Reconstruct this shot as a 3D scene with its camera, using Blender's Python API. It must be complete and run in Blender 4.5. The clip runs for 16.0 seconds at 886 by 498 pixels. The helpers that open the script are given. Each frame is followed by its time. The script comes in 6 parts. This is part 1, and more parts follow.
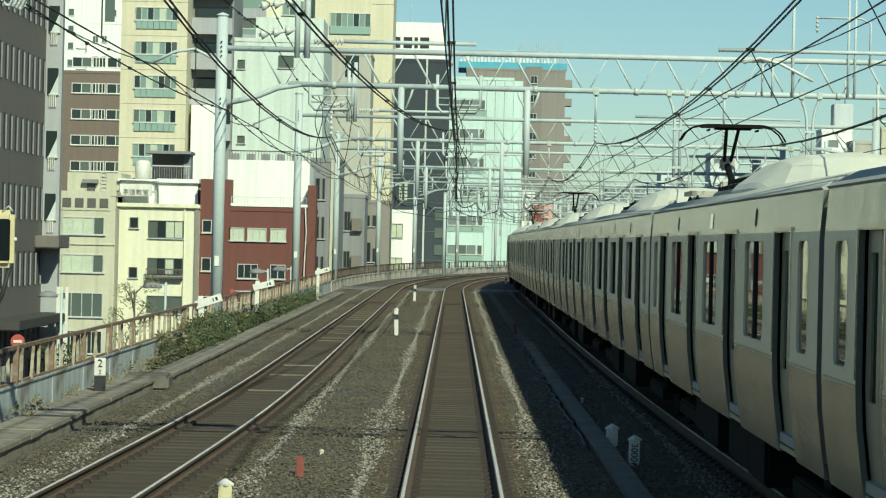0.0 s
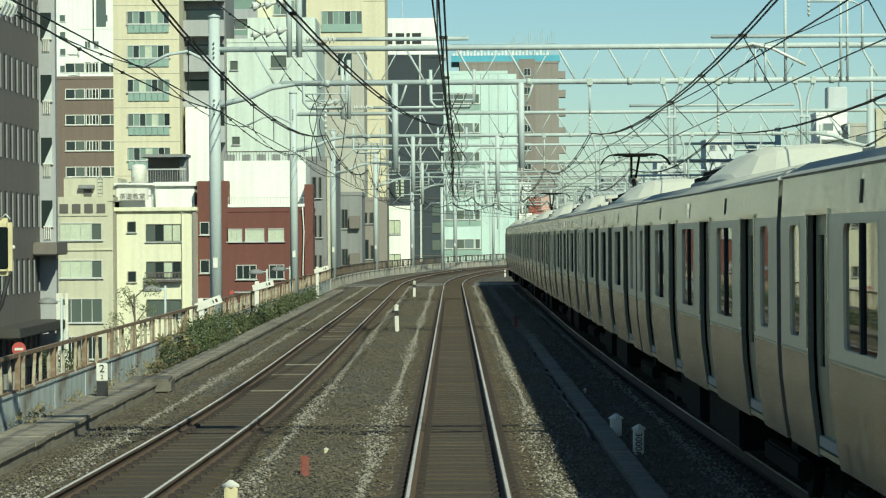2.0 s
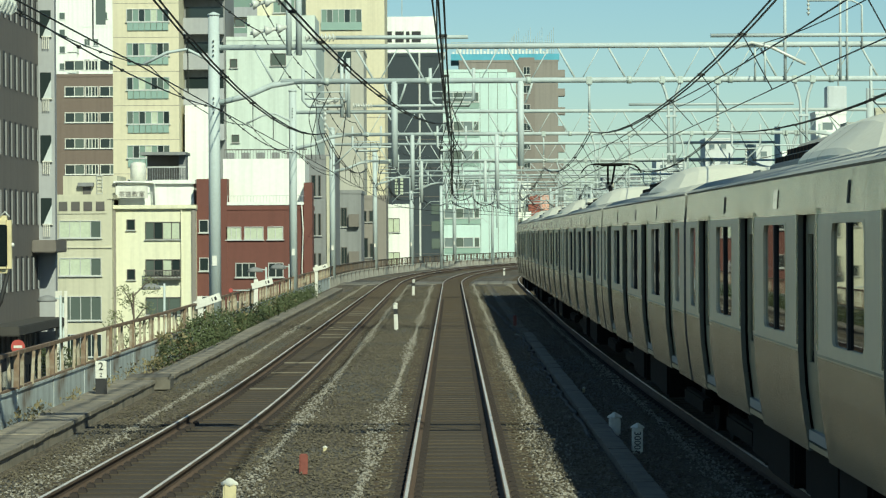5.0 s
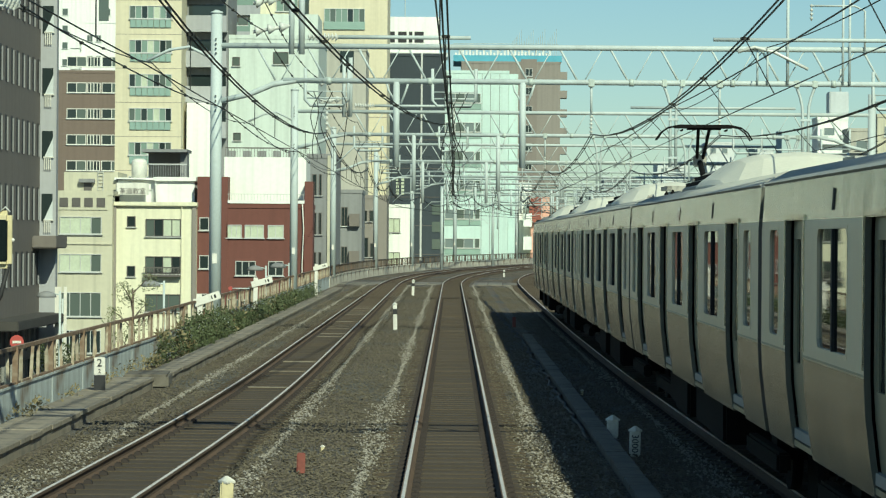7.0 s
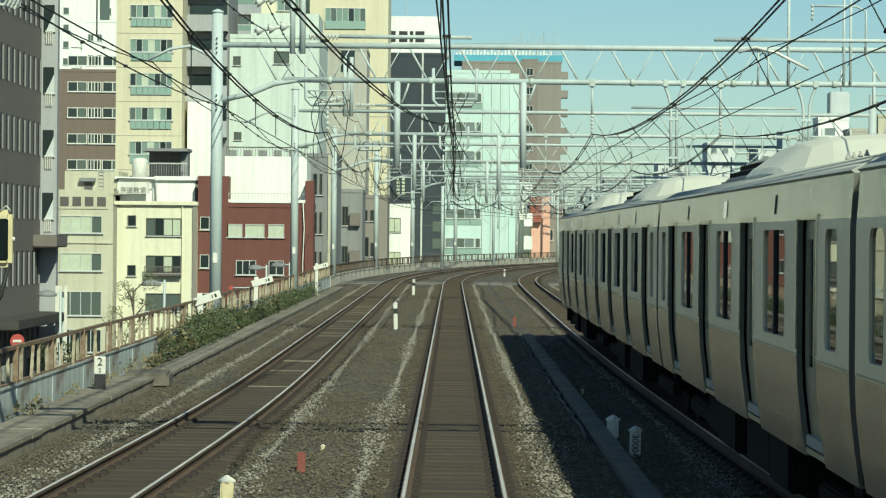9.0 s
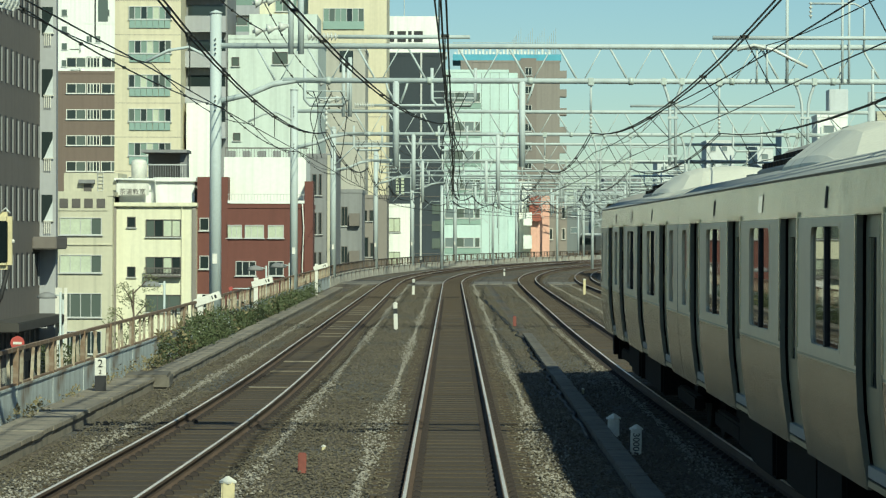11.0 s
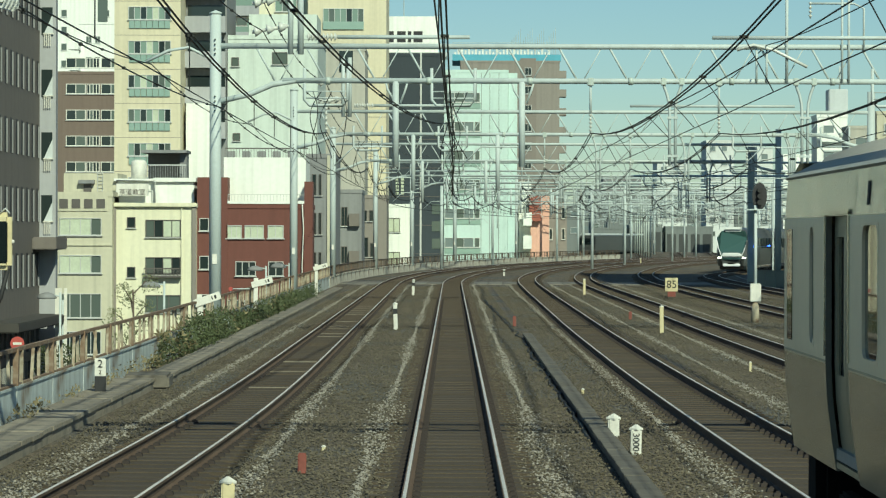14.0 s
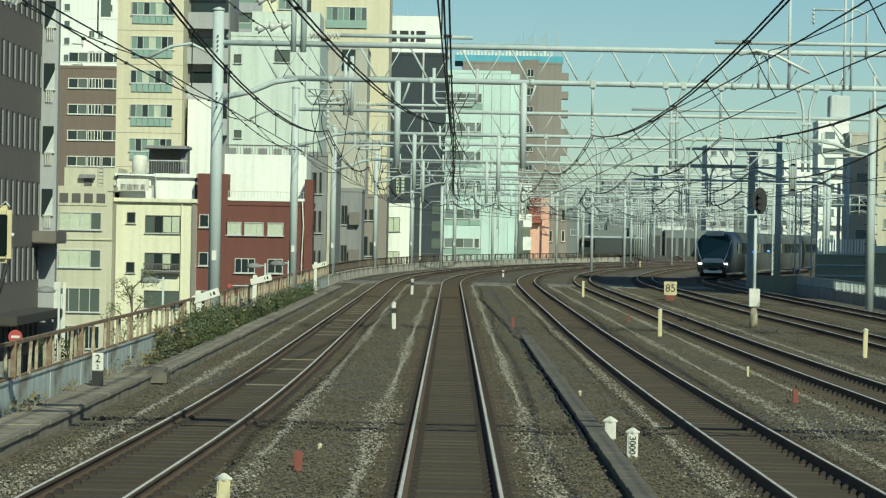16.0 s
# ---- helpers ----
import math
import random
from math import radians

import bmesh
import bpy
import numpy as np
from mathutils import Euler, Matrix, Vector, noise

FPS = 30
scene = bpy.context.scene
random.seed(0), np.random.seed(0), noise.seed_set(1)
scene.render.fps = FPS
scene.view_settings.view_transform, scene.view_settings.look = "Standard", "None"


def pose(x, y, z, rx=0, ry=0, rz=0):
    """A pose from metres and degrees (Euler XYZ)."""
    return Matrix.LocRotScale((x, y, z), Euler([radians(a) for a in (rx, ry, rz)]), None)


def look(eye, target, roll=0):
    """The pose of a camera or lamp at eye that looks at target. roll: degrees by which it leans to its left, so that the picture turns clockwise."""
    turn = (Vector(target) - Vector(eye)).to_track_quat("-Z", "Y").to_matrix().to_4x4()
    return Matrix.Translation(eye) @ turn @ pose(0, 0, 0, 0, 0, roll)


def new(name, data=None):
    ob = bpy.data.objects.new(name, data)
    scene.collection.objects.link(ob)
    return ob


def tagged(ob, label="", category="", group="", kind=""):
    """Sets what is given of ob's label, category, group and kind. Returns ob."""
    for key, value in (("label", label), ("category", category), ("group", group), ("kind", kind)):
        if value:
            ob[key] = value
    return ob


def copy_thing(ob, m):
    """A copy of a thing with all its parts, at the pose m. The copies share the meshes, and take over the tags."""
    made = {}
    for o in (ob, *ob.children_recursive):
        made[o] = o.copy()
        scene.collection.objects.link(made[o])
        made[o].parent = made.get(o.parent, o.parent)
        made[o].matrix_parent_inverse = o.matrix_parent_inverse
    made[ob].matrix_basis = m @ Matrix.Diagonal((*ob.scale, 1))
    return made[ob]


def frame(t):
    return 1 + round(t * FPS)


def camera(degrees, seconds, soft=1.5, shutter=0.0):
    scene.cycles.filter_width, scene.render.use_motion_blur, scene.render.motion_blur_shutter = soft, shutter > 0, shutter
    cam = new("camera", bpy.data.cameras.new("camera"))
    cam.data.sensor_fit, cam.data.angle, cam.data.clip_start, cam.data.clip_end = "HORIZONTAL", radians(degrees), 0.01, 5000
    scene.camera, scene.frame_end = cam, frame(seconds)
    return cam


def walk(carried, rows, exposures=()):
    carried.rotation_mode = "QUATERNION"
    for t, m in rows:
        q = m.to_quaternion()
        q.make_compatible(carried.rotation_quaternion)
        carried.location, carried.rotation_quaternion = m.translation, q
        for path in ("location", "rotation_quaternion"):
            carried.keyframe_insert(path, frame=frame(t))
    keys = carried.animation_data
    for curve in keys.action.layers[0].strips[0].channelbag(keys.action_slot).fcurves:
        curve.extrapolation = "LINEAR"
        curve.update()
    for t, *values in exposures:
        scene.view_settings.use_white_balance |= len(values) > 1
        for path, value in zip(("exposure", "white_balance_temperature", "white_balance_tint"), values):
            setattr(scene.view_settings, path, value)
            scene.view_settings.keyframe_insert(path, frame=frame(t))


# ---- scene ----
cam = camera(18.36, 16.0, soft=1.2)
walk(cam, [
    (0.0, pose(0, 0, 2.88, 89.867, -1.314, 0.227)),
    (0.5, pose(0, 0, 2.88, 89.767, -1.399, 0.194)),
    (1.0, pose(0, 0, 2.88, 89.860, 0.209, 0.160)),
    (1.5, pose(0, 0, 2.88, 89.745, 0.570, 0.176)),
    (2.0, pose(0, 0, 2.88, 89.761, 0.417, 0.186)),
    (2.5, pose(0, 0, 2.88, 89.722, 1.346, 0.161)),
    (3.0, pose(0, 0, 2.88, 89.741, 1.105, 0.178)),
    (3.5, pose(0, 0, 2.88, 89.752, 0.657, 0.178)),
    (4.0, pose(0, 0, 2.88, 89.728, 0.824, 0.171)),
    (6.5, pose(0, 0, 2.88, 89.734, -0.647, 0.167)),
    (7.0, pose(0, 0, 2.88, 89.742, -0.419, 0.176)),
    (7.5, pose(0, 0, 2.88, 89.717, -0.368, 0.152)),
    (8.0, pose(0, 0, 2.88, 89.723, -0.413, 0.175)),
    (8.5, pose(0, 0, 2.88, 89.734, -0.329, 0.177)),
    (9.0, pose(0, 0, 2.88, 89.733, -0.503, 0.188)),
    (11.5, pose(0, 0, 2.88, 89.726, -0.132, 0.178)),
    (12.0, pose(0, 0, 2.88, 89.727, -0.141, 0.180)),
    (12.5, pose(0, 0, 2.88, 89.734, -0.327, 0.182)),
    (13.0, pose(0, 0, 2.88, 89.728, -0.372, 0.181)),
    (13.5, pose(0, 0, 2.88, 89.724, -0.220, 0.166)),
    (14.0, pose(0, 0, 2.88, 89.730, -0.136, 0.175)),
    (14.5, pose(0, 0, 2.88, 89.733, -0.321, 0.180)),
    (15.0, pose(0, 0, 2.88, 89.718, -0.336, 0.163)),
    (15.5, pose(0, 0, 2.88, 89.719, -0.252, 0.144)),
    (16.0, pose(0, 0, 2.88, 89.732, -1.052, 0.169)),
], exposures=((0.0, -0.03, 6920, -17), (9.0, -0.03, 6920, -17), (14.0, -0.15, 6920, -17), (16.0, -0.19, 6920, -17)))

# ---- light: clear autumn sky, sun behind and to the right ----
SUN = Vector((1.6, -4.5, 3.5)).normalized()
world = bpy.data.worlds.new("sky")
scene.world = world
world.use_nodes = True
wn = world.node_tree
sky = wn.nodes.new("ShaderNodeTexSky")
sky.sky_type = "NISHITA"
sky.sun_disc = False
sky.sun_elevation = math.asin(SUN.z)
sky.sun_rotation = math.atan2(SUN.x, SUN.y)
sky.air_density, sky.dust_density, sky.ozone_density = 1.0, 0.25, 2.2
wn.nodes["Background"].inputs["Strength"].default_value = 0.087
cool = wn.nodes.new("ShaderNodeVectorMath")
cool.operation = "MULTIPLY"
cool.inputs[1].default_value = (0.8, 0.9, 1.09)
wn.links.new(sky.outputs[0], cool.inputs[0])
wn.links.new(cool.outputs[0], wn.nodes["Background"].inputs["Color"])
sun_data = bpy.data.lights.new("sun", "SUN")
sun_data.energy, sun_data.angle, sun_data.color = 5.0, radians(0.53), (1.0, 0.945, 0.875)
sun = new("sun", sun_data)
sun.matrix_world = look(SUN * 100, (0, 0, 0))


# ---- materials ----
def rgb(c):
    return (c[0], c[1], c[2], 1.0)


def mat(name, color, rough=0.7, metal=0.0, vary=0.18, scale=0.6, grain=18.0, bump=0.15, dirt=None, streak=0.0, piece=0.0, spec=0.5, depth=0.02):
    """A surface with patches at two scales, fine relief, and optional dirt, upright streaks (rain; reflections on train
    steel) and variation piece by piece.
    """
    m = bpy.data.materials.new(name)
    m.use_nodes = True
    nt = m.node_tree
    b = nt.nodes["Principled BSDF"]
    b.inputs["Roughness"].default_value = rough
    b.inputs["Metallic"].default_value = metal
    b.inputs["Specular IOR Level"].default_value = spec
    tc = nt.nodes.new("ShaderNodeTexCoord")
    big = nt.nodes.new("ShaderNodeTexNoise")
    big.inputs["Scale"].default_value, big.inputs["Detail"].default_value = scale, 5
    fine = nt.nodes.new("ShaderNodeTexNoise")
    fine.inputs["Scale"].default_value, fine.inputs["Detail"].default_value = grain, 3
    for n in (big, fine):
        nt.links.new(tc.outputs["Object"], n.inputs["Vector"])
    add = nt.nodes.new("ShaderNodeMath")
    add.operation = "ADD"
    nt.links.new(big.outputs["Fac"], add.inputs[0])
    nt.links.new(fine.outputs["Fac"], add.inputs[1])
    ramp = nt.nodes.new("ShaderNodeMapRange")
    ramp.inputs["From Min"].default_value, ramp.inputs["From Max"].default_value = 0.6, 1.4
    ramp.inputs["To Min"].default_value, ramp.inputs["To Max"].default_value = 1 - vary, 1 + vary
    nt.links.new(add.outputs[0], ramp.inputs["Value"])
    last = ramp.outputs[0]
    if piece:
        info = nt.nodes.new("ShaderNodeObjectInfo")
        r2 = nt.nodes.new("ShaderNodeMapRange")
        r2.inputs["To Min"].default_value, r2.inputs["To Max"].default_value = 1 - piece, 1 + piece
        nt.links.new(info.outputs["Random"], r2.inputs["Value"])
        mul = nt.nodes.new("ShaderNodeMath")
        mul.operation = "MULTIPLY"
        nt.links.new(last, mul.inputs[0])
        nt.links.new(r2.outputs[0], mul.inputs[1])
        last = mul.outputs[0]
    if streak:
        mp = nt.nodes.new("ShaderNodeMapping")
        mp.inputs["Scale"].default_value = (2.2, 2.2, 0.09)
        nt.links.new(tc.outputs["Object"], mp.inputs["Vector"])
        sn = nt.nodes.new("ShaderNodeTexNoise")
        sn.inputs["Scale"].default_value, sn.inputs["Detail"].default_value = 1.0, 4
        nt.links.new(mp.outputs[0], sn.inputs["Vector"])
        r3 = nt.nodes.new("ShaderNodeMapRange")
        r3.inputs["From Min"].default_value, r3.inputs["From Max"].default_value = 0.45, 0.75
        r3.inputs["To Min"].default_value, r3.inputs["To Max"].default_value = 1.0, 1 - streak
        nt.links.new(sn.outputs["Fac"], r3.inputs["Value"])
        mul = nt.nodes.new("ShaderNodeMath")
        mul.operation = "MULTIPLY"
        nt.links.new(last, mul.inputs[0])
        nt.links.new(r3.outputs[0], mul.inputs[1])
        last = mul.outputs[0]
    mixc = nt.nodes.new("ShaderNodeVectorMath")
    mixc.operation = "SCALE"
    mixc.inputs[0].default_value = color
    nt.links.new(last, mixc.inputs["Scale"])
    out = mixc.outputs[0]
    if dirt:
        dn = nt.nodes.new("ShaderNodeTexNoise")
        dn.inputs["Scale"].default_value, dn.inputs["Detail"].default_value = scale * 2.3, 6
        nt.links.new(tc.outputs["Object"], dn.inputs["Vector"])
        r4 = nt.nodes.new("ShaderNodeMapRange")
        r4.inputs["From Min"].default_value, r4.inputs["From Max"].default_value = 0.5, 0.68
        nt.links.new(dn.outputs["Fac"], r4.inputs["Value"])
        mx = nt.nodes.new("ShaderNodeMix")
        mx.data_type = "RGBA"
        mx.inputs["B"].default_value = rgb(dirt)
        nt.links.new(r4.outputs[0], mx.inputs["Factor"])
        nt.links.new(out, mx.inputs["A"])
        out = mx.outputs["Result"]
    nt.links.new(out, b.inputs["Base Color"])
    if bump:
        bp = nt.nodes.new("ShaderNodeBump")
        bp.inputs["Strength"].default_value, bp.inputs["Distance"].default_value = bump, depth
        nt.links.new(fine.outputs["Fac"], bp.inputs["Height"])
        nt.links.new(bp.outputs[0], b.inputs["Normal"])
    return m


def glow(name, color, strength):
    m = bpy.data.materials.new(name)
    m.use_nodes = True
    b = m.node_tree.nodes["Principled BSDF"]
    b.inputs["Base Color"].default_value = rgb(color)
    b.inputs["Emission Color"].default_value = rgb(color)
    b.inputs["Emission Strength"].default_value = strength
    return m


def glass_mat(name, color, rough=0.03, alpha=1.0):
    m = bpy.data.materials.new(name)
    m.use_nodes = True
    b = m.node_tree.nodes["Principled BSDF"]
    b.inputs["Base Color"].default_value = rgb(color)
    b.inputs["Roughness"].default_value = rough
    b.inputs["Alpha"].default_value = alpha
    b.inputs["IOR"].default_value = 1.5
    return m


def ballast_material():
    """Crushed stone: brown with brake dust, grey-blue newer stone in patches, and pale fresh stone thrown in ridges along the sleeper ends."""
    m = mat("ballast", (0.109, 0.089, 0.063), 0.95, vary=0.35, scale=0.35, grain=9.0, bump=0.0)
    nt = m.node_tree
    b = nt.nodes["Principled BSDF"]
    old = b.inputs["Base Color"].links[0].from_socket
    tc = nt.nodes.new("ShaderNodeTexCoord")
    vor = nt.nodes.new("ShaderNodeTexVoronoi")
    vor.inputs["Scale"].default_value = 21.0
    nt.links.new(tc.outputs["Object"], vor.inputs["Vector"])
    sep = nt.nodes.new("ShaderNodeSeparateColor")
    nt.links.new(vor.outputs["Color"], sep.inputs[0])
    rr = nt.nodes.new("ShaderNodeMapRange")
    rr.inputs["To Min"].default_value, rr.inputs["To Max"].default_value = 0.45, 1.75
    nt.links.new(sep.outputs[0], rr.inputs["Value"])
    sc = nt.nodes.new("ShaderNodeVectorMath")
    sc.operation = "SCALE"
    nt.links.new(old, sc.inputs[0])
    nt.links.new(rr.outputs[0], sc.inputs["Scale"])
    patch = nt.nodes.new("ShaderNodeTexNoise")
    patch.inputs["Scale"].default_value, patch.inputs["Detail"].default_value = 0.12, 4
    nt.links.new(tc.outputs["Object"], patch.inputs["Vector"])
    pr = nt.nodes.new("ShaderNodeMapRange")
    pr.inputs["From Min"].default_value, pr.inputs["From Max"].default_value = 0.5, 0.62
    nt.links.new(patch.outputs["Fac"], pr.inputs["Value"])
    grey = nt.nodes.new("ShaderNodeVectorMath")
    grey.operation = "SCALE"
    grey.inputs[0].default_value = (0.09, 0.088, 0.08)
    nt.links.new(rr.outputs[0], grey.inputs["Scale"])
    mx = nt.nodes.new("ShaderNodeMix")
    mx.data_type = "RGBA"
    nt.links.new(pr.outputs[0], mx.inputs["Factor"])
    nt.links.new(sc.outputs[0], mx.inputs["A"])
    nt.links.new(grey.outputs[0], mx.inputs["B"])
    nt.links.new(mx.outputs["Result"], b.inputs["Base Color"])
    bp = nt.nodes.new("ShaderNodeBump")
    bp.inputs["Strength"].default_value, bp.inputs["Distance"].default_value = 0.9, 0.05
    nt.links.new(vor.outputs["Distance"], bp.inputs["Height"])
    nt.links.new(bp.outputs[0], b.inputs["Normal"])
    return m


M = {
    "ballast": ballast_material(),
    "stone": mat("ballast_stone", (0.122, 0.105, 0.073), 0.9, vary=0.4, scale=1.5, grain=30),
    "pale_stone": mat("pale_ballast_stone", (0.28, 0.26, 0.22), 0.9, vary=0.4, scale=1.5, grain=30),
    "trackbed": mat("brown_trackbed", (0.058, 0.044, 0.028), 0.9, vary=0.3, scale=0.5, grain=14, bump=0.4),
    "sleeper": mat("weathered_sleeper", (0.07, 0.053, 0.034), 0.85, vary=0.25, scale=2.0, grain=25, piece=0.2),
    "rail": mat("rusty_rail_web", (0.095, 0.062, 0.042), 0.95, vary=0.3, scale=1.0, grain=20),
    "rail_head": mat("polished_rail_head", (0.8, 0.72, 0.62), 0.38, 0.4, vary=0.22, scale=0.4, grain=5, bump=0.1),
    "pale_sleeper": mat("dusty_pale_sleeper", (0.2, 0.175, 0.13), 0.9, vary=0.3, scale=2.0, grain=25, piece=0.25),
    "clip": mat("rusty_fastening", (0.022, 0.015, 0.012), 0.8),
    "concrete": mat("trough_concrete", (0.255, 0.225, 0.175), 0.9, vary=0.25, scale=0.8, grain=12, dirt=(0.13, 0.12, 0.1), bump=0.3, piece=0.15),
    "deck": mat("deck_concrete", (0.3, 0.29, 0.27), 0.9, vary=0.2, scale=0.3, streak=0.3),
    "galv": mat("galvanised_steel", (0.47, 0.53, 0.52), 0.65, 0.0, vary=0.1, scale=0.8, grain=20, bump=0.04, streak=0.15),
    "dark_steel": mat("grey_painted_steel", (0.44, 0.5, 0.46), 0.55, 0.1, vary=0.15, scale=0.8),
    "wire": mat("weathered_wire", (0.035, 0.037, 0.035), 0.6, 0.4, vary=0.1),
    "insulator": mat("white_porcelain", (0.55, 0.57, 0.53), 0.3, vary=0.15),
    "rust_fence": mat("rusty_cream_fence", (0.4, 0.355, 0.26), 0.8, vary=0.3, scale=1.4, grain=12, dirt=(0.15, 0.075, 0.04)),
    "blue_wall": mat("pale_blue_steel_parapet", (0.52, 0.57, 0.56), 0.6, vary=0.15, scale=0.5, grain=8, dirt=(0.24, 0.2, 0.16), streak=0.35),
    "white_paint": mat("white_paint", (0.68, 0.67, 0.6), 0.6, vary=0.16, scale=3, grain=20, streak=0.2),
    "yellow_paint": mat("pale_yellow_paint", (0.6, 0.53, 0.32), 0.6, vary=0.12, scale=3),
    "red_paint": mat("faded_red_paint", (0.2, 0.06, 0.045), 0.75, vary=0.25, scale=4),
    "sign_red": mat("sign_red_paint", (0.4, 0.07, 0.06), 0.6, vary=0.12, scale=4),
    "black_paint": mat("black_paint", (0.02, 0.02, 0.022), 0.6, vary=0.2),
    # streak here puts the steel's uneven upright reflections into the colour
    "stainless": mat("brushed_stainless_body", (0.62, 0.6, 0.48), 0.22, 0.78, vary=0.1, scale=0.9, grain=1.2, bump=0.5, streak=0.2, depth=0.045),
    "jamb": mat("dark_door_jamb", (0.12, 0.12, 0.095), 0.5, vary=0.1),
    "window_band": mat("blasted_grey_panel", (0.78, 0.69, 0.5), 0.45, 0.3, vary=0.05, scale=0.5, grain=5, bump=0.02),
    "dark_train": mat("graphite_train_paint", (0.06, 0.065, 0.063), 0.35, vary=0.05, bump=0.0),
    "silver_train": mat("silver_train_paint", (0.13, 0.14, 0.135), 0.4, 0.3, vary=0.05, bump=0.0),
    "old_concrete": mat("grey_trough_concrete", (0.13, 0.118, 0.095), 0.9, vary=0.25, scale=0.8, grain=12, dirt=(0.09, 0.08, 0.065), bump=0.3, piece=0.15),
    "pale_trough": mat("dusty_grey_slab", (0.2, 0.185, 0.155), 0.9, vary=0.25, scale=0.7, grain=10, bump=0.3, piece=0.12),
    "awning_dark": mat("dark_canvas_awning", (0.055, 0.052, 0.047), 0.85, vary=0.2, scale=0.8),
    "pane_teal": glass_mat("teal_tinted_pane", (0.2, 0.28, 0.235), 0.08, 1.0),
    "dark_rail": mat("dark_weathered_railing", (0.085, 0.07, 0.055), 0.8, vary=0.3, scale=2.0, grain=14, dirt=(0.16, 0.1, 0.06)),
    "pale_parapet": mat("stained_pale_parapet", (0.58, 0.55, 0.46), 0.85, vary=0.2, scale=0.5, grain=8, dirt=(0.2, 0.13, 0.09), streak=0.4),
    "teal_steel": mat("dull_teal_steel", (0.27, 0.285, 0.22), 0.6, vary=0.15, scale=0.6),
    "stainless_door": mat("brushed_stainless_door", (0.36, 0.35, 0.25), 0.33, 0.3, vary=0.05, scale=0.5, grain=4, bump=0.03),
    "train_roof": mat("train_roof_grey", (0.38, 0.39, 0.35), 0.7, vary=0.12, scale=0.8, streak=0.1),
    "ac": mat("roof_unit_cream", (0.74, 0.73, 0.6), 0.55, vary=0.08, scale=0.8),
    "rubber": mat("black_rubber", (0.018, 0.018, 0.018), 0.7, vary=0.2),
    # near-black: deep shade beneath the carriages put into the colour; roof gear shares it
    "under": mat("shade_black", (0.008, 0.0075, 0.007), 0.9, vary=0.3, scale=1.0, spec=0.15),
    "interior": mat("train_interior", (0.35, 0.34, 0.31), 0.7, vary=0.1),
    "train_glass": glass_mat("tinted_train_glass", (0.012, 0.016, 0.015), 0.02, 0.93),
    "roof_unit_grey": mat("roof_unit_grey", (0.36, 0.35, 0.3), 0.7, vary=0.1, scale=0.8),
    "silver_nose": mat("silver_nose_paint", (0.66, 0.68, 0.66), 0.4, vary=0.05, bump=0.0),
    "teal_glass": glass_mat("teal_windscreen", (0.05, 0.1, 0.092), 0.1, 1.0),
    "black_glass": glass_mat("black_glass", (0.01, 0.015, 0.015), 0.04, 1.0),
    "pane": glass_mat("window_pane", (0.1, 0.125, 0.11), 0.06, 1.0),
    # paler than the near panes: haze of the distance put into the colour
    "pane_haze": glass_mat("haze_tinted_pane", (0.17, 0.21, 0.21), 0.1, 1.0),
    "rust": mat("rusted_steel_rail", (0.19, 0.125, 0.08), 0.85, vary=0.3, scale=2.0, grain=14, dirt=(0.27, 0.22, 0.16)),
    "pane_dark": glass_mat("dark_window_pane", (0.025, 0.035, 0.035), 0.05, 1.0),
    "pane_curtain": mat("curtained_window", (0.5, 0.55, 0.42), 0.35, vary=0.15, scale=1.2, grain=6, bump=0.0),
    "teal_panel": mat("teal_glass_balustrade", (0.27, 0.38, 0.33), 0.3, vary=0.1, scale=1.0, bump=0.0),
    "frame": mat("aluminium_frame", (0.55, 0.56, 0.53), 0.45, 0.3, vary=0.08),
    "frame_dark": mat("bronze_frame", (0.12, 0.11, 0.1), 0.5, 0.2, vary=0.1),
    "white_train": mat("pearl_white_body", (0.78, 0.8, 0.8), 0.25, vary=0.04, bump=0.0),
    "headlamp": glow("headlamp_glow", (1.0, 0.97, 0.9), 6.0),
    "blue_lamp": glow("blue_lamp_glow", (0.05, 0.15, 1.0), 6.0),
    "leaf": mat("weed_leaf", (0.07, 0.088, 0.036), 0.7, vary=0.6, scale=1.2, grain=10, bump=0.0),
    "tree_leaf": mat("pale_tree_leaf", (0.16, 0.175, 0.085), 0.7, vary=0.6, scale=1.2, grain=10, bump=0.0),
    "dry_leaf": mat("dry_grass", (0.2, 0.17, 0.09), 0.8, vary=0.4, scale=1.2, grain=10, bump=0.0),
    "bark": mat("bark", (0.12, 0.09, 0.07), 0.9),
    "street": mat("street_asphalt", (0.06, 0.06, 0.06), 0.9, vary=0.2, scale=0.1, grain=4),
}
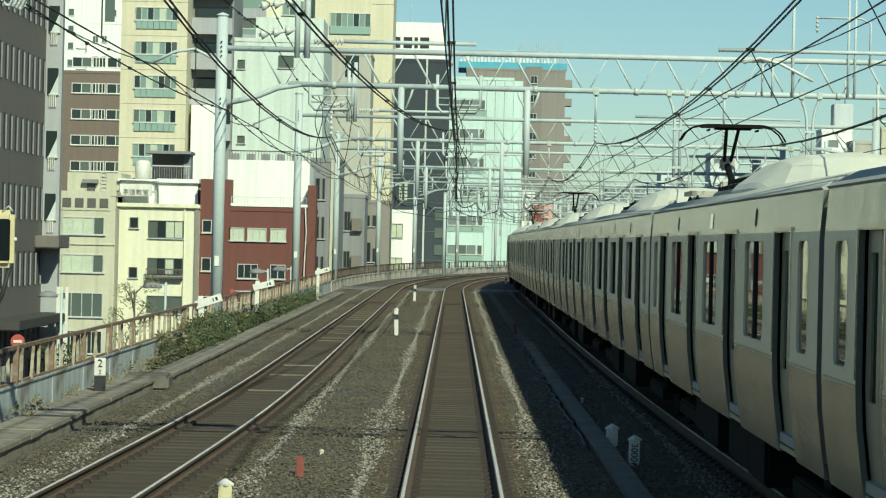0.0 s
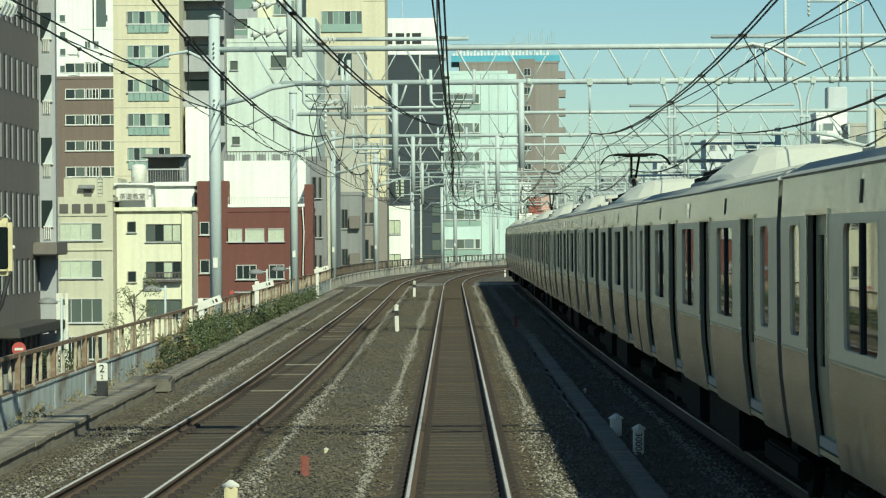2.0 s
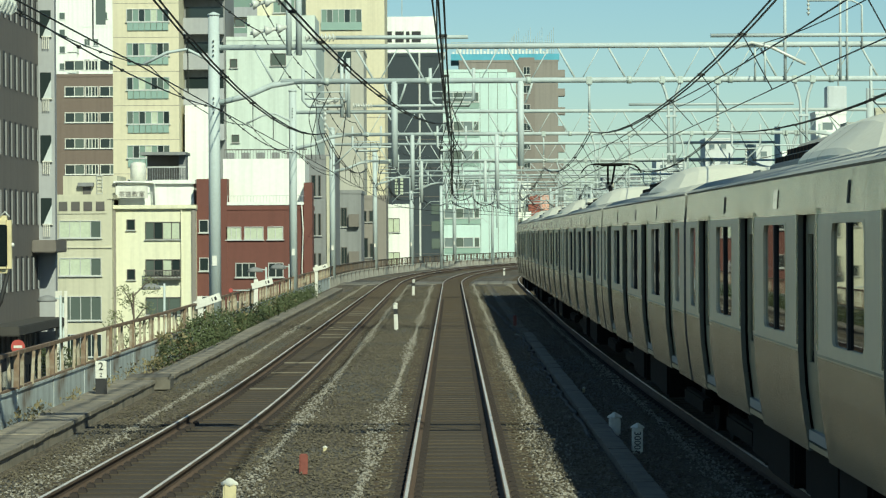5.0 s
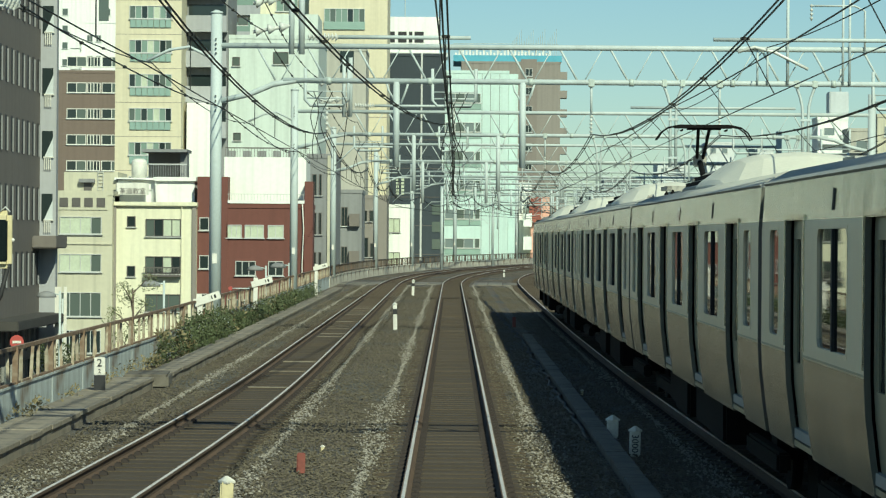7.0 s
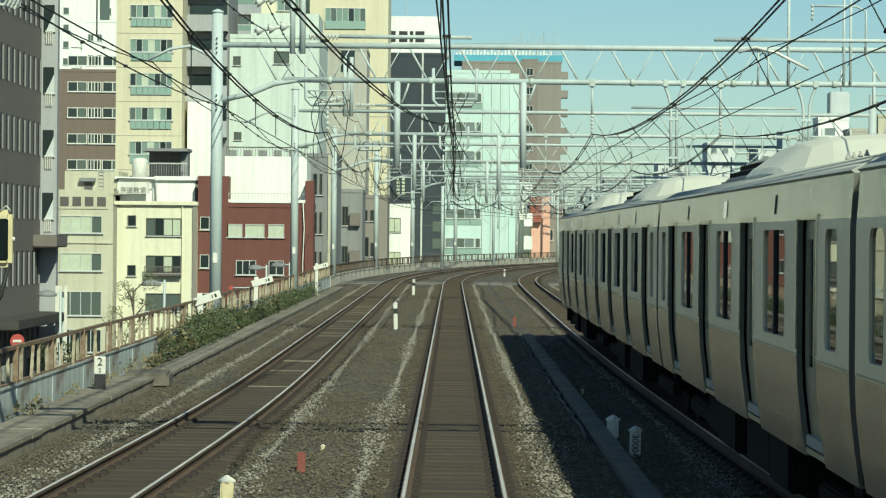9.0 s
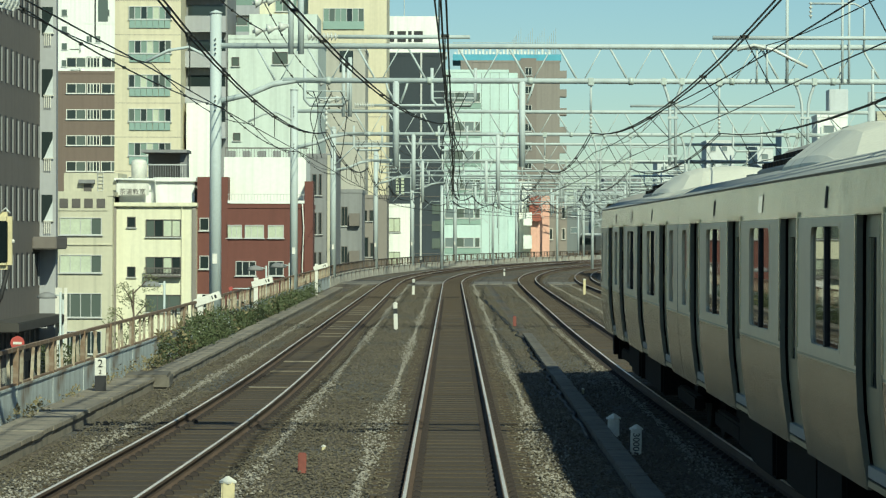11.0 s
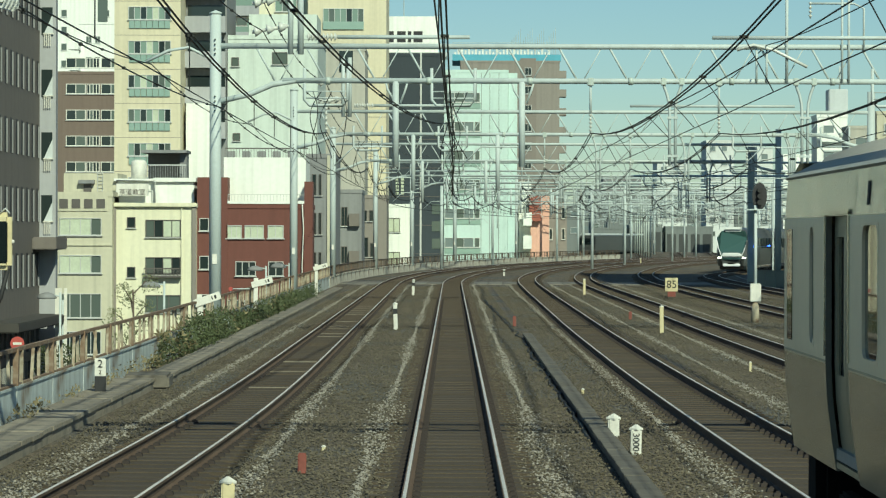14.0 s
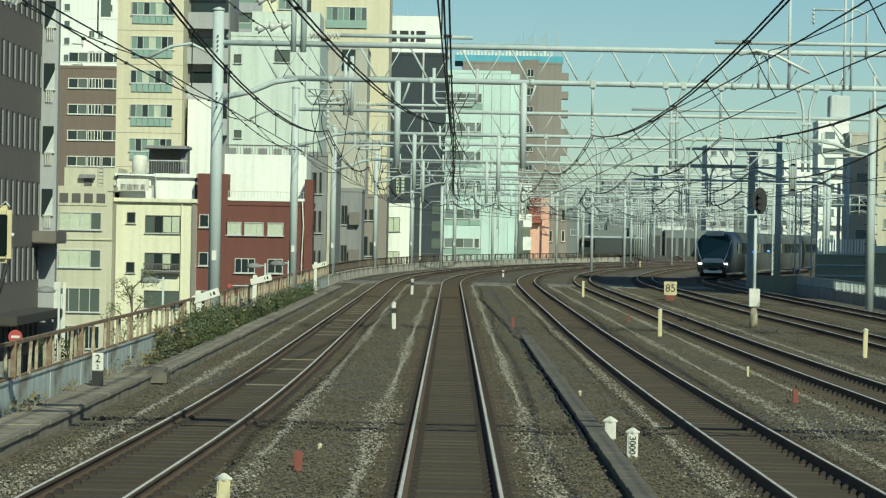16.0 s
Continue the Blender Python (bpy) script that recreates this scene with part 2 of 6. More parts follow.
WALLS = {
    "grey": ((0.17, 0.152, 0.135), 0.12), "light_grey": ((0.36, 0.37, 0.38), 0.12), "brown": ((0.17, 0.13, 0.105), 0.12),
    "beige": ((0.52, 0.50, 0.38), 0.22), "cream": ((0.72, 0.70, 0.52), 0.15), "brick_red": ((0.145, 0.055, 0.043), 0.12), "stone_grey": ((0.43, 0.42, 0.36), 0.15),
    "white": ((0.8, 0.82, 0.76), 0.14), "mint": ((0.57, 0.64, 0.58), 0.18), "sand": ((0.63, 0.58, 0.42), 0.12),
    "mid_grey": ((0.23, 0.235, 0.235), 0.18), "taupe": ((0.25, 0.228, 0.2), 0.15), "navy": ((0.036, 0.048, 0.058), 0.1),
    "pale_aqua": ((0.52, 0.66, 0.62), 0.08), "dusk_brown": ((0.22, 0.195, 0.17), 0.1), "salmon": ((0.68, 0.40, 0.31), 0.15),
    # haze_white and haze_grey have the distance's bluish haze put into the colour
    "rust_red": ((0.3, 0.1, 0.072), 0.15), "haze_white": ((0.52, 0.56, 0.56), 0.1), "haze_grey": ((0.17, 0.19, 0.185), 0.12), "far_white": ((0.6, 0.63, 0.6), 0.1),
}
for key, (color, streak) in WALLS.items():
    M["wall_" + key] = mat(key + "_wall", color, 0.8, vary=0.07, scale=0.15, grain=3.0, bump=0.05, streak=streak)


# ---- building blocks ----
def part(name, bm, material, parent=None, label=""):
    """Links a bmesh as one mesh object under a thing or a part."""
    me = bpy.data.meshes.new(name)
    bm.to_mesh(me)
    bm.free()
    me.materials.append(material)
    ob = new(name, me)
    if parent is not None:
        ob.parent = parent
    if label:
        tagged(ob, label)
    return ob


def share(name, ob, parent, m):
    o = new(name, ob.data)
    o.parent = parent
    o.matrix_basis = m
    return o


def thing(name, m=None, label="", category="", group="", kind=""):
    ob = new(name)
    ob.empty_display_size = 0.2
    if m is not None:
        ob.matrix_basis = m
    return tagged(ob, label, category, group, kind)


def box(bm, x0, x1, y0, y1, z0, z1, bevel=0.0):
    vs = [bm.verts.new((x, y, z)) for x in (x0, x1) for y in (y0, y1) for z in (z0, z1)]
    fs = [(0, 1, 3, 2), (4, 6, 7, 5), (0, 4, 5, 1), (2, 3, 7, 6), (0, 2, 6, 4), (1, 5, 7, 3)]
    faces = [bm.faces.new([vs[i] for i in f]) for f in fs]
    if bevel:
        edges = list({e for f in faces for e in f.edges})
        bmesh.ops.bevel(bm, geom=edges, offset=bevel, segments=2, affect="EDGES")
    return bm


def boxes(*specs, bevel=0.0):
    bm = bmesh.new()
    for s in specs:
        sub = bmesh.new()
        box(sub, *s, bevel=bevel)
        me = bpy.data.meshes.new("tmp")
        sub.to_mesh(me)
        sub.free()
        bm.from_mesh(me)
        bpy.data.meshes.remove(me)
    return bm


def tube(bm, pts, r, n=8, r1=None):
    """A round bar along a line of points, tapering from r to r1."""
    pts = [Vector(p) for p in pts]
    rings = []
    for i, p in enumerate(pts):
        d = (pts[min(i + 1, len(pts) - 1)] - pts[max(i - 1, 0)]).normalized()
        a = d.cross(Vector((0, 0, 1)) if abs(d.z) < 0.9 else Vector((1, 0, 0))).normalized()
        b = d.cross(a)
        k = i / max(1, len(pts) - 1)
        rr = r if r1 is None else r + (r1 - r) * k
        rings.append([bm.verts.new(p + (a * math.cos(2 * math.pi * j / n) + b * math.sin(2 * math.pi * j / n)) * rr) for j in range(n)])
    for q, w in zip(rings, rings[1:]):
        for j in range(n):
            f = bm.faces.new((q[j], q[(j + 1) % n], w[(j + 1) % n], w[j]))
            f.smooth = n > 5
    bm.faces.new(rings[0][::-1])
    bm.faces.new(rings[-1])
    return bm


def pipe(pts, r, n=8, r1=None):
    return tube(bmesh.new(), pts, r, n, r1)


def lathe(bm, prof, c=(0, 0, 0), n=14):
    """Turned shape: prof is (radius, height) from bottom to top."""
    rings = [[bm.verts.new((c[0] + r * math.cos(2 * math.pi * j / n), c[1] + r * math.sin(2 * math.pi * j / n), c[2] + z)) for j in range(n)] for r, z in prof]
    for q, w in zip(rings, rings[1:]):
        for j in range(n):
            f = bm.faces.new((q[j], q[(j + 1) % n], w[(j + 1) % n], w[j]))
            f.smooth = n > 5
    bm.faces.new(rings[0][::-1])
    bm.faces.new(rings[-1])
    return bm


def mesh_stuff(name, verts, faces, material, parent=None):
    me = bpy.data.meshes.new(name)
    me.from_pydata(verts, [], faces)
    me.update()
    me.materials.append(material)
    ob = new(name, me)
    if parent is not None:
        ob.parent = parent
    return tagged(ob, kind="stuff")


# ---- the line of the tracks: straight, then a long curve to the right, then straight again ----
BEND, RADIUS, LEAVE = 164.0, 717.0, 520.0


def spread(s):
    return 1 + 0.06 * min(1, max(0, (s - 60) / 140))


def along(s, d, z=0.0, plain=False):
    """The place s metres along the line and d metres to its right, with its heading."""
    if not plain:
        d = d * spread(s)
    a = max(0.0, min(s, LEAVE) - BEND) / RADIUS
    x = RADIUS - (RADIUS - d) * math.cos(a)
    y = BEND + (RADIUS - d) * math.sin(a)
    if s < BEND:
        y = s
    if s > LEAVE:
        x += (s - LEAVE) * math.sin(a)
        y += (s - LEAVE) * math.cos(a)
    return Vector((x, y, z)), a


def place(s, d, z=0.0):
    p, a = along(s, d, z)
    return Matrix.Translation(p) @ pose(0, 0, 0, 0, 0, -math.degrees(a))


def outer(s):
    """The outermost track, which leaves the others beyond the start of the curve."""
    if s < 197:
        return 17.0
    if s < 217:
        return 17.0 + 0.0025 * (s - 197) ** 2
    return 18.0 + 0.1 * (min(s, 280) - 217)



def eased(*rows):
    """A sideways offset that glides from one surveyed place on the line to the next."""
    at, off = [r[0] for r in rows], [r[1] for r in rows]
    return lambda s: float(np.mean(np.interp((s - 6, s - 3, s, s + 3, s + 6), at, off)))


TRACKS = (
    eased((24, -4.2), (30, -4.04), (36, -3.86), (43, -3.71), (50, -3.63), (60, -3.6), (200, -3.58)),
    lambda s: 0.05,
    eased((24, 4.6), (36, 4.46), (46, 4.35), (56, 4.29), (66, 4.25), (86, 4.22), (120, 4.33), (145, 4.41), (172, 4.56)),
    eased((50, 8.52), (60, 8.36), (70, 8.26), (85, 8.17), (200, 8.2)),
    eased((60, 12.85), (95, 12.75), (118, 12.52), (200, 12.55), (260, 12.9)),
    outer,
)
# the wires and the body of the passing train keep a straighter line than the rails
WIRES = (lambda s: -3.72, lambda s: 0.05, lambda s: 4.56, lambda s: 8.36, lambda s: 13.1, outer)


def sweep(name, profile, s0, s1, step, material, parent, offset=0.0, smooth=False):
    """A profile of (sideways, up) points swept along the line."""
    n = max(2, int((s1 - s0) / step) + 1)
    verts, faces = [], []
    k = len(profile)
    for i in range(n):
        s = s0 + (s1 - s0) * i / (n - 1)
        d0 = offset(s) if callable(offset) else offset
        c, a = along(s, d0)
        for u, v in profile:
            verts.append((c.x + u * math.cos(a), c.y - u * math.sin(a), v))
    for i in range(n - 1):
        for j in range(k):
            a0, b0 = i * k + j, i * k + (j + 1) % k
            faces.append((a0, b0, b0 + k, a0 + k))
    faces.append(tuple(range(k))[::-1])
    faces.append(tuple(range((n - 1) * k, n * k)))
    me = bpy.data.meshes.new(name)
    me.from_pydata(verts, [], faces)
    me.update()
    me.materials.append(material)
    ob = new(name, me)
    if parent is not None:
        ob.parent = parent
    return ob


# ---- ground, viaduct ----
street = part("ground", boxes((-2500, 2500, -600, 4000, -7.2, -6.5)), M["street"])
tagged(street, "grey asphalt streets below the railway viaduct", "ground", kind="structure")

deck = thing("viaduct", None, "concrete railway viaduct with a ballasted top", "viaduct", kind="structure")
sweep("deck_slab", [(-7.25, -0.9), (-7.25, -0.21), (20.6, -0.21), (20.6, -0.9)], -60, 640, 8, M["deck"], deck)
sweep("deck_wall", [(-7.2, -6.5), (-7.2, -0.9), (20.5, -0.9), (20.5, -6.5)], -60, 640, 12, M["deck"], deck)
bed = sweep("ballast", [(-7.1, -0.3), (-7.1, -0.16), (-5.8, -0.19), (20.4, -0.19), (20.4, -0.3)], -60, 640, 6, M["ballast"], None)
tagged(bed, "brown and grey crushed-stone ballast between the tracks", "ballast", kind="structure")
yard = sweep("yard", [(20.5, -0.95), (20.5, -0.24), (75, -0.24), (75, -0.95)], 190, 640, 8, M["ballast"], None)
tagged(yard, "stony railway yard beside the curve", "yard", kind="structure")

# ---- tracks ----
NEAR = 24.0
SLEEPER_BM = boxes((-1.02, 1.02, -0.11, 0.11, -0.26, -0.152), bevel=0.012)
sleeper_first = part("sleeper", SLEEPER_BM, M["sleeper"])


def sleepers_joined(parent, offset, s0, s1):
    verts, faces = [], []
    s = s0
    while s < s1:
        c, a = along(s, offset(s))
        co, si = math.cos(a), math.sin(a)
        b = len(verts)
        for u in (-1.02, 1.02):
            for v in (-0.11, 0.11):
                for z in (-0.24, -0.152):
                    verts.append((c.x + u * co + v * si, c.y - u * si + v * co, z))
        for f in ((0, 1, 3, 2), (4, 6, 7, 5), (0, 4, 5, 1), (2, 3, 7, 6), (1, 5, 7, 3)):
            faces.append(tuple(b + i for i in f))
        s += 0.62
    return tagged(mesh_stuff("sleepers", verts, faces, M["sleeper"], parent), kind="stuff")


def fastenings(parent, offset, s0, s1):
    """Clips and bolts that hold each rail to each sleeper, both sides of the rail."""
    verts, faces = [], []
    s = s0
    while s < s1:
        c, a = along(s, offset(s))
        co, si = math.cos(a), math.sin(a)
        for rail in (-0.566, 0.566):
            for side in (-0.115, 0.115):
                u0 = rail + side
                for du, dv, h in ((0.055, 0.06, 0.045), (0.025, 0.025, 0.062)):
                    b = len(verts)
                    for u in (-du, du):
                        for v in (-dv, dv):
                            for z in (-0.155, -0.155 + h):
                                k = 0.75 if z > -0.15 else 1
                                verts.append((c.x + (u0 + u * k) * co + v * k * si, c.y - (u0 + u * k) * si + v * k * co, z))
                    for f in ((0, 1, 3, 2), (4, 6, 7, 5), (0, 4, 5, 1), (2, 3, 7, 6), (1, 5, 7, 3)):
                        faces.append(tuple(b + i for i in f))
        s += 0.62
    return tagged(mesh_stuff("rail_fastenings", verts, faces, M["clip"], parent), kind="stuff")


def track(offset, near_parts):
    t = thing("railway_track", None, "narrow-gauge railway track with rusty rails on brown sleepers", "railway track", "parallel tracks")
    for side in (-0.566, 0.566):
        web = [(side - 0.062, -0.15), (side - 0.062, -0.138), (side - 0.01, -0.115), (side - 0.01, -0.05), (side - 0.033, -0.035), (side - 0.033, -0.006),
               (side + 0.033, -0.006), (side + 0.033, -0.035), (side + 0.01, -0.05), (side + 0.01, -0.115), (side + 0.062, -0.138), (side + 0.062, -0.15)]
        rail = sweep("rail", web, -30, 600, 4, M["rail"], t, offset)
        sweep("running_surface", [(side - 0.021, -0.006), (side - 0.014, 0.0), (side + 0.014, 0.0), (side + 0.021, -0.006)], -30, 600, 4, M["rail_head"], rail, offset)
    sweep("trackbed", [(-0.95, -0.21), (-0.8, -0.163), (0.8, -0.163), (0.95, -0.21)], -30, 600, 6, M["trackbed"], t, offset)
    s = NEAR
    while s < near_parts:
        o = share("sleeper", sleeper_first, t, place(s, offset(s)) @ pose(random.uniform(-0.02, 0.02), 0, random.uniform(-0.006, 0.004), 0, 0, random.uniform(-0.6, 0.6)))
        s += 0.62
    sleepers_joined(t, offset, s, 330)
    fastenings(t, offset, NEAR, 130)
    return t


for i, off in enumerate(TRACKS):
    track(off, 110 if i in (0, 1, 2) else 24.5)
bpy.data.objects.remove(sleeper_first)
# newer, dust-pale sleepers in the first track
left_track = bpy.data.objects["railway_track"]
pale_first = part("sleeper", boxes((-0.5, 0.5, -0.1, 0.1, -0.25, -0.142), bevel=0.012), M["pale_sleeper"], left_track)
pale_first.matrix_basis = place(54.7, -3.61)
for s in (61.2, 66.0, 82.5, 85.0, 89.4, 91.2, 93.0, 96.8, 105.4, 107.9, 111.0, 114.7, 117.1):
    share("sleeper", pale_first, left_track, place(s, -3.6) @ pose(random.uniform(-0.04, 0.04), 0, random.uniform(-0.006, 0.002), 0, 0, random.uniform(-0.8, 0.8)))
# worn strip of grey slabs laid across all the tracks
crossing = thing("crossing_strip", None, "dusty grey slab strip laid across the tracks at the bend", "crossing slabs")
for k in range(28):
    d = -6.6 + k * 0.92
    if any(abs(d - off(178)) < 0.85 for off in TRACKS):
        continue
    part("slab", boxes((-0.45, 0.45, -4.6 + random.uniform(-0.5, 0.5), 4.2 + random.uniform(-0.5, 0.5), -0.25, -0.15), bevel=0.01), M["pale_trough"], crossing).matrix_basis = place(178, d)


# ---- cable troughs ----
def trough(d, s0, s1, width, z, label, stone="concrete"):
    t = thing("cable_trough", None, label, "cable trough", "cable troughs")
    s, i = s0, 0
    lid = part("trough_lid", boxes((-width / 2, width / 2, -0.496, 0.496, -0.07, 0.0), bevel=0.006), M[stone], t)
    lid.matrix_basis = place(s0, d, z)
    while s < s1:
        s += 1.0
        share("trough_lid", lid, t, place(s, d, z) @ pose(random.uniform(-0.008, 0.008), 0, random.uniform(-0.006, 0.006), 0, random.uniform(-0.5, 0.5), random.uniform(-0.3, 0.3)))
    sweep("trough_side", [(-width / 2 + 0.03, -0.25), (-width / 2 + 0.03, z - 0.07), (width / 2 - 0.03, z - 0.07), (width / 2 - 0.03, -0.25)], s0 - 0.5, s1 + 0.5, 4, M[stone], t, d)
    return t


trough(-6.28, 24, 54, 0.8, 0.05, "wide weathered concrete cable trough with loose lids beside the parapet")
trough(-5.98, 56, 150, 0.52, 0.05, "raised weathered concrete cable trough with loose lids beside the parapet")
trough(2.27, 24, 82, 0.28, -0.04, "low grey concrete cable trough between two tracks", "old_concrete")


lump = thing("concrete_block", pose(-6.1, 55.2, -0.19, 0, 0, 3), "rough concrete block where the trough narrows", "concrete block")
part("block", boxes((-0.46, 0.46, -0.8, 0.8, 0, 0.29), bevel=0.05), M["old_concrete"], lump)

# ---- parapet and fence ----
def fence_left():
    f = thing("parapet_fence", None, "rusty cream railing on a pale blue steel parapet", "fence", kind="")
    s = 24.0
    panel = boxes((-0.02, 0.02, 0, 3.995, -0.1, 0.56), (-0.045, 0.045, 0, 3.995, 0.56, 0.6), (-0.028, 0.028, 0, 0.05, -0.1, 0.56))
    first = part("parapet_panel", panel, M["blue_wall"], f)
    first.matrix_basis = place(s, -7.0, -0.14)
    rails = part("top_rail", boxes((-0.035, 0.035, 0, 3.995, 1.15, 1.21), (-0.03, 0.03, 0, 3.995, 0.6, 0.635)), M["rust"], f)
    rails.matrix_basis = place(s, -7.0, -0.14)
    bal = part("baluster", boxes((-0.026, 0.026, -0.018, 0.018, 0.6, 1.15)), M["rust_fence"], f)
    bal.matrix_basis = place(s + 0.3, -7.0, -0.14)
    post = part("fence_post", boxes((-0.045, 0.045, -0.04, 0.04, 0.6, 1.2)), M["rust"], f)
    post.matrix_basis = place(s, -7.0, -0.14)
    count = 0
    while s < 164:
        m = place(s, -7.0, -0.14)
        if s > 24:
            share("parapet_panel", first, f, m)
            share("top_rail", rails, f, m)
            share("fence_post", post, f, m @ pose(0, 0, 0, random.uniform(-1, 1), random.uniform(-1, 1), 0))
        for k in range(4):
            if count < 298:
                lean = random.gauss(0, 1.5)
                share("baluster", bal, f, m @ pose(random.uniform(-0.01, 0.01), 0.5 + k, 0, lean, random.gauss(0, 1.5), random.uniform(-25, 25)))
                count += 1
        if count >= 298:
            break
        s += 4
    bm = bmesh.new()
    s = 164.0
    pale = part("parapet_panel", boxes((-0.06, 0.06, 0, 3.99, -0.1, 0.5), (-0.09, 0.09, 0, 3.99, 0.5, 0.58)), M["pale_parapet"], f)
    pale.matrix_basis = place(s, -7.0, -0.14)
    dark = part("top_rail", boxes((-0.04, 0.04, 0, 3.995, 1.13, 1.2), (-0.03, 0.03, 0, 3.995, 0.66, 0.7), (-0.045, 0.045, 0, 0.09, 0.58, 1.2)), M["dark_rail"], f)
    dark.matrix_basis = place(s, -7.0, -0.14)
    while s < 368:
        s += 4
        m = place(s, -7.0, -0.14)
        share("parapet_panel", pale, f, m)
        share("top_rail", dark, f, m)
        for k in range(4):
            sub = boxes((-0.03, 0.03, -0.02, 0.02, 0.6, 1.15))
            sub.transform(m @ pose(0, 0.5 + k, 0))
            me = bpy.data.meshes.new("tmp")
            sub.to_mesh(me)
            sub.free()
            bm.from_mesh(me)
            bpy.data.meshes.remove(me)
    tagged(part("balusters", bm, M["dark_rail"], f), kind="stuff")
    return f


fence_left()


def fence_right():
    f = thing("retaining_wall_fence", None, "pale steel railing on a dark retaining wall", "fence")
    sweep("retaining_wall", [(-0.1, -0.3), (-0.1, 0.35), (0.1, 0.35), (0.1, -0.3)], 40, 200, 6, M["deck"], f, 20.1)
    first = part("railing_panel", boxes((-0.03, 0.03, 0, 2.96, 0.86, 0.92), (-0.03, 0.03, 0, 0.06, 0.35, 0.9), *[(-0.02, 0.02, 0.3 + k * 0.45, 0.33 + k * 0.45, 0.4, 0.86) for k in range(6)]), M["galv"], f)
    s = 100.0
    first.matrix_basis = place(s, 20.1)
    while s < 165:
        s += 3
        share("railing_panel", first, f, place(s, 20.1))


fence_right()


# ---- catenary portals and wires ----
def truss_pipe(parent, x0, x1, z0, z1, n):
    part("upper_chord", pipe([(x0, 0, z1), (x1, 0, z1)], 0.085, 10), M["galv"], parent)
    part("lower_chord", pipe([(x0 + 2.0, 0, z0), (x1 - 2.0, 0, z0)], 0.085, 10), M["galv"], parent)
    step = (x1 - x0 - 1.7) / n
    for i in range(n):
        a = x0 + 1.1 + i * step
        part("brace", pipe([(a + 0.1, 0, z1), (a + step / 2 - 0.08, 0, z0)], 0.036, 6), M["galv"], parent)
        part("brace", pipe([(a + step / 2 + 0.08, 0, z0), (a + step - 0.1, 0, z1)], 0.018, 6), M["galv"], parent)
        part("clamp", pipe([(a + step / 2 - 0.07, 0, z0), (a + step / 2 + 0.07, 0, z0)], 0.115, 10), M["dark_steel"], parent) if i % 2 else None


def insulator(bm, p, q, sheds=5, r=0.1):
    p, q = Vector(p), Vector(q)
    d = q - p
    for i in range(sheds):
        a = p + d * (i + 0.2) / sheds
        b = p + d * (i + 0.8) / sheds
        tube(bm, [a, a + (b - a) * 0.5, b], r, 10, r * 0.35)
    tube(bm, [p, q], r * 0.35, 6)


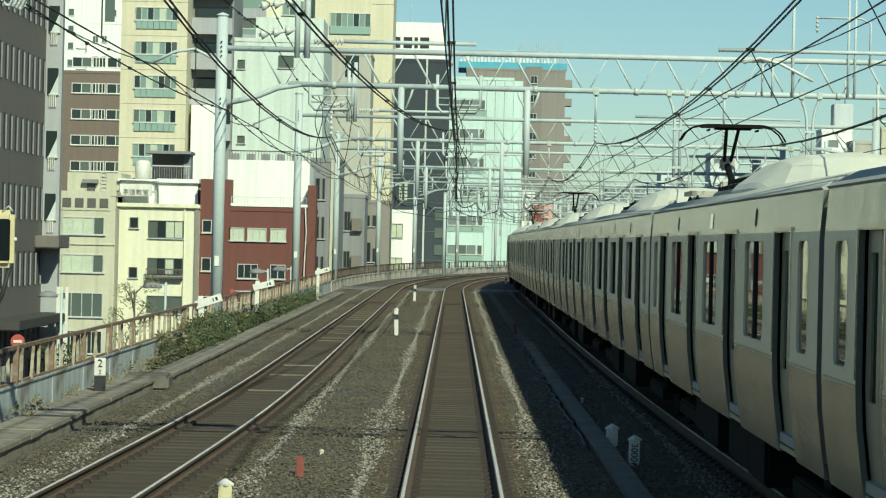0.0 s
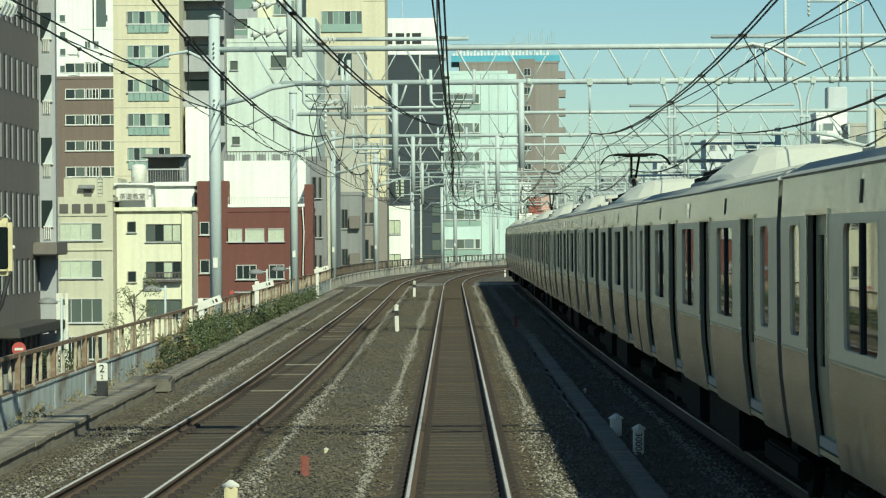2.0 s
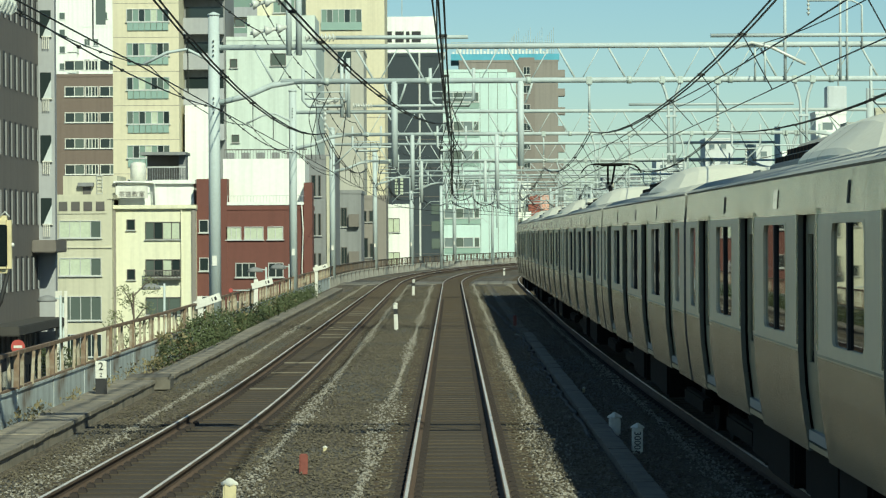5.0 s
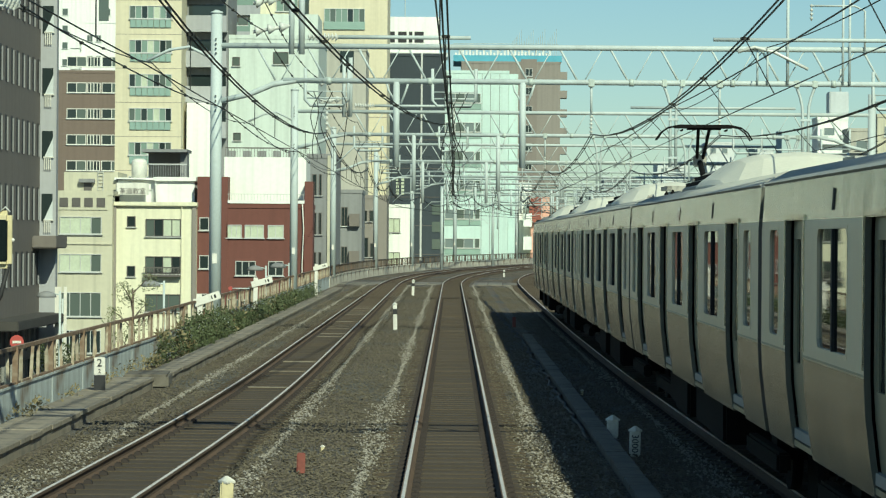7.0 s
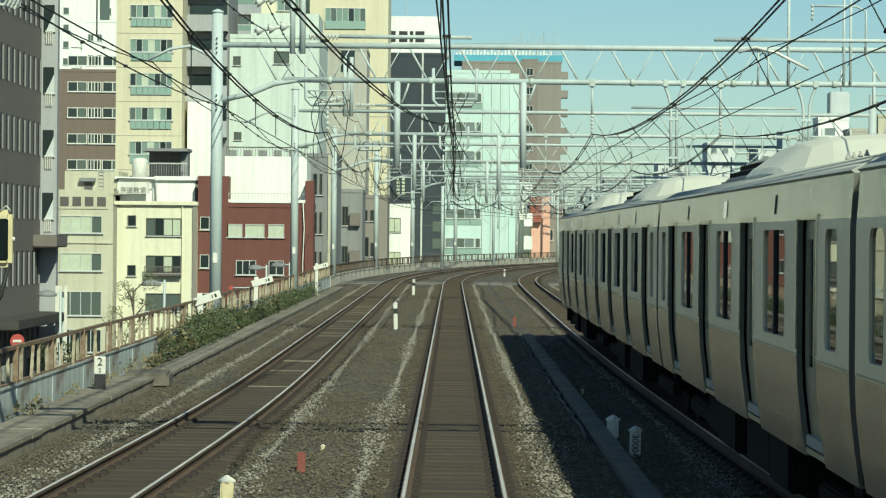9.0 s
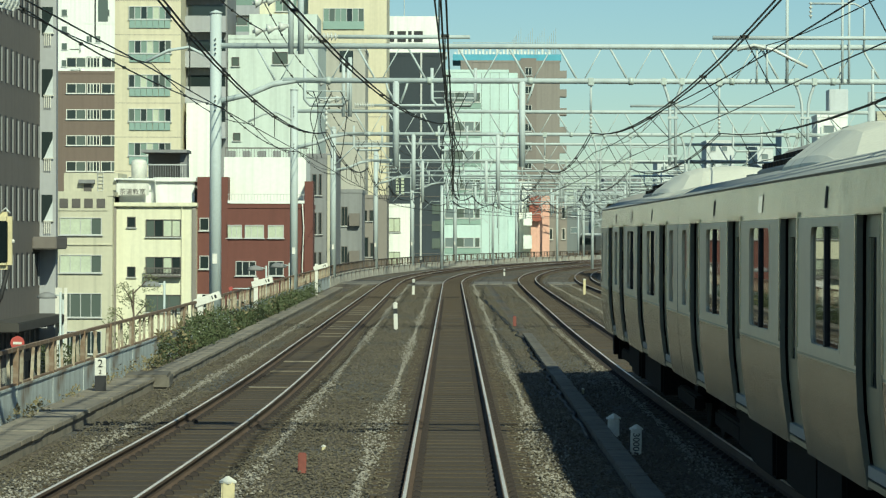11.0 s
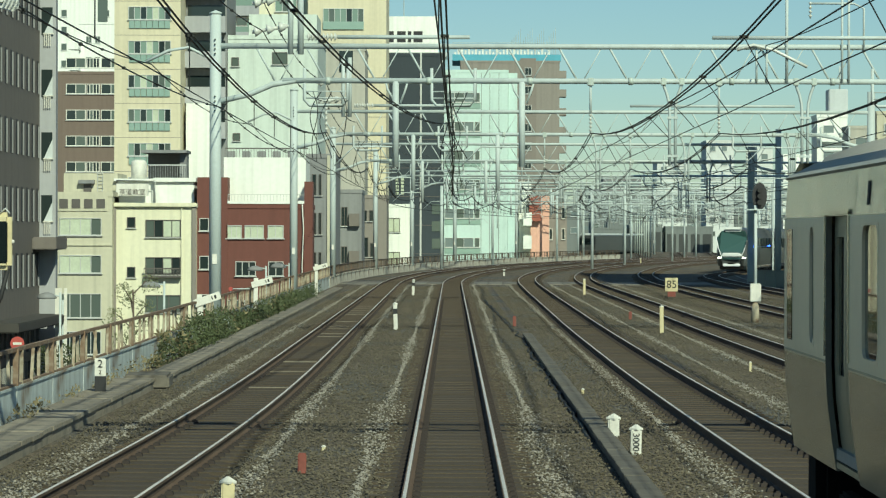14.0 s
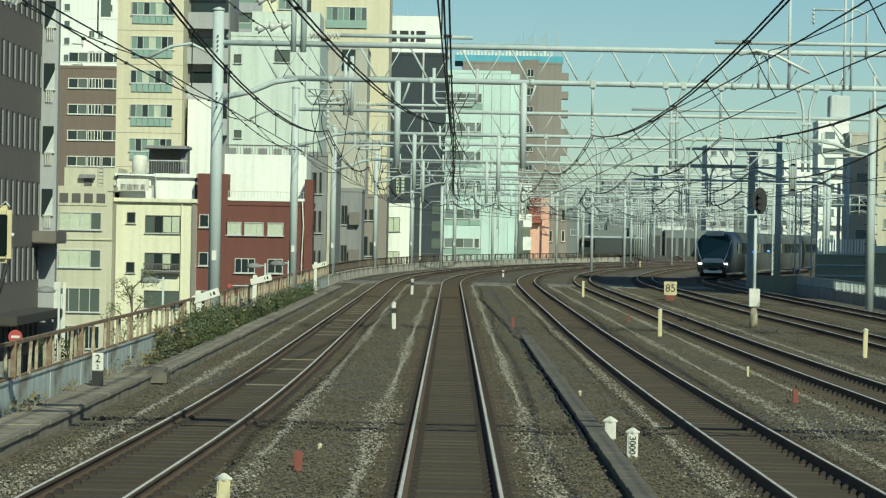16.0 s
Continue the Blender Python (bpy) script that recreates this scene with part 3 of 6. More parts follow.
def portal(s, left, right, full, dark=False):
    """A pipe portal over all tracks. Its own x axis runs across the line."""
    t = thing("catenary_portal", place(s, 0), "grey tubular steel catenary portal across the tracks", "catenary portal", "catenary portals")
    k = spread(s)
    x0, x1 = left * k, right * k
    part("pole", pipe([(x0, 0, 0.3), (x0, 0, 9.5)], 0.185, 14, 0.17), M["galv"], t)
    part("pole_cap", lathe(bmesh.new(), [(0.19, 0), (0.19, 0.05), (0.02, 0.12)], (x0, 0, 9.5)), M["galv"], t)
    if s < 100:
        part("pole_footing", boxes((x0 - 0.45, x0 + 0.45, -0.5, 0.5, -0.3, 0.42), bevel=0.04), M["blue_wall"], t)
    part("number_plate", boxes((x0 - 0.07, x0 + 0.07, -0.2, -0.188, 2.03, 2.33)), M["white_paint"], t)
    part("pole", pipe([(x1, 0, -0.2), (x1, 0, 9.5)], 0.2, 12, 0.18), M["dark_steel" if dark else "galv"], t)
    truss_pipe(t, x0, x1, 7.52, 8.55, 16)
    bend = [(x0 + 0.15, 0, 6.9), (x0 + 1.0, 0, 7.1), (x0 + 1.7, 0, 7.4), (x0 + 2.4, 0, 7.52), (x0 + 3.2, 0, 7.52)]
    part("corner_brace", pipe(bend, 0.085, 10), M["galv"], t)
    part("corner_brace", pipe([(x1 - (q[0] - x0), 0, q[2]) for q in bend], 0.085, 10), M["galv"], t)
    for off in (WIRES if s > 40 else ()):
        c = off(s) * k
        n = WIRES.index(off)
        side = (2.08, 2.05, 2.0, 2.12, 2.1, -2.0)[n]
        # drop post with its bracket, registration arm and stay
        x = c + side
        if n < 2:
            part("drop_post", pipe([(x, 0, 7.5), (x, 0, 4.95)], 0.1, 10), M["galv"], t)
            for sx in (-0.3, 0.36):
                part("post_stay", pipe([(x + sx, 0, 7.5), (x + sx * 0.8, 0, 7.25), (x + 0.07 + 0.07 * math.copysign(1, sx), 0, 6.85)], 0.035, 6), M["galv"], t)
        else:
            for sx in (-1, 1):
                part("drop_post", pipe([(x + sx * 0.27, 0, 7.48), (x + sx * 0.25, 0, 7.36), (x + sx * 0.16, 0, 7.12), (x + sx * 0.1, 0, 6.85), (x + sx * 0.085, 0, 6.5), (x + sx * 0.085, 0, 5.0)], 0.045, 8), M["galv"], t)
                part("clamp", boxes((x + sx * 0.27 - 0.08, x + sx * 0.27 + 0.08, -0.1, 0.1, 7.4, 7.62), bevel=0.02), M["dark_steel"], t)
            for z in (5.25, 6.4):
                part("post_tie", boxes((x - 0.16, x + 0.16, -0.07, -0.045, z, z + 0.07)), M["galv"], t)
        if n in (2, 3):
            part("hanger", pipe([(c - 0.45, 0, 7.5), (c - 0.45, 0, 6.55)], 0.04, 6), M["galv"], t)
            part("clamp", boxes((c - 0.54, c - 0.36, -0.1, 0.1, 7.38, 7.62), bevel=0.02), M["dark_steel"], t)
        # U-shaped hanging frame over the track
        u = [(c - 0.65, 0, 7.9), (c - 0.65, 0, 6.95), (c - 0.5, 0, 6.78), (c + 0.5, 0, 6.78), (c + 0.65, 0, 6.95), (c + 0.65, 0, 7.9)]
        if n not in (2, 3):
          part("hanging_frame", pipe(u, 0.05, 8), M["galv"], t)
        bm = pipe([(c - 0.62, 0, 7.0), (c + 0.62, 0, 7.0)], 0.025, 6)
        tube(bm, [(c - 0.62, 0, 7.2), (c + 0.62, 0, 7.2)], 0.02, 6)
        if n not in (2, 3):
          part("frame_bar", bm, M["galv"], t)
        part("registration_arm", pipe([(x, 0, 5.55), (c + side * 0.4, 0, 5.55), (c + side * 0.12, 0, 4.98)], 0.025, 6), M["galv"], t)
        bm = bmesh.new()
        rod = c - 0.45 if n in (2, 3) else c
        insulator(bm, (rod, 0, 6.75 if n not in (2, 3) else 6.55), (rod, 0, 5.98), 5, 0.06)
        part("insulator", bm, M["insulator"], t)
    if full:
        bm = bmesh.new()
        insulator(bm, (x0 + 2.75, -0.12, 8.82), (x0 + 3.65, -0.12, 8.82), 8, 0.14)
        part("insulator", bm, M["insulator"], t)
        part("feeder_bar", pipe([(x0 + 3.65, -0.12, 8.82), (x0 + 7.6, -0.12, 8.82)], 0.06, 8), M["galv"], t)
        part("feeder_bar", pipe([(x1 - 11.0, -0.12, 8.82), (x1 - 3.5, -0.12, 8.82)], 0.06, 8), M["galv"], t)
        for xx in (x0 + 2.25, x0 + 2.55):
            part("upright", pipe([(xx, -0.1, 8.3), (xx, -0.1, 11.0)], 0.085 if xx < x0 + 2.4 else 0.095, 10), M["galv"], t)
        bm = bmesh.new()
        for zz in (9.05, 9.9):
            insulator(bm, (x0 + 1.1, -0.2, zz - 0.1), (x0 + 2.2, -0.1, zz + 0.1), 3, 0.17)
        part("insulator", bm, M["insulator"], t)
        part("feeder_arm", pipe([(x0 - 0.1, -0.1, 8.15), (x0 - 0.8, -0.1, 8.5), (x0 - 1.4, -0.1, 8.4), (x0 - 2.1, -0.1, 8.05)], 0.045, 8), M["galv"], t)
    if s == 82:
        for pts, r in (([(10.7, -0.1, 9.85), (12.0, -0.1, 9.85), (12.3, -0.1, 9.7), (12.3, -0.1, 8.4)], 0.035), ([(11.65, -0.1, 10.4), (11.65, -0.1, 7.5)], 0.04), ([(11.85, -0.1, 10.4), (11.85, -0.1, 7.5)], 0.04),
                       ([(9.1, -0.1, 8.5), (9.1, -0.1, 7.5)], 0.035), ([(9.4, -0.1, 8.5), (9.4, -0.1, 7.5)], 0.035), ([(10.0, -0.1, 10.2), (10.0, -0.1, 7.5)], 0.05)):
            part("feeder_support", pipe(pts, r, 6), M["galv"], t)
        part("feeder_arm", pipe([(8.5, -0.2, 8.45), (9.0, -0.2, 8.6), (9.6, -0.2, 8.45), (10.2, -0.2, 8.15), (10.6, -0.2, 7.95)], 0.05, 8), M["insulator"], t)
        bm = bmesh.new()
        insulator(bm, (10.7, -0.1, 9.9), (10.7, -0.1, 9.4), 4, 0.06)
        part("insulator", bm, M["insulator"], t)
    if 40 < s < 300:
        for n, off in enumerate(WIRES):
            c = off(s) * k
            for j in range(4 if n < 2 else 0):
                u = c + (-0.4, 0.35, 0.1, -0.15)[j]
                wob = 0.35 * math.sin(n * 2.1 + j * 1.7 + s)
                loop = [(u + wob * math.sin(math.pi * q / 12) + 0.08 * math.sin(2 * math.pi * q / 12 + j), -0.4 * math.sin(math.pi * q / 12), 7.2 - 2.0 * q / 12) for q in range(13)]
                part("jumper_wire", pipe(loop, 0.014 if s < 130 else 0.02, 5), M["wire"], t)
    for i in range(8 if s in (82, 125) else 0):
        for z in (6.6, 8.3):
            part("step_bolt", boxes((x0 - 0.02 + 0.06 * (i % 2), x0 + 0.02 + 0.06 * (i % 2), -0.24, -0.17, z + i * 0.07, z + 0.03 + i * 0.07)), M["wire"], t) if i % 2 == 0 else None
    if s == 125:
        for i in range(16):
            part("step_bolt", boxes((x1 - 0.3, x1 + 0.3, -0.015, 0.015, 0.6 + i * 0.45, 0.64 + i * 0.45)), M["wire"], t)
    return t


PORTALS = (33, 82, 125, 169, 211, 239, 269, 309, 350, 392, 434, 476)
for i, s in enumerate(PORTALS):
    portal(s, -7.0, 18.6 if s < 130 else 19.2 if s < 200 else 27.0, s in (33, 82, 125), dark=150 < s < 200)


def wire_span(bm, s0, s1, d0, d1, z0, z1, sag, r, n=10):
    pts = []
    for i in range(n + 1):
        k = i / n
        s = s0 + (s1 - s0) * k
        da = d0(s) if callable(d0) else d0 + (d1 - d0) * k
        p, _ = along(s, da)
        pts.append((p.x, p.y, z0 + (z1 - z0) * k - sag * 4 * k * (1 - k)))
    tube(bm, pts, r, 5)


def catenary(off, double):
    t = thing("overhead_line", None, "dark overhead contact wire hung from a sagging messenger cable", "overhead line", "overhead lines")
    posts = (-4,) + PORTALS
    hang = bmesh.new()
    n = WIRES.index(off)
    shy = -0.42 if n in (2, 3) else 0.0
    lean = (lambda s: -0.0035 * max(0, 82 - s)) if n == 1 else (lambda s: 0.0)
    for a, b in zip(posts, posts[1:]):
        r = 0.015 if a < 130 else 0.022
        for shift in ((-0.035, 0.035) if double else (0.0,)):
            bm = bmesh.new()
            wire_span(bm, a, b, (lambda s, q=shift: off(s) + q + shy + lean(s)), 0, 5.97, 5.97, 0.6, r)
            part("messenger_wire", bm, M["wire"], t)
        bm = bmesh.new()
        wire_span(bm, a, b, (lambda s: off(s) + lean(s)), 0, 4.94, 4.94, 0.02, 0.009 if a < 80 else 0.013 if a < 130 else 0.02, 6)
        part("contact_wire", bm, M["wire"], t)
        for k in (0.12, 0.25, 0.38, 0.5, 0.62, 0.75, 0.88):
            p, _ = along(a + (b - a) * k, off(a + (b - a) * k) + shy + lean(a + (b - a) * k))
            z = 5.97 - 0.6 * 4 * k * (1 - k)
            tube(hang, [(p.x - shy, p.y, 4.94), (p.x, p.y, z)], 0.008, 4)
            if double:
                box(hang, p.x - 0.06, p.x + 0.06, p.y - 0.05, p.y + 0.05, z - 0.02, z + 0.02)
    tagged(part("dropper", hang, M["wire"], t), kind="stuff")


for off in WIRES:
    catenary(off, True)


t = thing("overhead_line", None, "dark twin crossover wire swinging in between two tracks", "overhead line", "overhead lines")
for shift in (-0.04, 0.04):
    bm = bmesh.new()
    wire_span(bm, 31, 82, -2.2 + shift, -0.12 + shift, 5.9, 6.25, 0.5, 0.014, 14)
    part("messenger_wire", bm, M["wire"], t)
for k in range(1, 12):
    q = k / 12
    p, _ = along(31 + 51 * q, -2.2 + 2.08 * q)
    zc = 5.9 + 0.35 * q - 2.0 * q * (1 - q)
    part("cable_clamp", boxes((p.x - 0.055, p.x + 0.055, p.y - 0.05, p.y + 0.05, zc - 0.02, zc + 0.02), bevel=0.008), M["wire"], t)


def feeder(d, z, sag, label):
    t = thing("feeder_line", None, label, "cable", "feeder cables")
    posts = (-4,) + PORTALS
    for a, b in zip(posts, posts[1:]):
        bm = bmesh.new()
        wire_span(bm, a, b, d, d, z, z, sag, 0.016)
        span = part("cable_span", bm, M["wire"], t)
        if a > 20 and b < 180 and d < 0:
            for i in range(7):
                k = (i + 0.6) / 7.4
                p, _ = along(a + (b - a) * k, d)
                zc = z - sag * 4 * k * (1 - k)
                part("cable_clamp", boxes((p.x - 0.035, p.x + 0.035, p.y - 0.08, p.y + 0.08, zc - 0.03, zc + 0.03), bevel=0.01), M["wire"], span)


feeder(-8.9, 8.0, 0.5, "dark feeder cable slung between the catenary poles")
feeder(-6.8, 6.7, 0.35, "dark feeder cable slung between the catenary poles")
feeder(-5.6, 9.9, 0.5, "dark feeder cable slung between the catenary poles")
feeder(-5.6, 9.0, 0.5, "dark feeder cable slung between the catenary poles")
feeder(9.3, 8.6, 0.5, "dark feeder cable slung between the catenary poles")
feeder(6.3, 6.7, 0.15, "dark feeder cable slung between the catenary poles")


# ---- buildings ----
def rect_ring(x0, x1, y0, y1, z0, z1, f):
    """A rectangular frame of bar width f, closed all round."""
    bm = bmesh.new()
    o = ((x0, z0), (x1, z0), (x1, z1), (x0, z1))
    n = ((x0 + f, z0 + f), (x1 - f, z0 + f), (x1 - f, z1 - f), (x0 + f, z1 - f))
    rows = [[bm.verts.new((x, y, z)) for x, z in ring] for y, ring in ((y1, o), (y0, o), (y0, n), (y1, n))]
    for p, q in zip(rows, rows[1:] + rows[:1]):
        for j in range(4):
            bm.faces.new((p[j], p[(j + 1) % 4], q[(j + 1) % 4], q[j]))
    bmesh.ops.recalc_face_normals(bm, faces=bm.faces[:])
    return bm


def window(parent, x0, x1, z0, z1, y, panes=2, glass="pane", frame="frame", rail=False, mid=None, f=0.06):
    """A framed window in a wall that faces the line, with its panes."""
    if x1 < x0:
        x0, x1 = x1, x0
    win = part("window", rect_ring(x0, x1, y - 0.1, y + 0.05, z0, z1, f), M[frame], parent)
    w = (x1 - x0) / panes
    for i in range(1, panes):
        part("mullion", boxes((x0 + i * w - f / 2, x0 + i * w + f / 2, y - 0.09, y + 0.05, z0 + f, z1 - f)), M[frame], win)
    if mid:
        zm = z0 + (z1 - z0) * mid
        part("transom", boxes((x0 + f, x1 - f, y - 0.08, y + 0.05, zm - f / 2, zm + f / 2)), M[frame], win)
    kinds = (glass,) if isinstance(glass, str) else glass
    for i in range(panes):
        part("pane", boxes((x0 + i * w + 0.03, x0 + (i + 1) * w - 0.03, y - 0.04, y + 0.02, z0 + 0.03, z1 - 0.03)), M[kinds[i % len(kinds)]], win)
    part("window_sill", boxes((x0 - 0.08, x1 + 0.08, y - 0.16, y + 0.02, z0 - 0.07, z0)), M["frame"], win)
    return win


def block(name, spec, y, deep, wall, label, parapet=0.35, base=True, top="deck"):
    """A building body with a parapet round a recessed roof."""
    x0, x1, z0, z1 = spec
    t = thing(name, None, label, "building")
    z0 = -6.5 if base else z0
    part("wall", boxes((x0, x1, y, y + deep, z0, z1 - parapet)), M["wall_" + wall], t)
    part("parapet", boxes((x0 - 0.06, x1 + 0.06, y - 0.06, y + 0.2, z1 - parapet, z1), (x0 - 0.06, x1 + 0.06, y + deep - 0.2, y + deep + 0.06, z1 - parapet, z1),
                          (x0 - 0.06, x0 + 0.2, y + 0.2, y + deep - 0.2, z1 - parapet, z1), (x1 - 0.2, x1 + 0.06, y + 0.2, y + deep - 0.2, z1 - parapet, z1)), M["wall_" + wall], t)
    part("roof", boxes((x0 + 0.2, x1 - 0.2, y + 0.2, y + deep - 0.2, z1 - parapet, z1 - parapet + 0.05)), M[top], t)
    return t


# dark grey office with rows of upright slots drawn flat on the wall along the line
def grey_office():
    t = thing("office_building", None, "dark grey office building with rows of narrow upright slots", "building")
    X = -21.8
    part("wall", boxes((X - 14, X, 112, 145, -6.5, 27)), M["wall_grey"], t)
    for row in range(8):
        z = 10.30 + (row - 4) * 3.36
        for k in range(15):
            y = 144.2 - k * 1.72
            # black plate holds the slot's shade, the paler bar its lit reveal
            slot = part("slot_window", boxes((X, X + 0.012, y - 0.3, y + 0.3, z, z + 1.75)), M["black_paint"], t)
            part("lit_edge", boxes((X + 0.012, X + 0.085, y + 0.2, y + 0.3, z, z + 1.65)), M["wall_mid_grey"], slot)
    bay = part("bay", boxes((X - 3, X + 0.86, 145.002, 145.7, -6.5, 27)), M["wall_light_grey"], t)
    for z in (13.48, 10.19, 6.87, 3.55, 16.84):
        # dark plate for the shade in the balcony, pale wedge for its lit triangle
        part("recess_shade", boxes((X + 0.1, X + 0.68, 144.97, 145.01, z, z + 1.45)), M["pane_dark"], bay)
        wedge = bmesh.new()
        front, back = [[wedge.verts.new((X + x, y, z + h)) for x, h in ((0.2, -0.02), (0.7, -0.02), (0.7, 1.1))] for y in (144.92, 144.965)]
        wedge.faces.new(front), wedge.faces.new(back[::-1])
        for q in range(3):
            wedge.faces.new((front[q], back[q], back[(q + 1) % 3], front[(q + 1) % 3]))
        part("lit_wedge", wedge, M["wall_haze_white"], bay)
        part("railing", boxes(*[(X + 0.25 + i * 0.1, X + 0.29 + i * 0.1, 144.85, 144.9, z - 0.6, z + 0.05) for i in range(4)], (X + 0.2, X + 0.75, 144.85, 144.9, z + 0.03, z + 0.08)), M["white_paint"], bay)
    part("canopy", boxes((X, X + 1.25, 142.5, 146.5, 2.12, 2.78), bevel=0.05), M["wall_grey"], t)
    part("awning", boxes((X, X + 1.6, 128, 144, -1.72, -1.25), bevel=0.05), M["awning_dark"], t)
    for k in range(5):
        y = 142.5 - k * 3.0
        part("shop_window", boxes((X, X + 0.05, y - 1.2, y + 1.2, -6.0, -3.6)), M["pane_dark"], t)


grey_office()

t = block("office_building", (-49.80, -39.84, 8.92, 23.51), 345, 14, "brown", "brown tiled office building with ribbons of windows")
for py in (-1, 0, 1, 2, 3, 4, 5):
    z = 20.65 - py * 3.27
    for a, b, n in ((-48.55, -46.05, 2), (-45.95, -44.3, 4), (-44.15, -41.6, 2)):
        window(t, a, b, z, z + 1.3, 345, n, ("pane_dark", "pane", "pane_dark"), "white_paint", f=0.1)

# beige shop building with dark painted signwriting kept as plain bars
t = block("shop_building", (-29.49, -25.24, -4.91, 6.11), 204, 11, "beige", "beige rendered shop building with grouped sliding windows")
for z0, z1, g in ((2.87, 4.17, "pane_curtain"), (0.05, 1.40, "pane_curtain"), (-3.27, -1.46, "pane"), (-6.0, -4.28, "pane_dark")):
    window(t, -29.16, -26.04, z0, z1, 204, 4, (g, g, g, "pane" if g == "pane_curtain" else g))
sign = part("signboard", boxes((-29.41, -25.62, 203.93, 203.99, 4.68, 5.77)), M["wall_beige"], t)
for px in range(4):
    x = -29.24 + px * 0.92
    part("sign_bar", boxes((x + 0.06, x + 0.7, 203.88, 203.92, 4.9, 5.58)), M["frame_dark"], sign)
part("ledge", boxes((-29.49, -25.24, 203.9, 204.02, 2.11, 2.20)), M["wall_beige"], t)
h = part("penthouse", boxes((-29.43, -25.35, 208, 214, 6.17 - 0.4, 7.59)), M["wall_beige"], t)
part("penthouse_door", boxes((-27.92, -27.32, 207.92, 208.0, 6.17, 6.86)), M["frame_dark"], h)
part("door_hood", boxes((-28.27, -27.07, 207.5, 208.0, 6.77, 7.07), bevel=0.03), M["wall_mid_grey"], h)
bm = bmesh.new()
for px in (0, 1):
    tube(bm, [(-26.85 + px * 0.4, 207.9, 6.18), (-26.85 + px * 0.4, 207.9, 7.68)], 0.03, 5)
for k in range(6):
    box(bm, -26.85, -26.85 + 0.4, 207.88, 207.92, 6.22 + k * 0.27, 6.22 + k * 0.27 + 0.04)
part("ladder", bm, M["frame"], h)

# dark box filling the gap between the houses, its shade put into the colour
gap = thing("party_gap", None, "dark brown strip standing for the shaded gap between two houses", "wall")
part("gap_strip", boxes((-25.58, -25.24, 205.3, 209, -6.5, 5.84)), M["wall_dusk_brown"], gap)

# cream house with a roof sign and a white water tank
t = block("town_house", (-25.19, -19.10, -4.92, 5.31), 205, 10, "cream", "cream rendered town house with a roof sign and small square windows")
part("cornice", boxes((-25.28, -19.02, 204.7, 205.0, 5.01, 5.31), bevel=0.03), M["wall_cream"], t)
part("corner_pier", boxes((-19.40, -19.10, 204.85, 205.0, -6.5, 4.99)), M["wall_taupe"], t)
part("corner_pier", boxes((-25.28, -25.07, 204.85, 205.0, -6.5, 4.96)), M["wall_taupe"], t)
for z0, z1 in ((3.44, 4.24), (-0.28, 0.52)):
    window(t, -24.26, -23.63, z0, z1, 205, 1, "pane_dark", "frame_dark")
window(t, -22.87, -20.25, 2.73, 4.05, 205, 4, ("pane", "pane_dark", "pane_curtain", "pane_curtain"), "frame_dark")
window(t, -22.87, -20.25, -0.06, 1.25, 205, 4, ("pane", "pane_dark", "pane_curtain", "pane_dark"), "frame_dark")
window(t, -22.87, -20.25, -2.89, -1.58, 205, 3, "pane", "frame_dark")
g = part("window_balcony", boxes((-22.94, -20.20, 204.4, 204.95, -0.26, -0.13), (-22.94, -20.20, 204.4, 204.45, 0.37, 0.46)), M["frame_dark"], t)
part("balcony_bar", boxes(*[(-22.94 + i * 0.1, -22.94 + i * 0.1 + 0.035, 204.4, 204.44, -0.13, 0.37) for i in range(28)]), M["frame_dark"], g)
part("drainpipe", pipe([(-20.16, 204.85, 5.24), (-20.16, 204.85, 1.43), (-20.25, 204.85, -6)], 0.04, 6), M["wall_cream"], t)
h = part("penthouse", boxes((-25.48, -22.47, 208, 214, 5.25, 7.05), (-22.47, -19.47, 207.5, 214, 5.27, 6.98), (-25.56, -22.39, 207.6, 214.2, 7.01, 7.18), (-22.56, -19.34, 207.2, 214.2, 6.94, 7.24)), M["wall_white"], t)
board = part("roof_sign", boxes((-25.31, -22.88, 206.9, 207, 5.88, 6.78)), M["white_paint"], t, "white roof sign with dark lettering")
part("sign_frame", pipe([(-25.31, 206.95, 5.32), (-25.31, 206.95, 7.03), (-22.37, 206.95, 7.03), (-22.37, 206.95, 5.32)], 0.05, 6), M["frame"], t)


def lettering(text, size, m, material, parent, name="lettering", spacing=1.0):
    cu = bpy.data.curves.new(name, "FONT")
    cu.body, cu.size, cu.extrude, cu.align_x = text, size, 0.006, "CENTER"
    cu.space_character = spacing
    cu.materials.append(material)
    ob = new(name, cu)
    dg = bpy.context.evaluated_depsgraph_get()
    me = bpy.data.meshes.new_from_object(ob.evaluated_get(dg))
    bpy.data.objects.remove(ob)
    o = new(name, me)
    o.parent = parent
    o.matrix_basis = m
    return o


lettering("茶道教室", 0.5, pose(-24.10, 206.88, 5.97, 90, 0, 0), M["frame_dark"], board)
part("tank", lathe(bmesh.new(), [(0.6, 0), (0.6, 1.2), (0.56, 1.38), (0.3, 1.5)], (-23.95, 210, 7.18), 18), M["white_paint"], t, "white cylindrical roof water tank")

# red-brown building with a white upper storey
t = block("apartment_house", (-19.10, -10.75, -4.92, 5.27), 206, 9, "brick_red", "red-brown tiled building with a set-back white top storey")
part("stair_wing", boxes((-19.11, -16.82, 205.9, 212, -6.5, 7.26)), M["wall_brick_red"], t)
part("upper_storey", boxes((-17.28, -11.06, 208, 214, 4.66, 8.82)), M["wall_white"], t)
part("terrace_wall", boxes((-16.82, -10.74, 205.85, 205.93, 5.29, 5.5)), M["wall_white"], t)
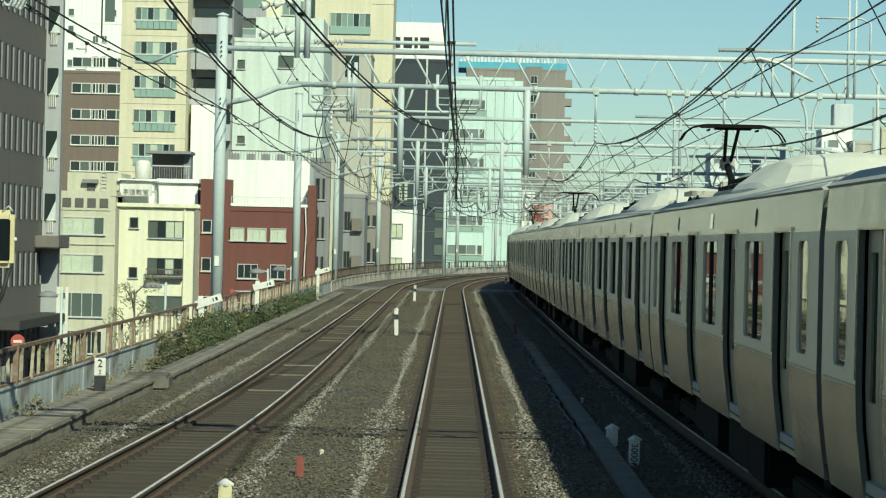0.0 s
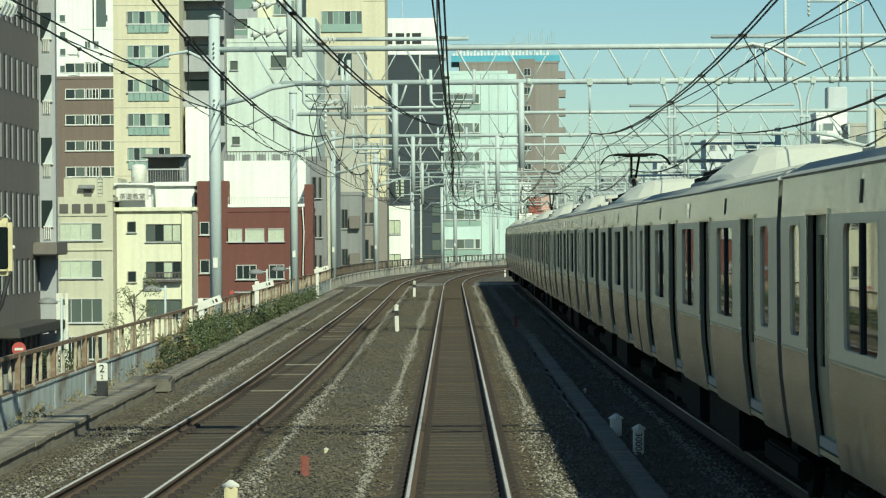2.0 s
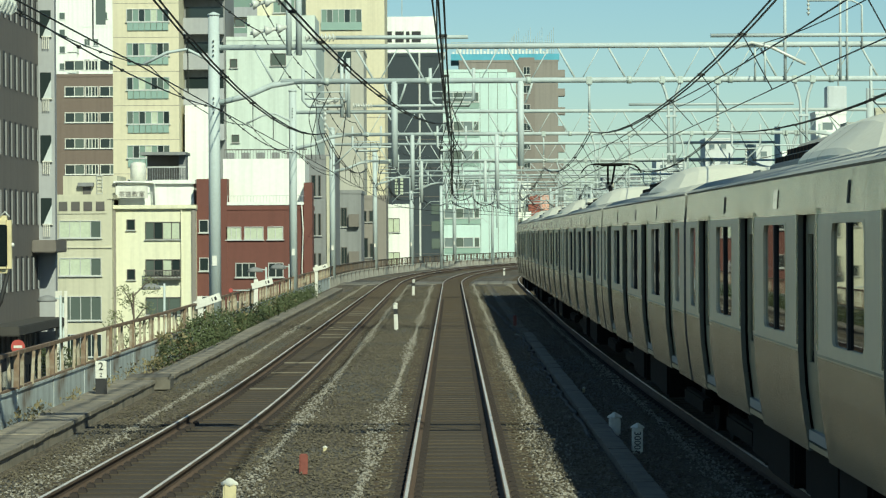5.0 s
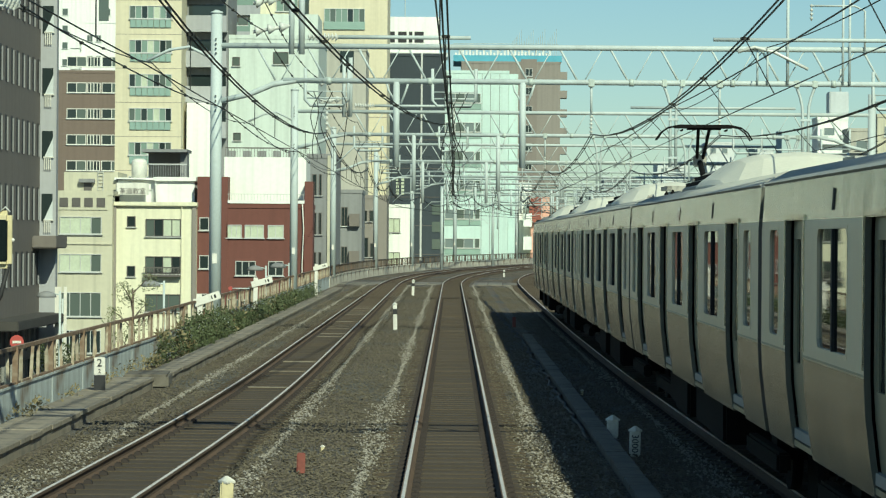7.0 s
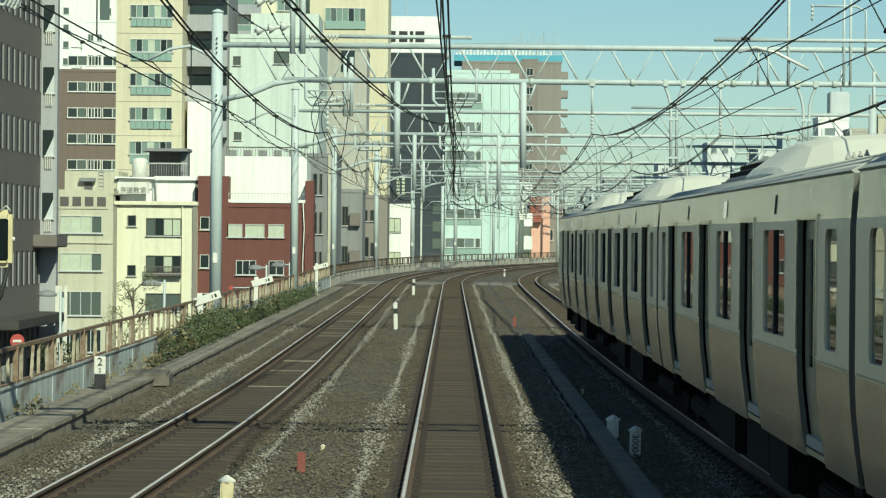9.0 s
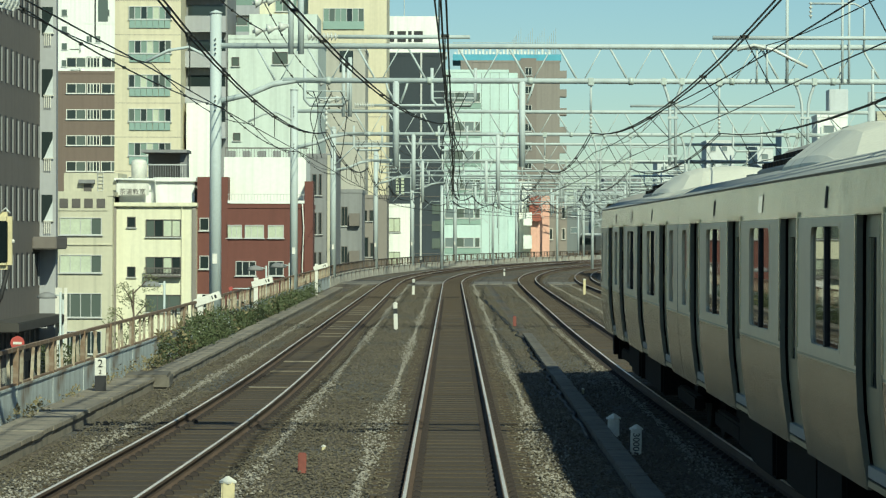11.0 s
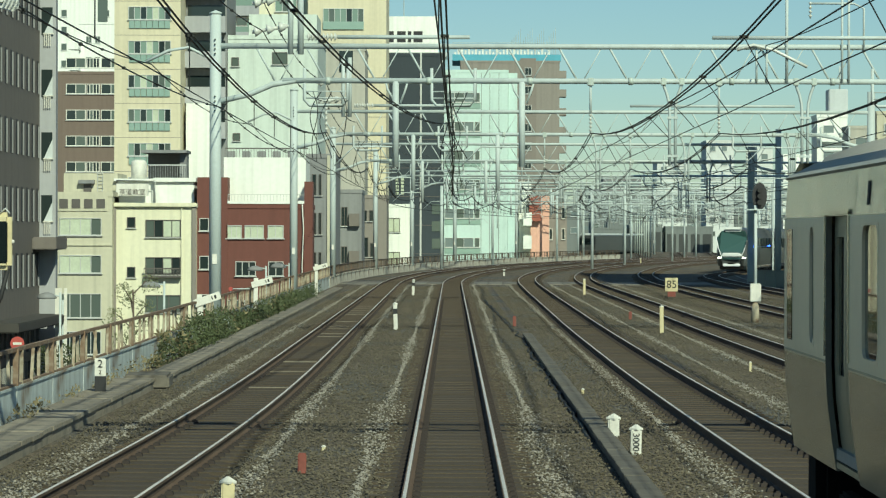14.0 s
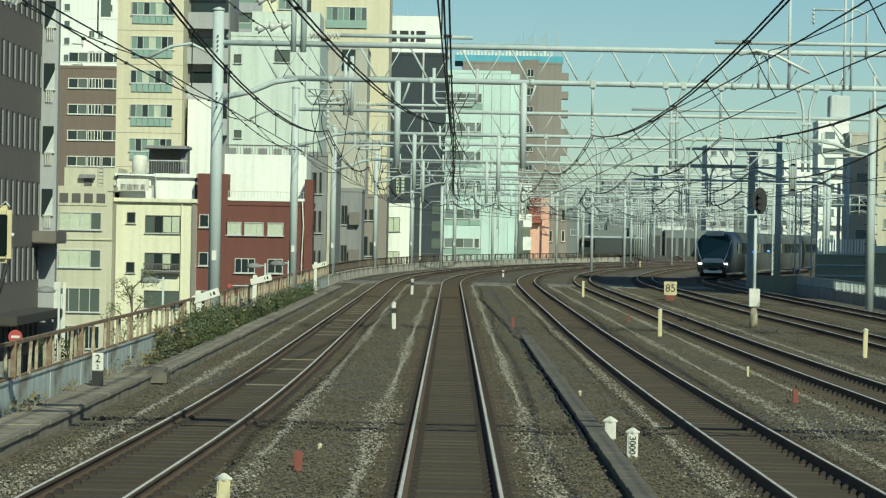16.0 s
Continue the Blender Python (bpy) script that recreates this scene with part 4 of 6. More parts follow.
part("end_pier", boxes((-11.05, -10.42, 205.84, 208.0, -6.5, 6.95)), M["wall_brick_red"], t)
part("terrace_wall", boxes((-16.82, -11.06, 205.9, 205.95, 5.95, 5.99)), M["frame"], t)
for i in range(24):
    part("terrace_bar", boxes((-16.8 + i * 0.245, -16.77 + i * 0.245, 205.91, 205.94, 5.5, 5.95)), M["frame"], t)
for x0, x1, n in ((-16.90, -15.76, 3), (-15.54, -14.10, 3), (-13.80, -12.61, 2)):
    window(t, x0, x1, 2.68, 3.66, 206, n, "pane_curtain")
    window(t, x0, x1, -3.22, -1.95, 206, n, "pane")
for x0, x1, n in ((-16.22, -14.69, 3), (-13.76, -12.61, 2)):
    window(t, x0, x1, -0.16, 0.94, 206, n, "pane_dark")
for z0, z1 in ((3.22, 4.19), (0.33, 1.35), (-2.60, -1.54)):
    window(t, -18.93, -18.21, z0, z1, 205.9, 1, "pane_dark", "frame")
part("drainpipe", pipe([(-11.2, 205.75, 5.25), (-11.1, 205.75, 3.4), (-11.2, 205.75, 0.62), (-11.15, 205.75, -6)], 0.05, 6), M["white_paint"], t)
bm = boxes(*[(-17.20 + i * 0.22, -17.20 + i * 0.22 + 0.03, 208.0, 208.03, 8.82, 9.51) for i in range(30)], (-17.20, -10.89, 208, 208.04, 9.46, 9.55))
part("roof_railing", bm, M["frame_dark"], t)
for i in range(5):
    part("air_conditioner", boxes((-17.11 + i * 1.15, -17.11 + i * 1.15 + 0.6, 209, 209.4, 8.85, 9.32), bevel=0.03), M["wall_mid_grey"], t)

t = block("apartment_house", (-11.93, -9.64, -5.65, 9.64), 226, 12, "mid_grey", "narrow grey apartment house with dark balcony windows")
part("corner_strip", boxes((-10.25, -9.64, 225.85, 226, -6.5, 9.50)), M["wall_beige"], t)
for z0, z1 in ((6.19, 7.96), (2.97, 4.79), (-0.34, 1.53)):
    window(t, -11.50, -11.13, z0, z1, 226, 1, "pane_dark", "frame_dark")
    window(t, -10.95, -10.71, z0, z1, 226, 1, "pane_dark", "frame_dark")

t = block("office_building", (-21.63, -12.04, -6.43, 20.86), 246, 16, "mint", "pale mint rendered building with a few small windows")
for x0, x1, z0, z1 in ((-19.76, -19.10, 18.06, 18.87), (-16.11, -14.74, 18.23, 19.34), (-19.63, -18.97, 11.36, 12.07), (-19.32, -18.41, 21.71, 22.47)):
    window(t, x0, x1, z0, z1, 246, 1, "pane", "frame_dark")
part("lower_wing", boxes((-23.45, -21.20, 242, 246, -6.5, 14.55)), M["wall_white"], t)
part("roof_box", boxes((-18.50, -12.31, 250, 258, 21.16 - 1, 23.06)), M["wall_mint"], t)

t = block("apartment_tower", (-29.54, -23.75, -6.26, 28.13), 240, 16, "sand", "tall sand-coloured apartment tower with glazed balconies")
for k in range(-1, 6):
    z = 21.01 - k * 2.985
    order = ("pane", "pane_teal", "pane_dark", "pane_teal", "pane_curtain", "pane_teal", "pane_dark")
    window(t, -28.32, -24.58, z + 0.75, z + 1.9, 240, 7, order[k % 3:] + order[:k % 3], "frame")
    for i in range(7):
        w = (-24.64 - -28.26) / 7
        part("balcony_panel", boxes((-28.26 + i * w + 0.02, -28.26 + (i + 1) * w - 0.02, 239.88, 239.95, z, z + 0.72)), M["teal_panel"], t)
    part("joint", boxes((-29.50, -23.70, 239.99, 240.0, z - 0.62, z - 0.58)), M["wall_taupe"], t)
t = block("apartment_tower", (-23.89, -20.10, -6.42, 28.68), 245, 10, "mid_grey", "grey apartment block with concrete balconies")
for k in range(-2, 4):
    z = 20.96 - k * 3.15
    b = part("balcony", boxes((-23.79, -20.15, 243.9, 244.0, z, z + 1.45), (-23.79, -20.15, 244.0, 245, z, z + 0.15)), M["wall_light_grey"], t)
    part("balcony_window", boxes((-23.59, -20.25, 244.93, 244.98, z + 0.15, z + 2.5)), M["pane_dark"], b)

t = block("apartment_block", (-24.4, -15.8, -6.5, 32.0), 304, 10, "cream", "cream apartment block rising behind the mint building")
for k in range(3):
    z = 25.2 + k * 2.9
    b = part("balcony", boxes((-24.3, -21.3, 303.0, 303.1, z - 0.9, z + 0.2), (-24.3, -21.3, 303.1, 304, z - 0.9, z - 0.75)), M["wall_light_grey"], t)
    part("balcony_window", boxes((-24.2, -21.5, 303.93, 303.98, z - 0.7, z + 1.3)), M["pane_teal"], b)
    window(t, -19.6, -17.2, z - 0.4, z + 1.2, 304, 3, ("pane_teal", "pane", "pane_teal"), "frame")
t = block("apartment_tower", (-15.76, -7.17, -8.43, 34.55), 300, 14, "sand", "sand-coloured apartment tower with wide windows")
for k in range(-1, 6):
    z = 25.46 - k * 4.3
    window(t, -14.10, -9.64, z + 0.8, z + 2.3, 300, 7, ("pane_teal", "pane", "pane_teal", "pane_teal", "pane_dark"), "frame")
    part("balcony_panel", boxes((-14.10, -9.64, 299.82, 299.9, z, z + 0.85)), M["teal_panel"], t)
    part("joint", boxes((-9.52, -7.11, 299.985, 300.0, z - 1.0, z - 0.94)), M["wall_taupe"], t)
t = block("office_building", (-13.90, -8.98, -7.83, 22.39), 284, 10, "stone_grey", "pale grey building with a dark recessed opening")
# flat dark plate, the shade of the opening put into its colour
part("recess_shade", boxes((-11.65, -10.24, 283.95, 284.02, 19.81, 22.15)), M["pane_dark"], t)

t = block("town_house", (-10.90, -8.58, -6.99, 7.32), 262, 9, "mid_grey", "grey town house with stacked dark balconies")
for z0, z1 in ((3.81, 5.65), (0.25, 1.87)):
    window(t, -10.53, -9.93, z0, z1, 262, 2, "pane_dark", "frame_dark")
    part("balcony", boxes((-9.77, -8.80, 261.4, 262, z0, z0 + 1.2)), M["wall_grey"], t)
t = block("town_house", (-9.68, -6.50, -7.47, 6.99), 275, 9, "taupe", "taupe town house with small dark windows")
for x0, x1, z0, z1 in ((-9.14, -8.46, 4.32, 5.45), (-8.23, -7.66, 4.33, 5.46), (-9.01, -8.33, 0.75, 2.73), (-8.16, -7.65, 0.75, 2.17)):
    window(t, x0, x1, z0, z1, 275, 1, "pane_dark", "frame_dark")

# black tower with a white billboard
t = block("office_tower", (-8.10, -0.93, -9.59, 24.62), 332, 15, "navy", "black glass-clad office tower under a white rooftop billboard")
part("cladding_seam", boxes((-3.76, -3.55, 331.9, 332.0, 0.00, 24.64)), M["frame"], t)
for i in range(9):
    z = 7.53 + (i - 3) * 3.4
    part("cladding_joint", boxes((-8.00, -0.88, 331.97, 332.0, z, z + 0.07)), M["frame_dark"], t)
for x in (-6.63, -6.01):
    part("strip_window", boxes(*[(x, x + 0.35, 331.93, 332, 7.79 + k * 0.42, 7.79 + k * 0.42 + 0.3) for k in range(5)]), M["pane_curtain"], t)
for z in (1.38, 3.43, 5.48):
    part("strip_window", boxes((-2.32, -1.09, 331.93, 332, z, z + 1.2)), M["pane"], t)
t.matrix_basis = pose(0, -6.3, 0)
b = thing("billboard", None, "white rooftop billboard with plain dark bars", "billboard")
part("panel", boxes((-8.37, -1.64, 331.5, 333, 24.97, 29.43)), M["wall_white"], b)
part("edge", boxes((-8.37, -0.61, 331.4, 338, 24.62, 25.11)), M["frame"], b)
for x0, x1 in ((-8.18, -7.02), (-6.61, -5.59), (-5.31, -4.90), (-4.63, -3.54)):
    part("plain_mark", boxes((x0, x1, 331.42, 331.5, 26.33, 27.63)), M["black_paint"], b)
bm = bmesh.new()
for px in (-5.86, -2.06, -7.93):
    tube(bm, [(px, 335, 29.44), (px, 335, 32.07)], 0.06, 5)
part("mast", bm, M["galv"], b)

t = block("town_house", (-7.91, -4.44, -9.07, 6.60), 318, 8, "white", "low white house with a tall framed window")
for z0, z1 in ((3.32, 4.96), (-0.42, 1.02)):
    window(t, -7.40, -5.96, z0, z1, 318, 2, "pane_curtain", "frame_dark")

t = block("office_building", (-0.89, 6.70, -9.32, 22.66), 326, 18, "pale_aqua", "pale aqua panelled office building with bands of windows")
for py in range(6):
    z = 4.99 + (py - 1) * 3.45
    window(t, -0.80, 2.63, z, z + 1.15, 326, 3, ("pane_haze", "pane", "pane_haze"), "frame")
    window(t, 2.76, 3.37, z, z + 1.15, 326, 1, "pane", "frame")
    part("panel_band", boxes((-0.80, 3.44, 325.93, 326, z - 0.75, z - 0.1)), M["teal_panel"], t)
for x in (3.50, 4.51, 5.59):
    part("panel_joint", boxes((x, x + 0.05, 325.97, 326, -6, 22.41)), M["wall_haze_grey"], t)
part("side_wall", boxes((6.75, 7.83, 327, 343, -6.5, 22.34)), M["wall_pale_aqua"], t)

t = block("apartment_tower", (1.40, 16.98, -13.26, 30.55), 432, 16, "taupe", "tall taupe apartment tower with balconies and roof aerials")
part("dark_band", boxes((10.79, 13.28, 431.9, 432, -6.5, 30.92)), M["wall_dusk_brown"], t)
for i in range(9):
    z = 28.25 - i * 2.95
    window(t, 11.50, 12.57, z, z + 1.2, 431.9, 2, "pane_dark", "frame")
    part("balcony", boxes((16.67, 18.09, 432.5, 436, z - 0.4, z + 0.75)), M["wall_taupe"], t)
part("roof_band", boxes((0.10, 17.20, 432.2, 446, 30.55, 31.53)), mat("blue_roof_band", (0.1, 0.35, 0.45), 0.6), t)
bm = bmesh.new()
for i in range(22):
    x = 9.47 + (i * 0.37) % 7.2
    tube(bm, [(x, 433 + i % 5, 31.34), (x, 433 + i % 5, 33.84 + (i * 0.53) % 2.6)], 0.035, 4)
tube(bm, [(0.10, 433, 33.40), (16.62, 433, 33.40)], 0.05, 4)
part("aerial", bm, M["galv"], t)
bm = boxes(*[(0.37 + i * 0.55, 0.37 + i * 0.55 + 0.3, 433.2, 433.4, 31.50, 31.95 + (i * 0.37) % 0.8) for i in range(28)])
part("roof_plant", bm, M["white_paint"], t)

t = block("apartment_house", (9.69, 11.97, -9.62, 7.99), 335, 9, "salmon", "salmon-pink apartment house with red balconies")
part("red_wing", boxes((9.44, 10.89, 334, 335, 4.74, 7.97)), M["wall_rust_red"], t)
for z0 in (4.18, 1.37):
    part("balcony", boxes((8.73, 9.76, 333, 335, z0, z0 + 1.6)), M["wall_white"], t)
part("white_wing", boxes((8.25, 9.78, 336, 343, -6.5, 9.59)), M["wall_white"], t)
t = block("apartment_house", (12.04, 14.53, -9.98, 7.66), 345, 8, "taupe", "taupe apartment house with white window surrounds")
for x0, x1, z0, z1 in ((11.30, 12.15, 5.09, 6.23), (12.30, 12.73, 2.46, 3.89), (13.87, 14.30, 2.47, 3.89), (13.85, 14.28, 5.10, 6.53)):
    window(t, x0, x1, z0, z1, 345, 1, "pane_dark", "white_paint")

# buildings beyond the yard, haze put into their wall and pane colours
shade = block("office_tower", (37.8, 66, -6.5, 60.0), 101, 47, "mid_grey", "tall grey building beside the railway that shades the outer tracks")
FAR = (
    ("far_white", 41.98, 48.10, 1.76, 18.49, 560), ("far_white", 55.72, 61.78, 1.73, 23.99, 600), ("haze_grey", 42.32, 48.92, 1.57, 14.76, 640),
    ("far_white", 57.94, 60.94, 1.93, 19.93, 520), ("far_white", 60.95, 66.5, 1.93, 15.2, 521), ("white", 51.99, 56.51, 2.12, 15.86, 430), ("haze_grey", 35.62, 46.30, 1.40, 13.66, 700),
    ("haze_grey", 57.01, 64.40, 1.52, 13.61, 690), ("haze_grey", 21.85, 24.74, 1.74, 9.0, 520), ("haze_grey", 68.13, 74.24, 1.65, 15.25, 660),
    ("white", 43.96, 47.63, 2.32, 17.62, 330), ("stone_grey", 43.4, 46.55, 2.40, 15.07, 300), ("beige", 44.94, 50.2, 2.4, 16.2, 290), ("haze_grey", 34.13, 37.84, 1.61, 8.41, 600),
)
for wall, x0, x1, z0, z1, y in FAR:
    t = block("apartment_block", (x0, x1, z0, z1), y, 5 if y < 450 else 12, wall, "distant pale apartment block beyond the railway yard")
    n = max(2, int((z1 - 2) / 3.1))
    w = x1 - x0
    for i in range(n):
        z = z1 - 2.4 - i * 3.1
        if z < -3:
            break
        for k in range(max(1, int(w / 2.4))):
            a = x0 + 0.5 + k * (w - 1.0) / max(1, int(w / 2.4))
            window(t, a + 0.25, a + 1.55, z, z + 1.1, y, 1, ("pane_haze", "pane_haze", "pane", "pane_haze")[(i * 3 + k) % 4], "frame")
        if wall == "white":
            part("balcony", boxes((x0 + 0.2, x1 - 0.2, y - 0.9, y - 0.8, z - 0.9, z + 0.15), (x0 + 0.2, x1 - 0.2, y - 0.8, y, z - 0.9, z - 0.75)), M["wall_white"], t)
for x0, x1, z0, z1 in ((28.77, 35.42, 0.55, 4.68), (36.11, 42.75, 0.59, 5.40), (43.44, 53.06, 0.64, 4.99)):
    t = block("yard_shed", (x0, x1, z0, z1), 556, 8, "haze_grey", "low dark maintenance shed at the end of the sidings")
    for k in range(4):
        w = (x1 - x0) / 4
        part("shutter", boxes((x0 + k * w + 0.3, x0 + (k + 1) * w - 0.3, 555.93, 556, -0.2, z1 - 1.6)), M["dark_train"], t)
rng = random.Random(5)
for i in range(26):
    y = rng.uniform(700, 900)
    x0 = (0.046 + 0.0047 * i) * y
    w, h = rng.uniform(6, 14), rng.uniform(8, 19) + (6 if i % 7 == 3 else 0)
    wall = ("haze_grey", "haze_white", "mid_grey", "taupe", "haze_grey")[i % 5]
    t = block("apartment_block", (x0, x0 + w, -6.5, h), y, 12, wall, "distant block on the skyline behind the yard, tinted for haze")
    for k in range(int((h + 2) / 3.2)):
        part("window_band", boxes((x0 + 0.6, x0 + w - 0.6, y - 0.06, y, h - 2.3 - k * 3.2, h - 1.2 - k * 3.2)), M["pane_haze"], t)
tank = thing("rooftop_plant", None, "white rooftop machine housing with a mast", "roof housing")
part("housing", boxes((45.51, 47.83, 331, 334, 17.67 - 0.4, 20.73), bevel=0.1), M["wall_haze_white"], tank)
part("mast", pipe([(46.95, 332, 20.79), (46.95, 332, 23.52)], 0.12, 6), M["galv"], tank)
# tower block far behind, pale
t = block("apartment_tower", (-75.26, -63.24, -16.98, 53.79), 520, 16, "white", "distant white tower block with stacked windows")
for k in range(10):
    z = 44.35 - k * 3.2
    window(t, -74.10, -73.03, z, z + 1.3, 520, 1, "pane", "frame")
    window(t, -65.84, -64.98, z, z + 1.3, 520, 1, "pane", "frame")
part("glass_band", boxes((-67.13, -65.30, 519.8, 520, 40.94, 53.80)), M["pane"], t)
t = block("apartment_block", (-59.85, -54.13, -13.92, 37.08), 440, 10, "white", "pale white apartment block with outside stairs")
for k in range(3):
    z = 33.72 - k * 3.3
    window(t, -58.71, -57.80, z, z + 1.1, 440, 2, "pane", "frame")
    window(t, -57.26, -56.44, z, z + 1.1, 440, 2, "pane", "frame")
    part("stair_landing", boxes((-61.15, -59.53, 437, 440, z - 1.2, z + 0.1)), M["wall_white"], t)


def leaves(name, centers, size, material, count, label, flat=0.5):
    verts, faces = [], []
    rng = random.Random(len(centers) * 7 + count)
    for _ in range(count):
        c, rx, rz = rng.choice(centers)
        a = rng.uniform(0, 2 * math.pi)
        r = math.sqrt(rng.random())
        hgt = rng.random() ** 0.8
        px = c[0] + math.cos(a) * r * rx * (1.1 - 0.6 * hgt)
        py = c[1] + math.sin(a) * r * rx * 2.0 * (1.1 - 0.6 * hgt)
        pz = c[2] + hgt * rz
        L = size * rng.uniform(0.6, 1.5)
        d = Vector((rng.gauss(0, 1), rng.gauss(0, 1), rng.gauss(0.6, 0.8))).normalized() * L
        w = d.cross(Vector((rng.gauss(0, 1), rng.gauss(0, 1), rng.gauss(0, 1)))).normalized() * L * 0.2
        o = Vector((px, py, pz))
        b = len(verts)
        verts += [tuple(o), tuple(o + d * 0.5 + w), tuple(o + d), tuple(o + d * 0.5 - w)]
        faces.append((b, b + 1, b + 2, b + 3))
    ob = mesh_stuff(name, verts, faces, material)
    return tagged(ob, label, "weeds", kind="stuff")


# ---- trackside things ----
def stake(name, x, y, w, h, material, label, category, cap=None, z=-0.19):
    t = thing(name, pose(x, y, z, random.uniform(-1.5, 1.5), random.uniform(-1.5, 1.5), random.uniform(-8, 8)), label, category, category + "s")
    part("shaft", boxes((-w / 2, w / 2, -w / 2, w / 2, 0, h), bevel=w * 0.12), M[material], t)
    if cap:
        part("cap", lathe(bmesh.new(), [(w * 0.66, h - 0.01), (w * 0.66, h + w * 0.08), (w * 0.1, h + w * 0.45)], n=4), M[cap], t)
    return t


for x, y, h in ((-1.81, 89.52, 0.85), (-1.97, 141.61, 0.8), (4.08, 211.84, 0.5)):
    t = stake("marker_post", x, y, 0.13, h, "white_paint", "white square marker post with a dark diagonal band", "marker post", "white_paint")
    part("band", boxes((-0.068, 0.068, -0.068, 0.068, h * 0.62, h * 0.82)), M["black_paint"], t)
for x, y, h in ((6.66, 86.66, 0.85), (6.98, 143.81, 0.8), (20.58, 297.72, 0.7), (11.18, 73.76, 0.75)):
    stake("marker_post", x, y, 0.12, h, "yellow_paint", "pale yellow square marker post standing in ballast", "marker post", "white_paint")
for x, y, h in ((-1.92, 35.33, 0.27), (6.63, 52.33, 0.27), (2.16, 93.53, 0.35), (6.61, 101.21, 0.3)):
    stake("ballast_stake", x, y, 0.11, h, "red_paint", "short faded red stake in the ballast", "stake")
for x, y, h in ((-1.80, 38.76, 0.09), (2.57, 53.45, 0.09), (6.80, 62.30, 0.22)):
    stake("survey_peg", x, y, 0.05, h, "yellow_paint", "small survey peg with a white head", "peg", "white_paint")
stake("marker_stub", -2.51, 30.75, 0.15, 0.3, "yellow_paint", "cream concrete marker stub with a pointed white top", "marker stub", "white_paint")
stake("marker_stub", 2.49, 42.01, 0.17, 0.28, "white_paint", "white concrete marker stub with a pointed top", "marker stub", "white_paint")
t = stake("curve_post", 2.60, 38.56, 0.15, 0.36, "white_paint", "white curve-radius post lettered 3000 downwards", "distance post", "white_paint")
t.matrix_basis = pose(2.60, 38.56, -0.19, 0, 1, 0)
lettering("3000", 0.13, pose(-0.045, -0.08, 0.185, 90, 90, 0), M["black_paint"], t)
t = thing("kilometre_post", pose(-6.35, 49.6, 0.03, 0, 0, 4), "white kilometre post with a black foot on the cable trough", "kilometre post")
part("foot", boxes((-0.1, 0.1, -0.06, 0.06, 0, 0.3)), M["black_paint"], t)
part("plate", boxes((-0.1, 0.1, -0.06, 0.06, 0.3, 0.62), bevel=0.01), M["white_paint"], t)
lettering("2", 0.2, pose(0.0, -0.066, 0.46, 90, 0, 0), M["black_paint"], t)
lettering("2", 0.1, pose(0.0, -0.066, 0.34, 90, 0, 0), M["black_paint"], t)


def arm_post(x, y, top, lean, label):
    t = thing("arm_post", pose(x, y, -0.15, 0, lean, 8), label, "marker post", "white arm posts")
    part("shaft", boxes((-0.075, 0.075, -0.06, 0.06, 0, top + 0.15), bevel=0.015), M["white_paint"], t)
    arm = part("arm", boxes((-0.16, 0.6, -0.1, -0.062, -0.11, 0.11), bevel=0.008), M["white_paint"], t)
    arm.matrix_basis = pose(0, 0, top - 0.06, 0, -16, 0)
    part("arm_mark", boxes((0.34, 0.37, -0.104, -0.1, -0.05, 0.05), (0.42, 0.48, -0.104, -0.1, -0.05, 0.05)), M["black_paint"], arm)
    part("clamp", boxes((-0.09, 0.09, -0.066, 0.075, top - 0.1, top - 0.04)), M["galv"], t)


for x, y, top, lean in ((-6.87, 75.5, 1.26, -3), (-6.87, 96.0, 1.4, 1), (-6.85, 139.0, 1.45, 0)):
    arm_post(x, y, top, lean, "white post with a tilted signboard beside the railing")
t = thing("speed_sign", pose(11.21, 139.52, -0.19), "cream speed board reading 85 on a red stand", "speed sign")
part("board", boxes((-0.32, 0.32, -0.02, 0.02, 0.28, 0.97), bevel=0.01), M["yellow_paint"], t)
part("stand", boxes((-0.2, 0.2, -0.05, 0.05, 0, 0.28)), M["red_paint"], t)
lettering("85", 0.55, pose(0, -0.03, 0.46, 90, 0, 0), M["black_paint"], t)

t = thing("railway_signal", pose(10.87, 98.00, -0.19), "colour-light signal with an oval black backboard on a slim post", "signal")
part("foot", lathe(bmesh.new(), [(0.16, 0), (0.14, 0.4), (0.1, 0.75)]), M["rust_fence"], t)
part("case", boxes((-0.19, 0.19, -0.15, 0.15, 0.75, 1.4), bevel=0.02), M["white_paint"], t)
part("mast", pipe([(0, 0, 0.7), (0, 0, 4.2)], 0.06, 10), M["galv"], t)
bm = bmesh.new()
vs = [[bm.verts.new((0.14 + 0.26 * math.cos(a), y, 4.52 + 0.5 * math.sin(a))) for a in np.linspace(0, 2 * math.pi, 25)[:-1]] for y in (-0.02, 0.02)]
bm.faces.new(vs[0][::-1]), bm.faces.new(vs[1])
for j in range(24):
    bm.faces.new((vs[0][j], vs[0][(j + 1) % 24], vs[1][(j + 1) % 24], vs[1][j]))
part("backboard", bm, M["black_paint"], t)
for z in (4.3, 4.52, 4.74):
    bm = pipe([(0.14, -0.2, z), (0.14, -0.02, z)], 0.1, 12)
    part("lamp_hood", bm, M["rubber"], t)
part("step", boxes((-0.35, 0.35, -0.2, 0.2, 4.02, 4.06)), M["galv"], t)

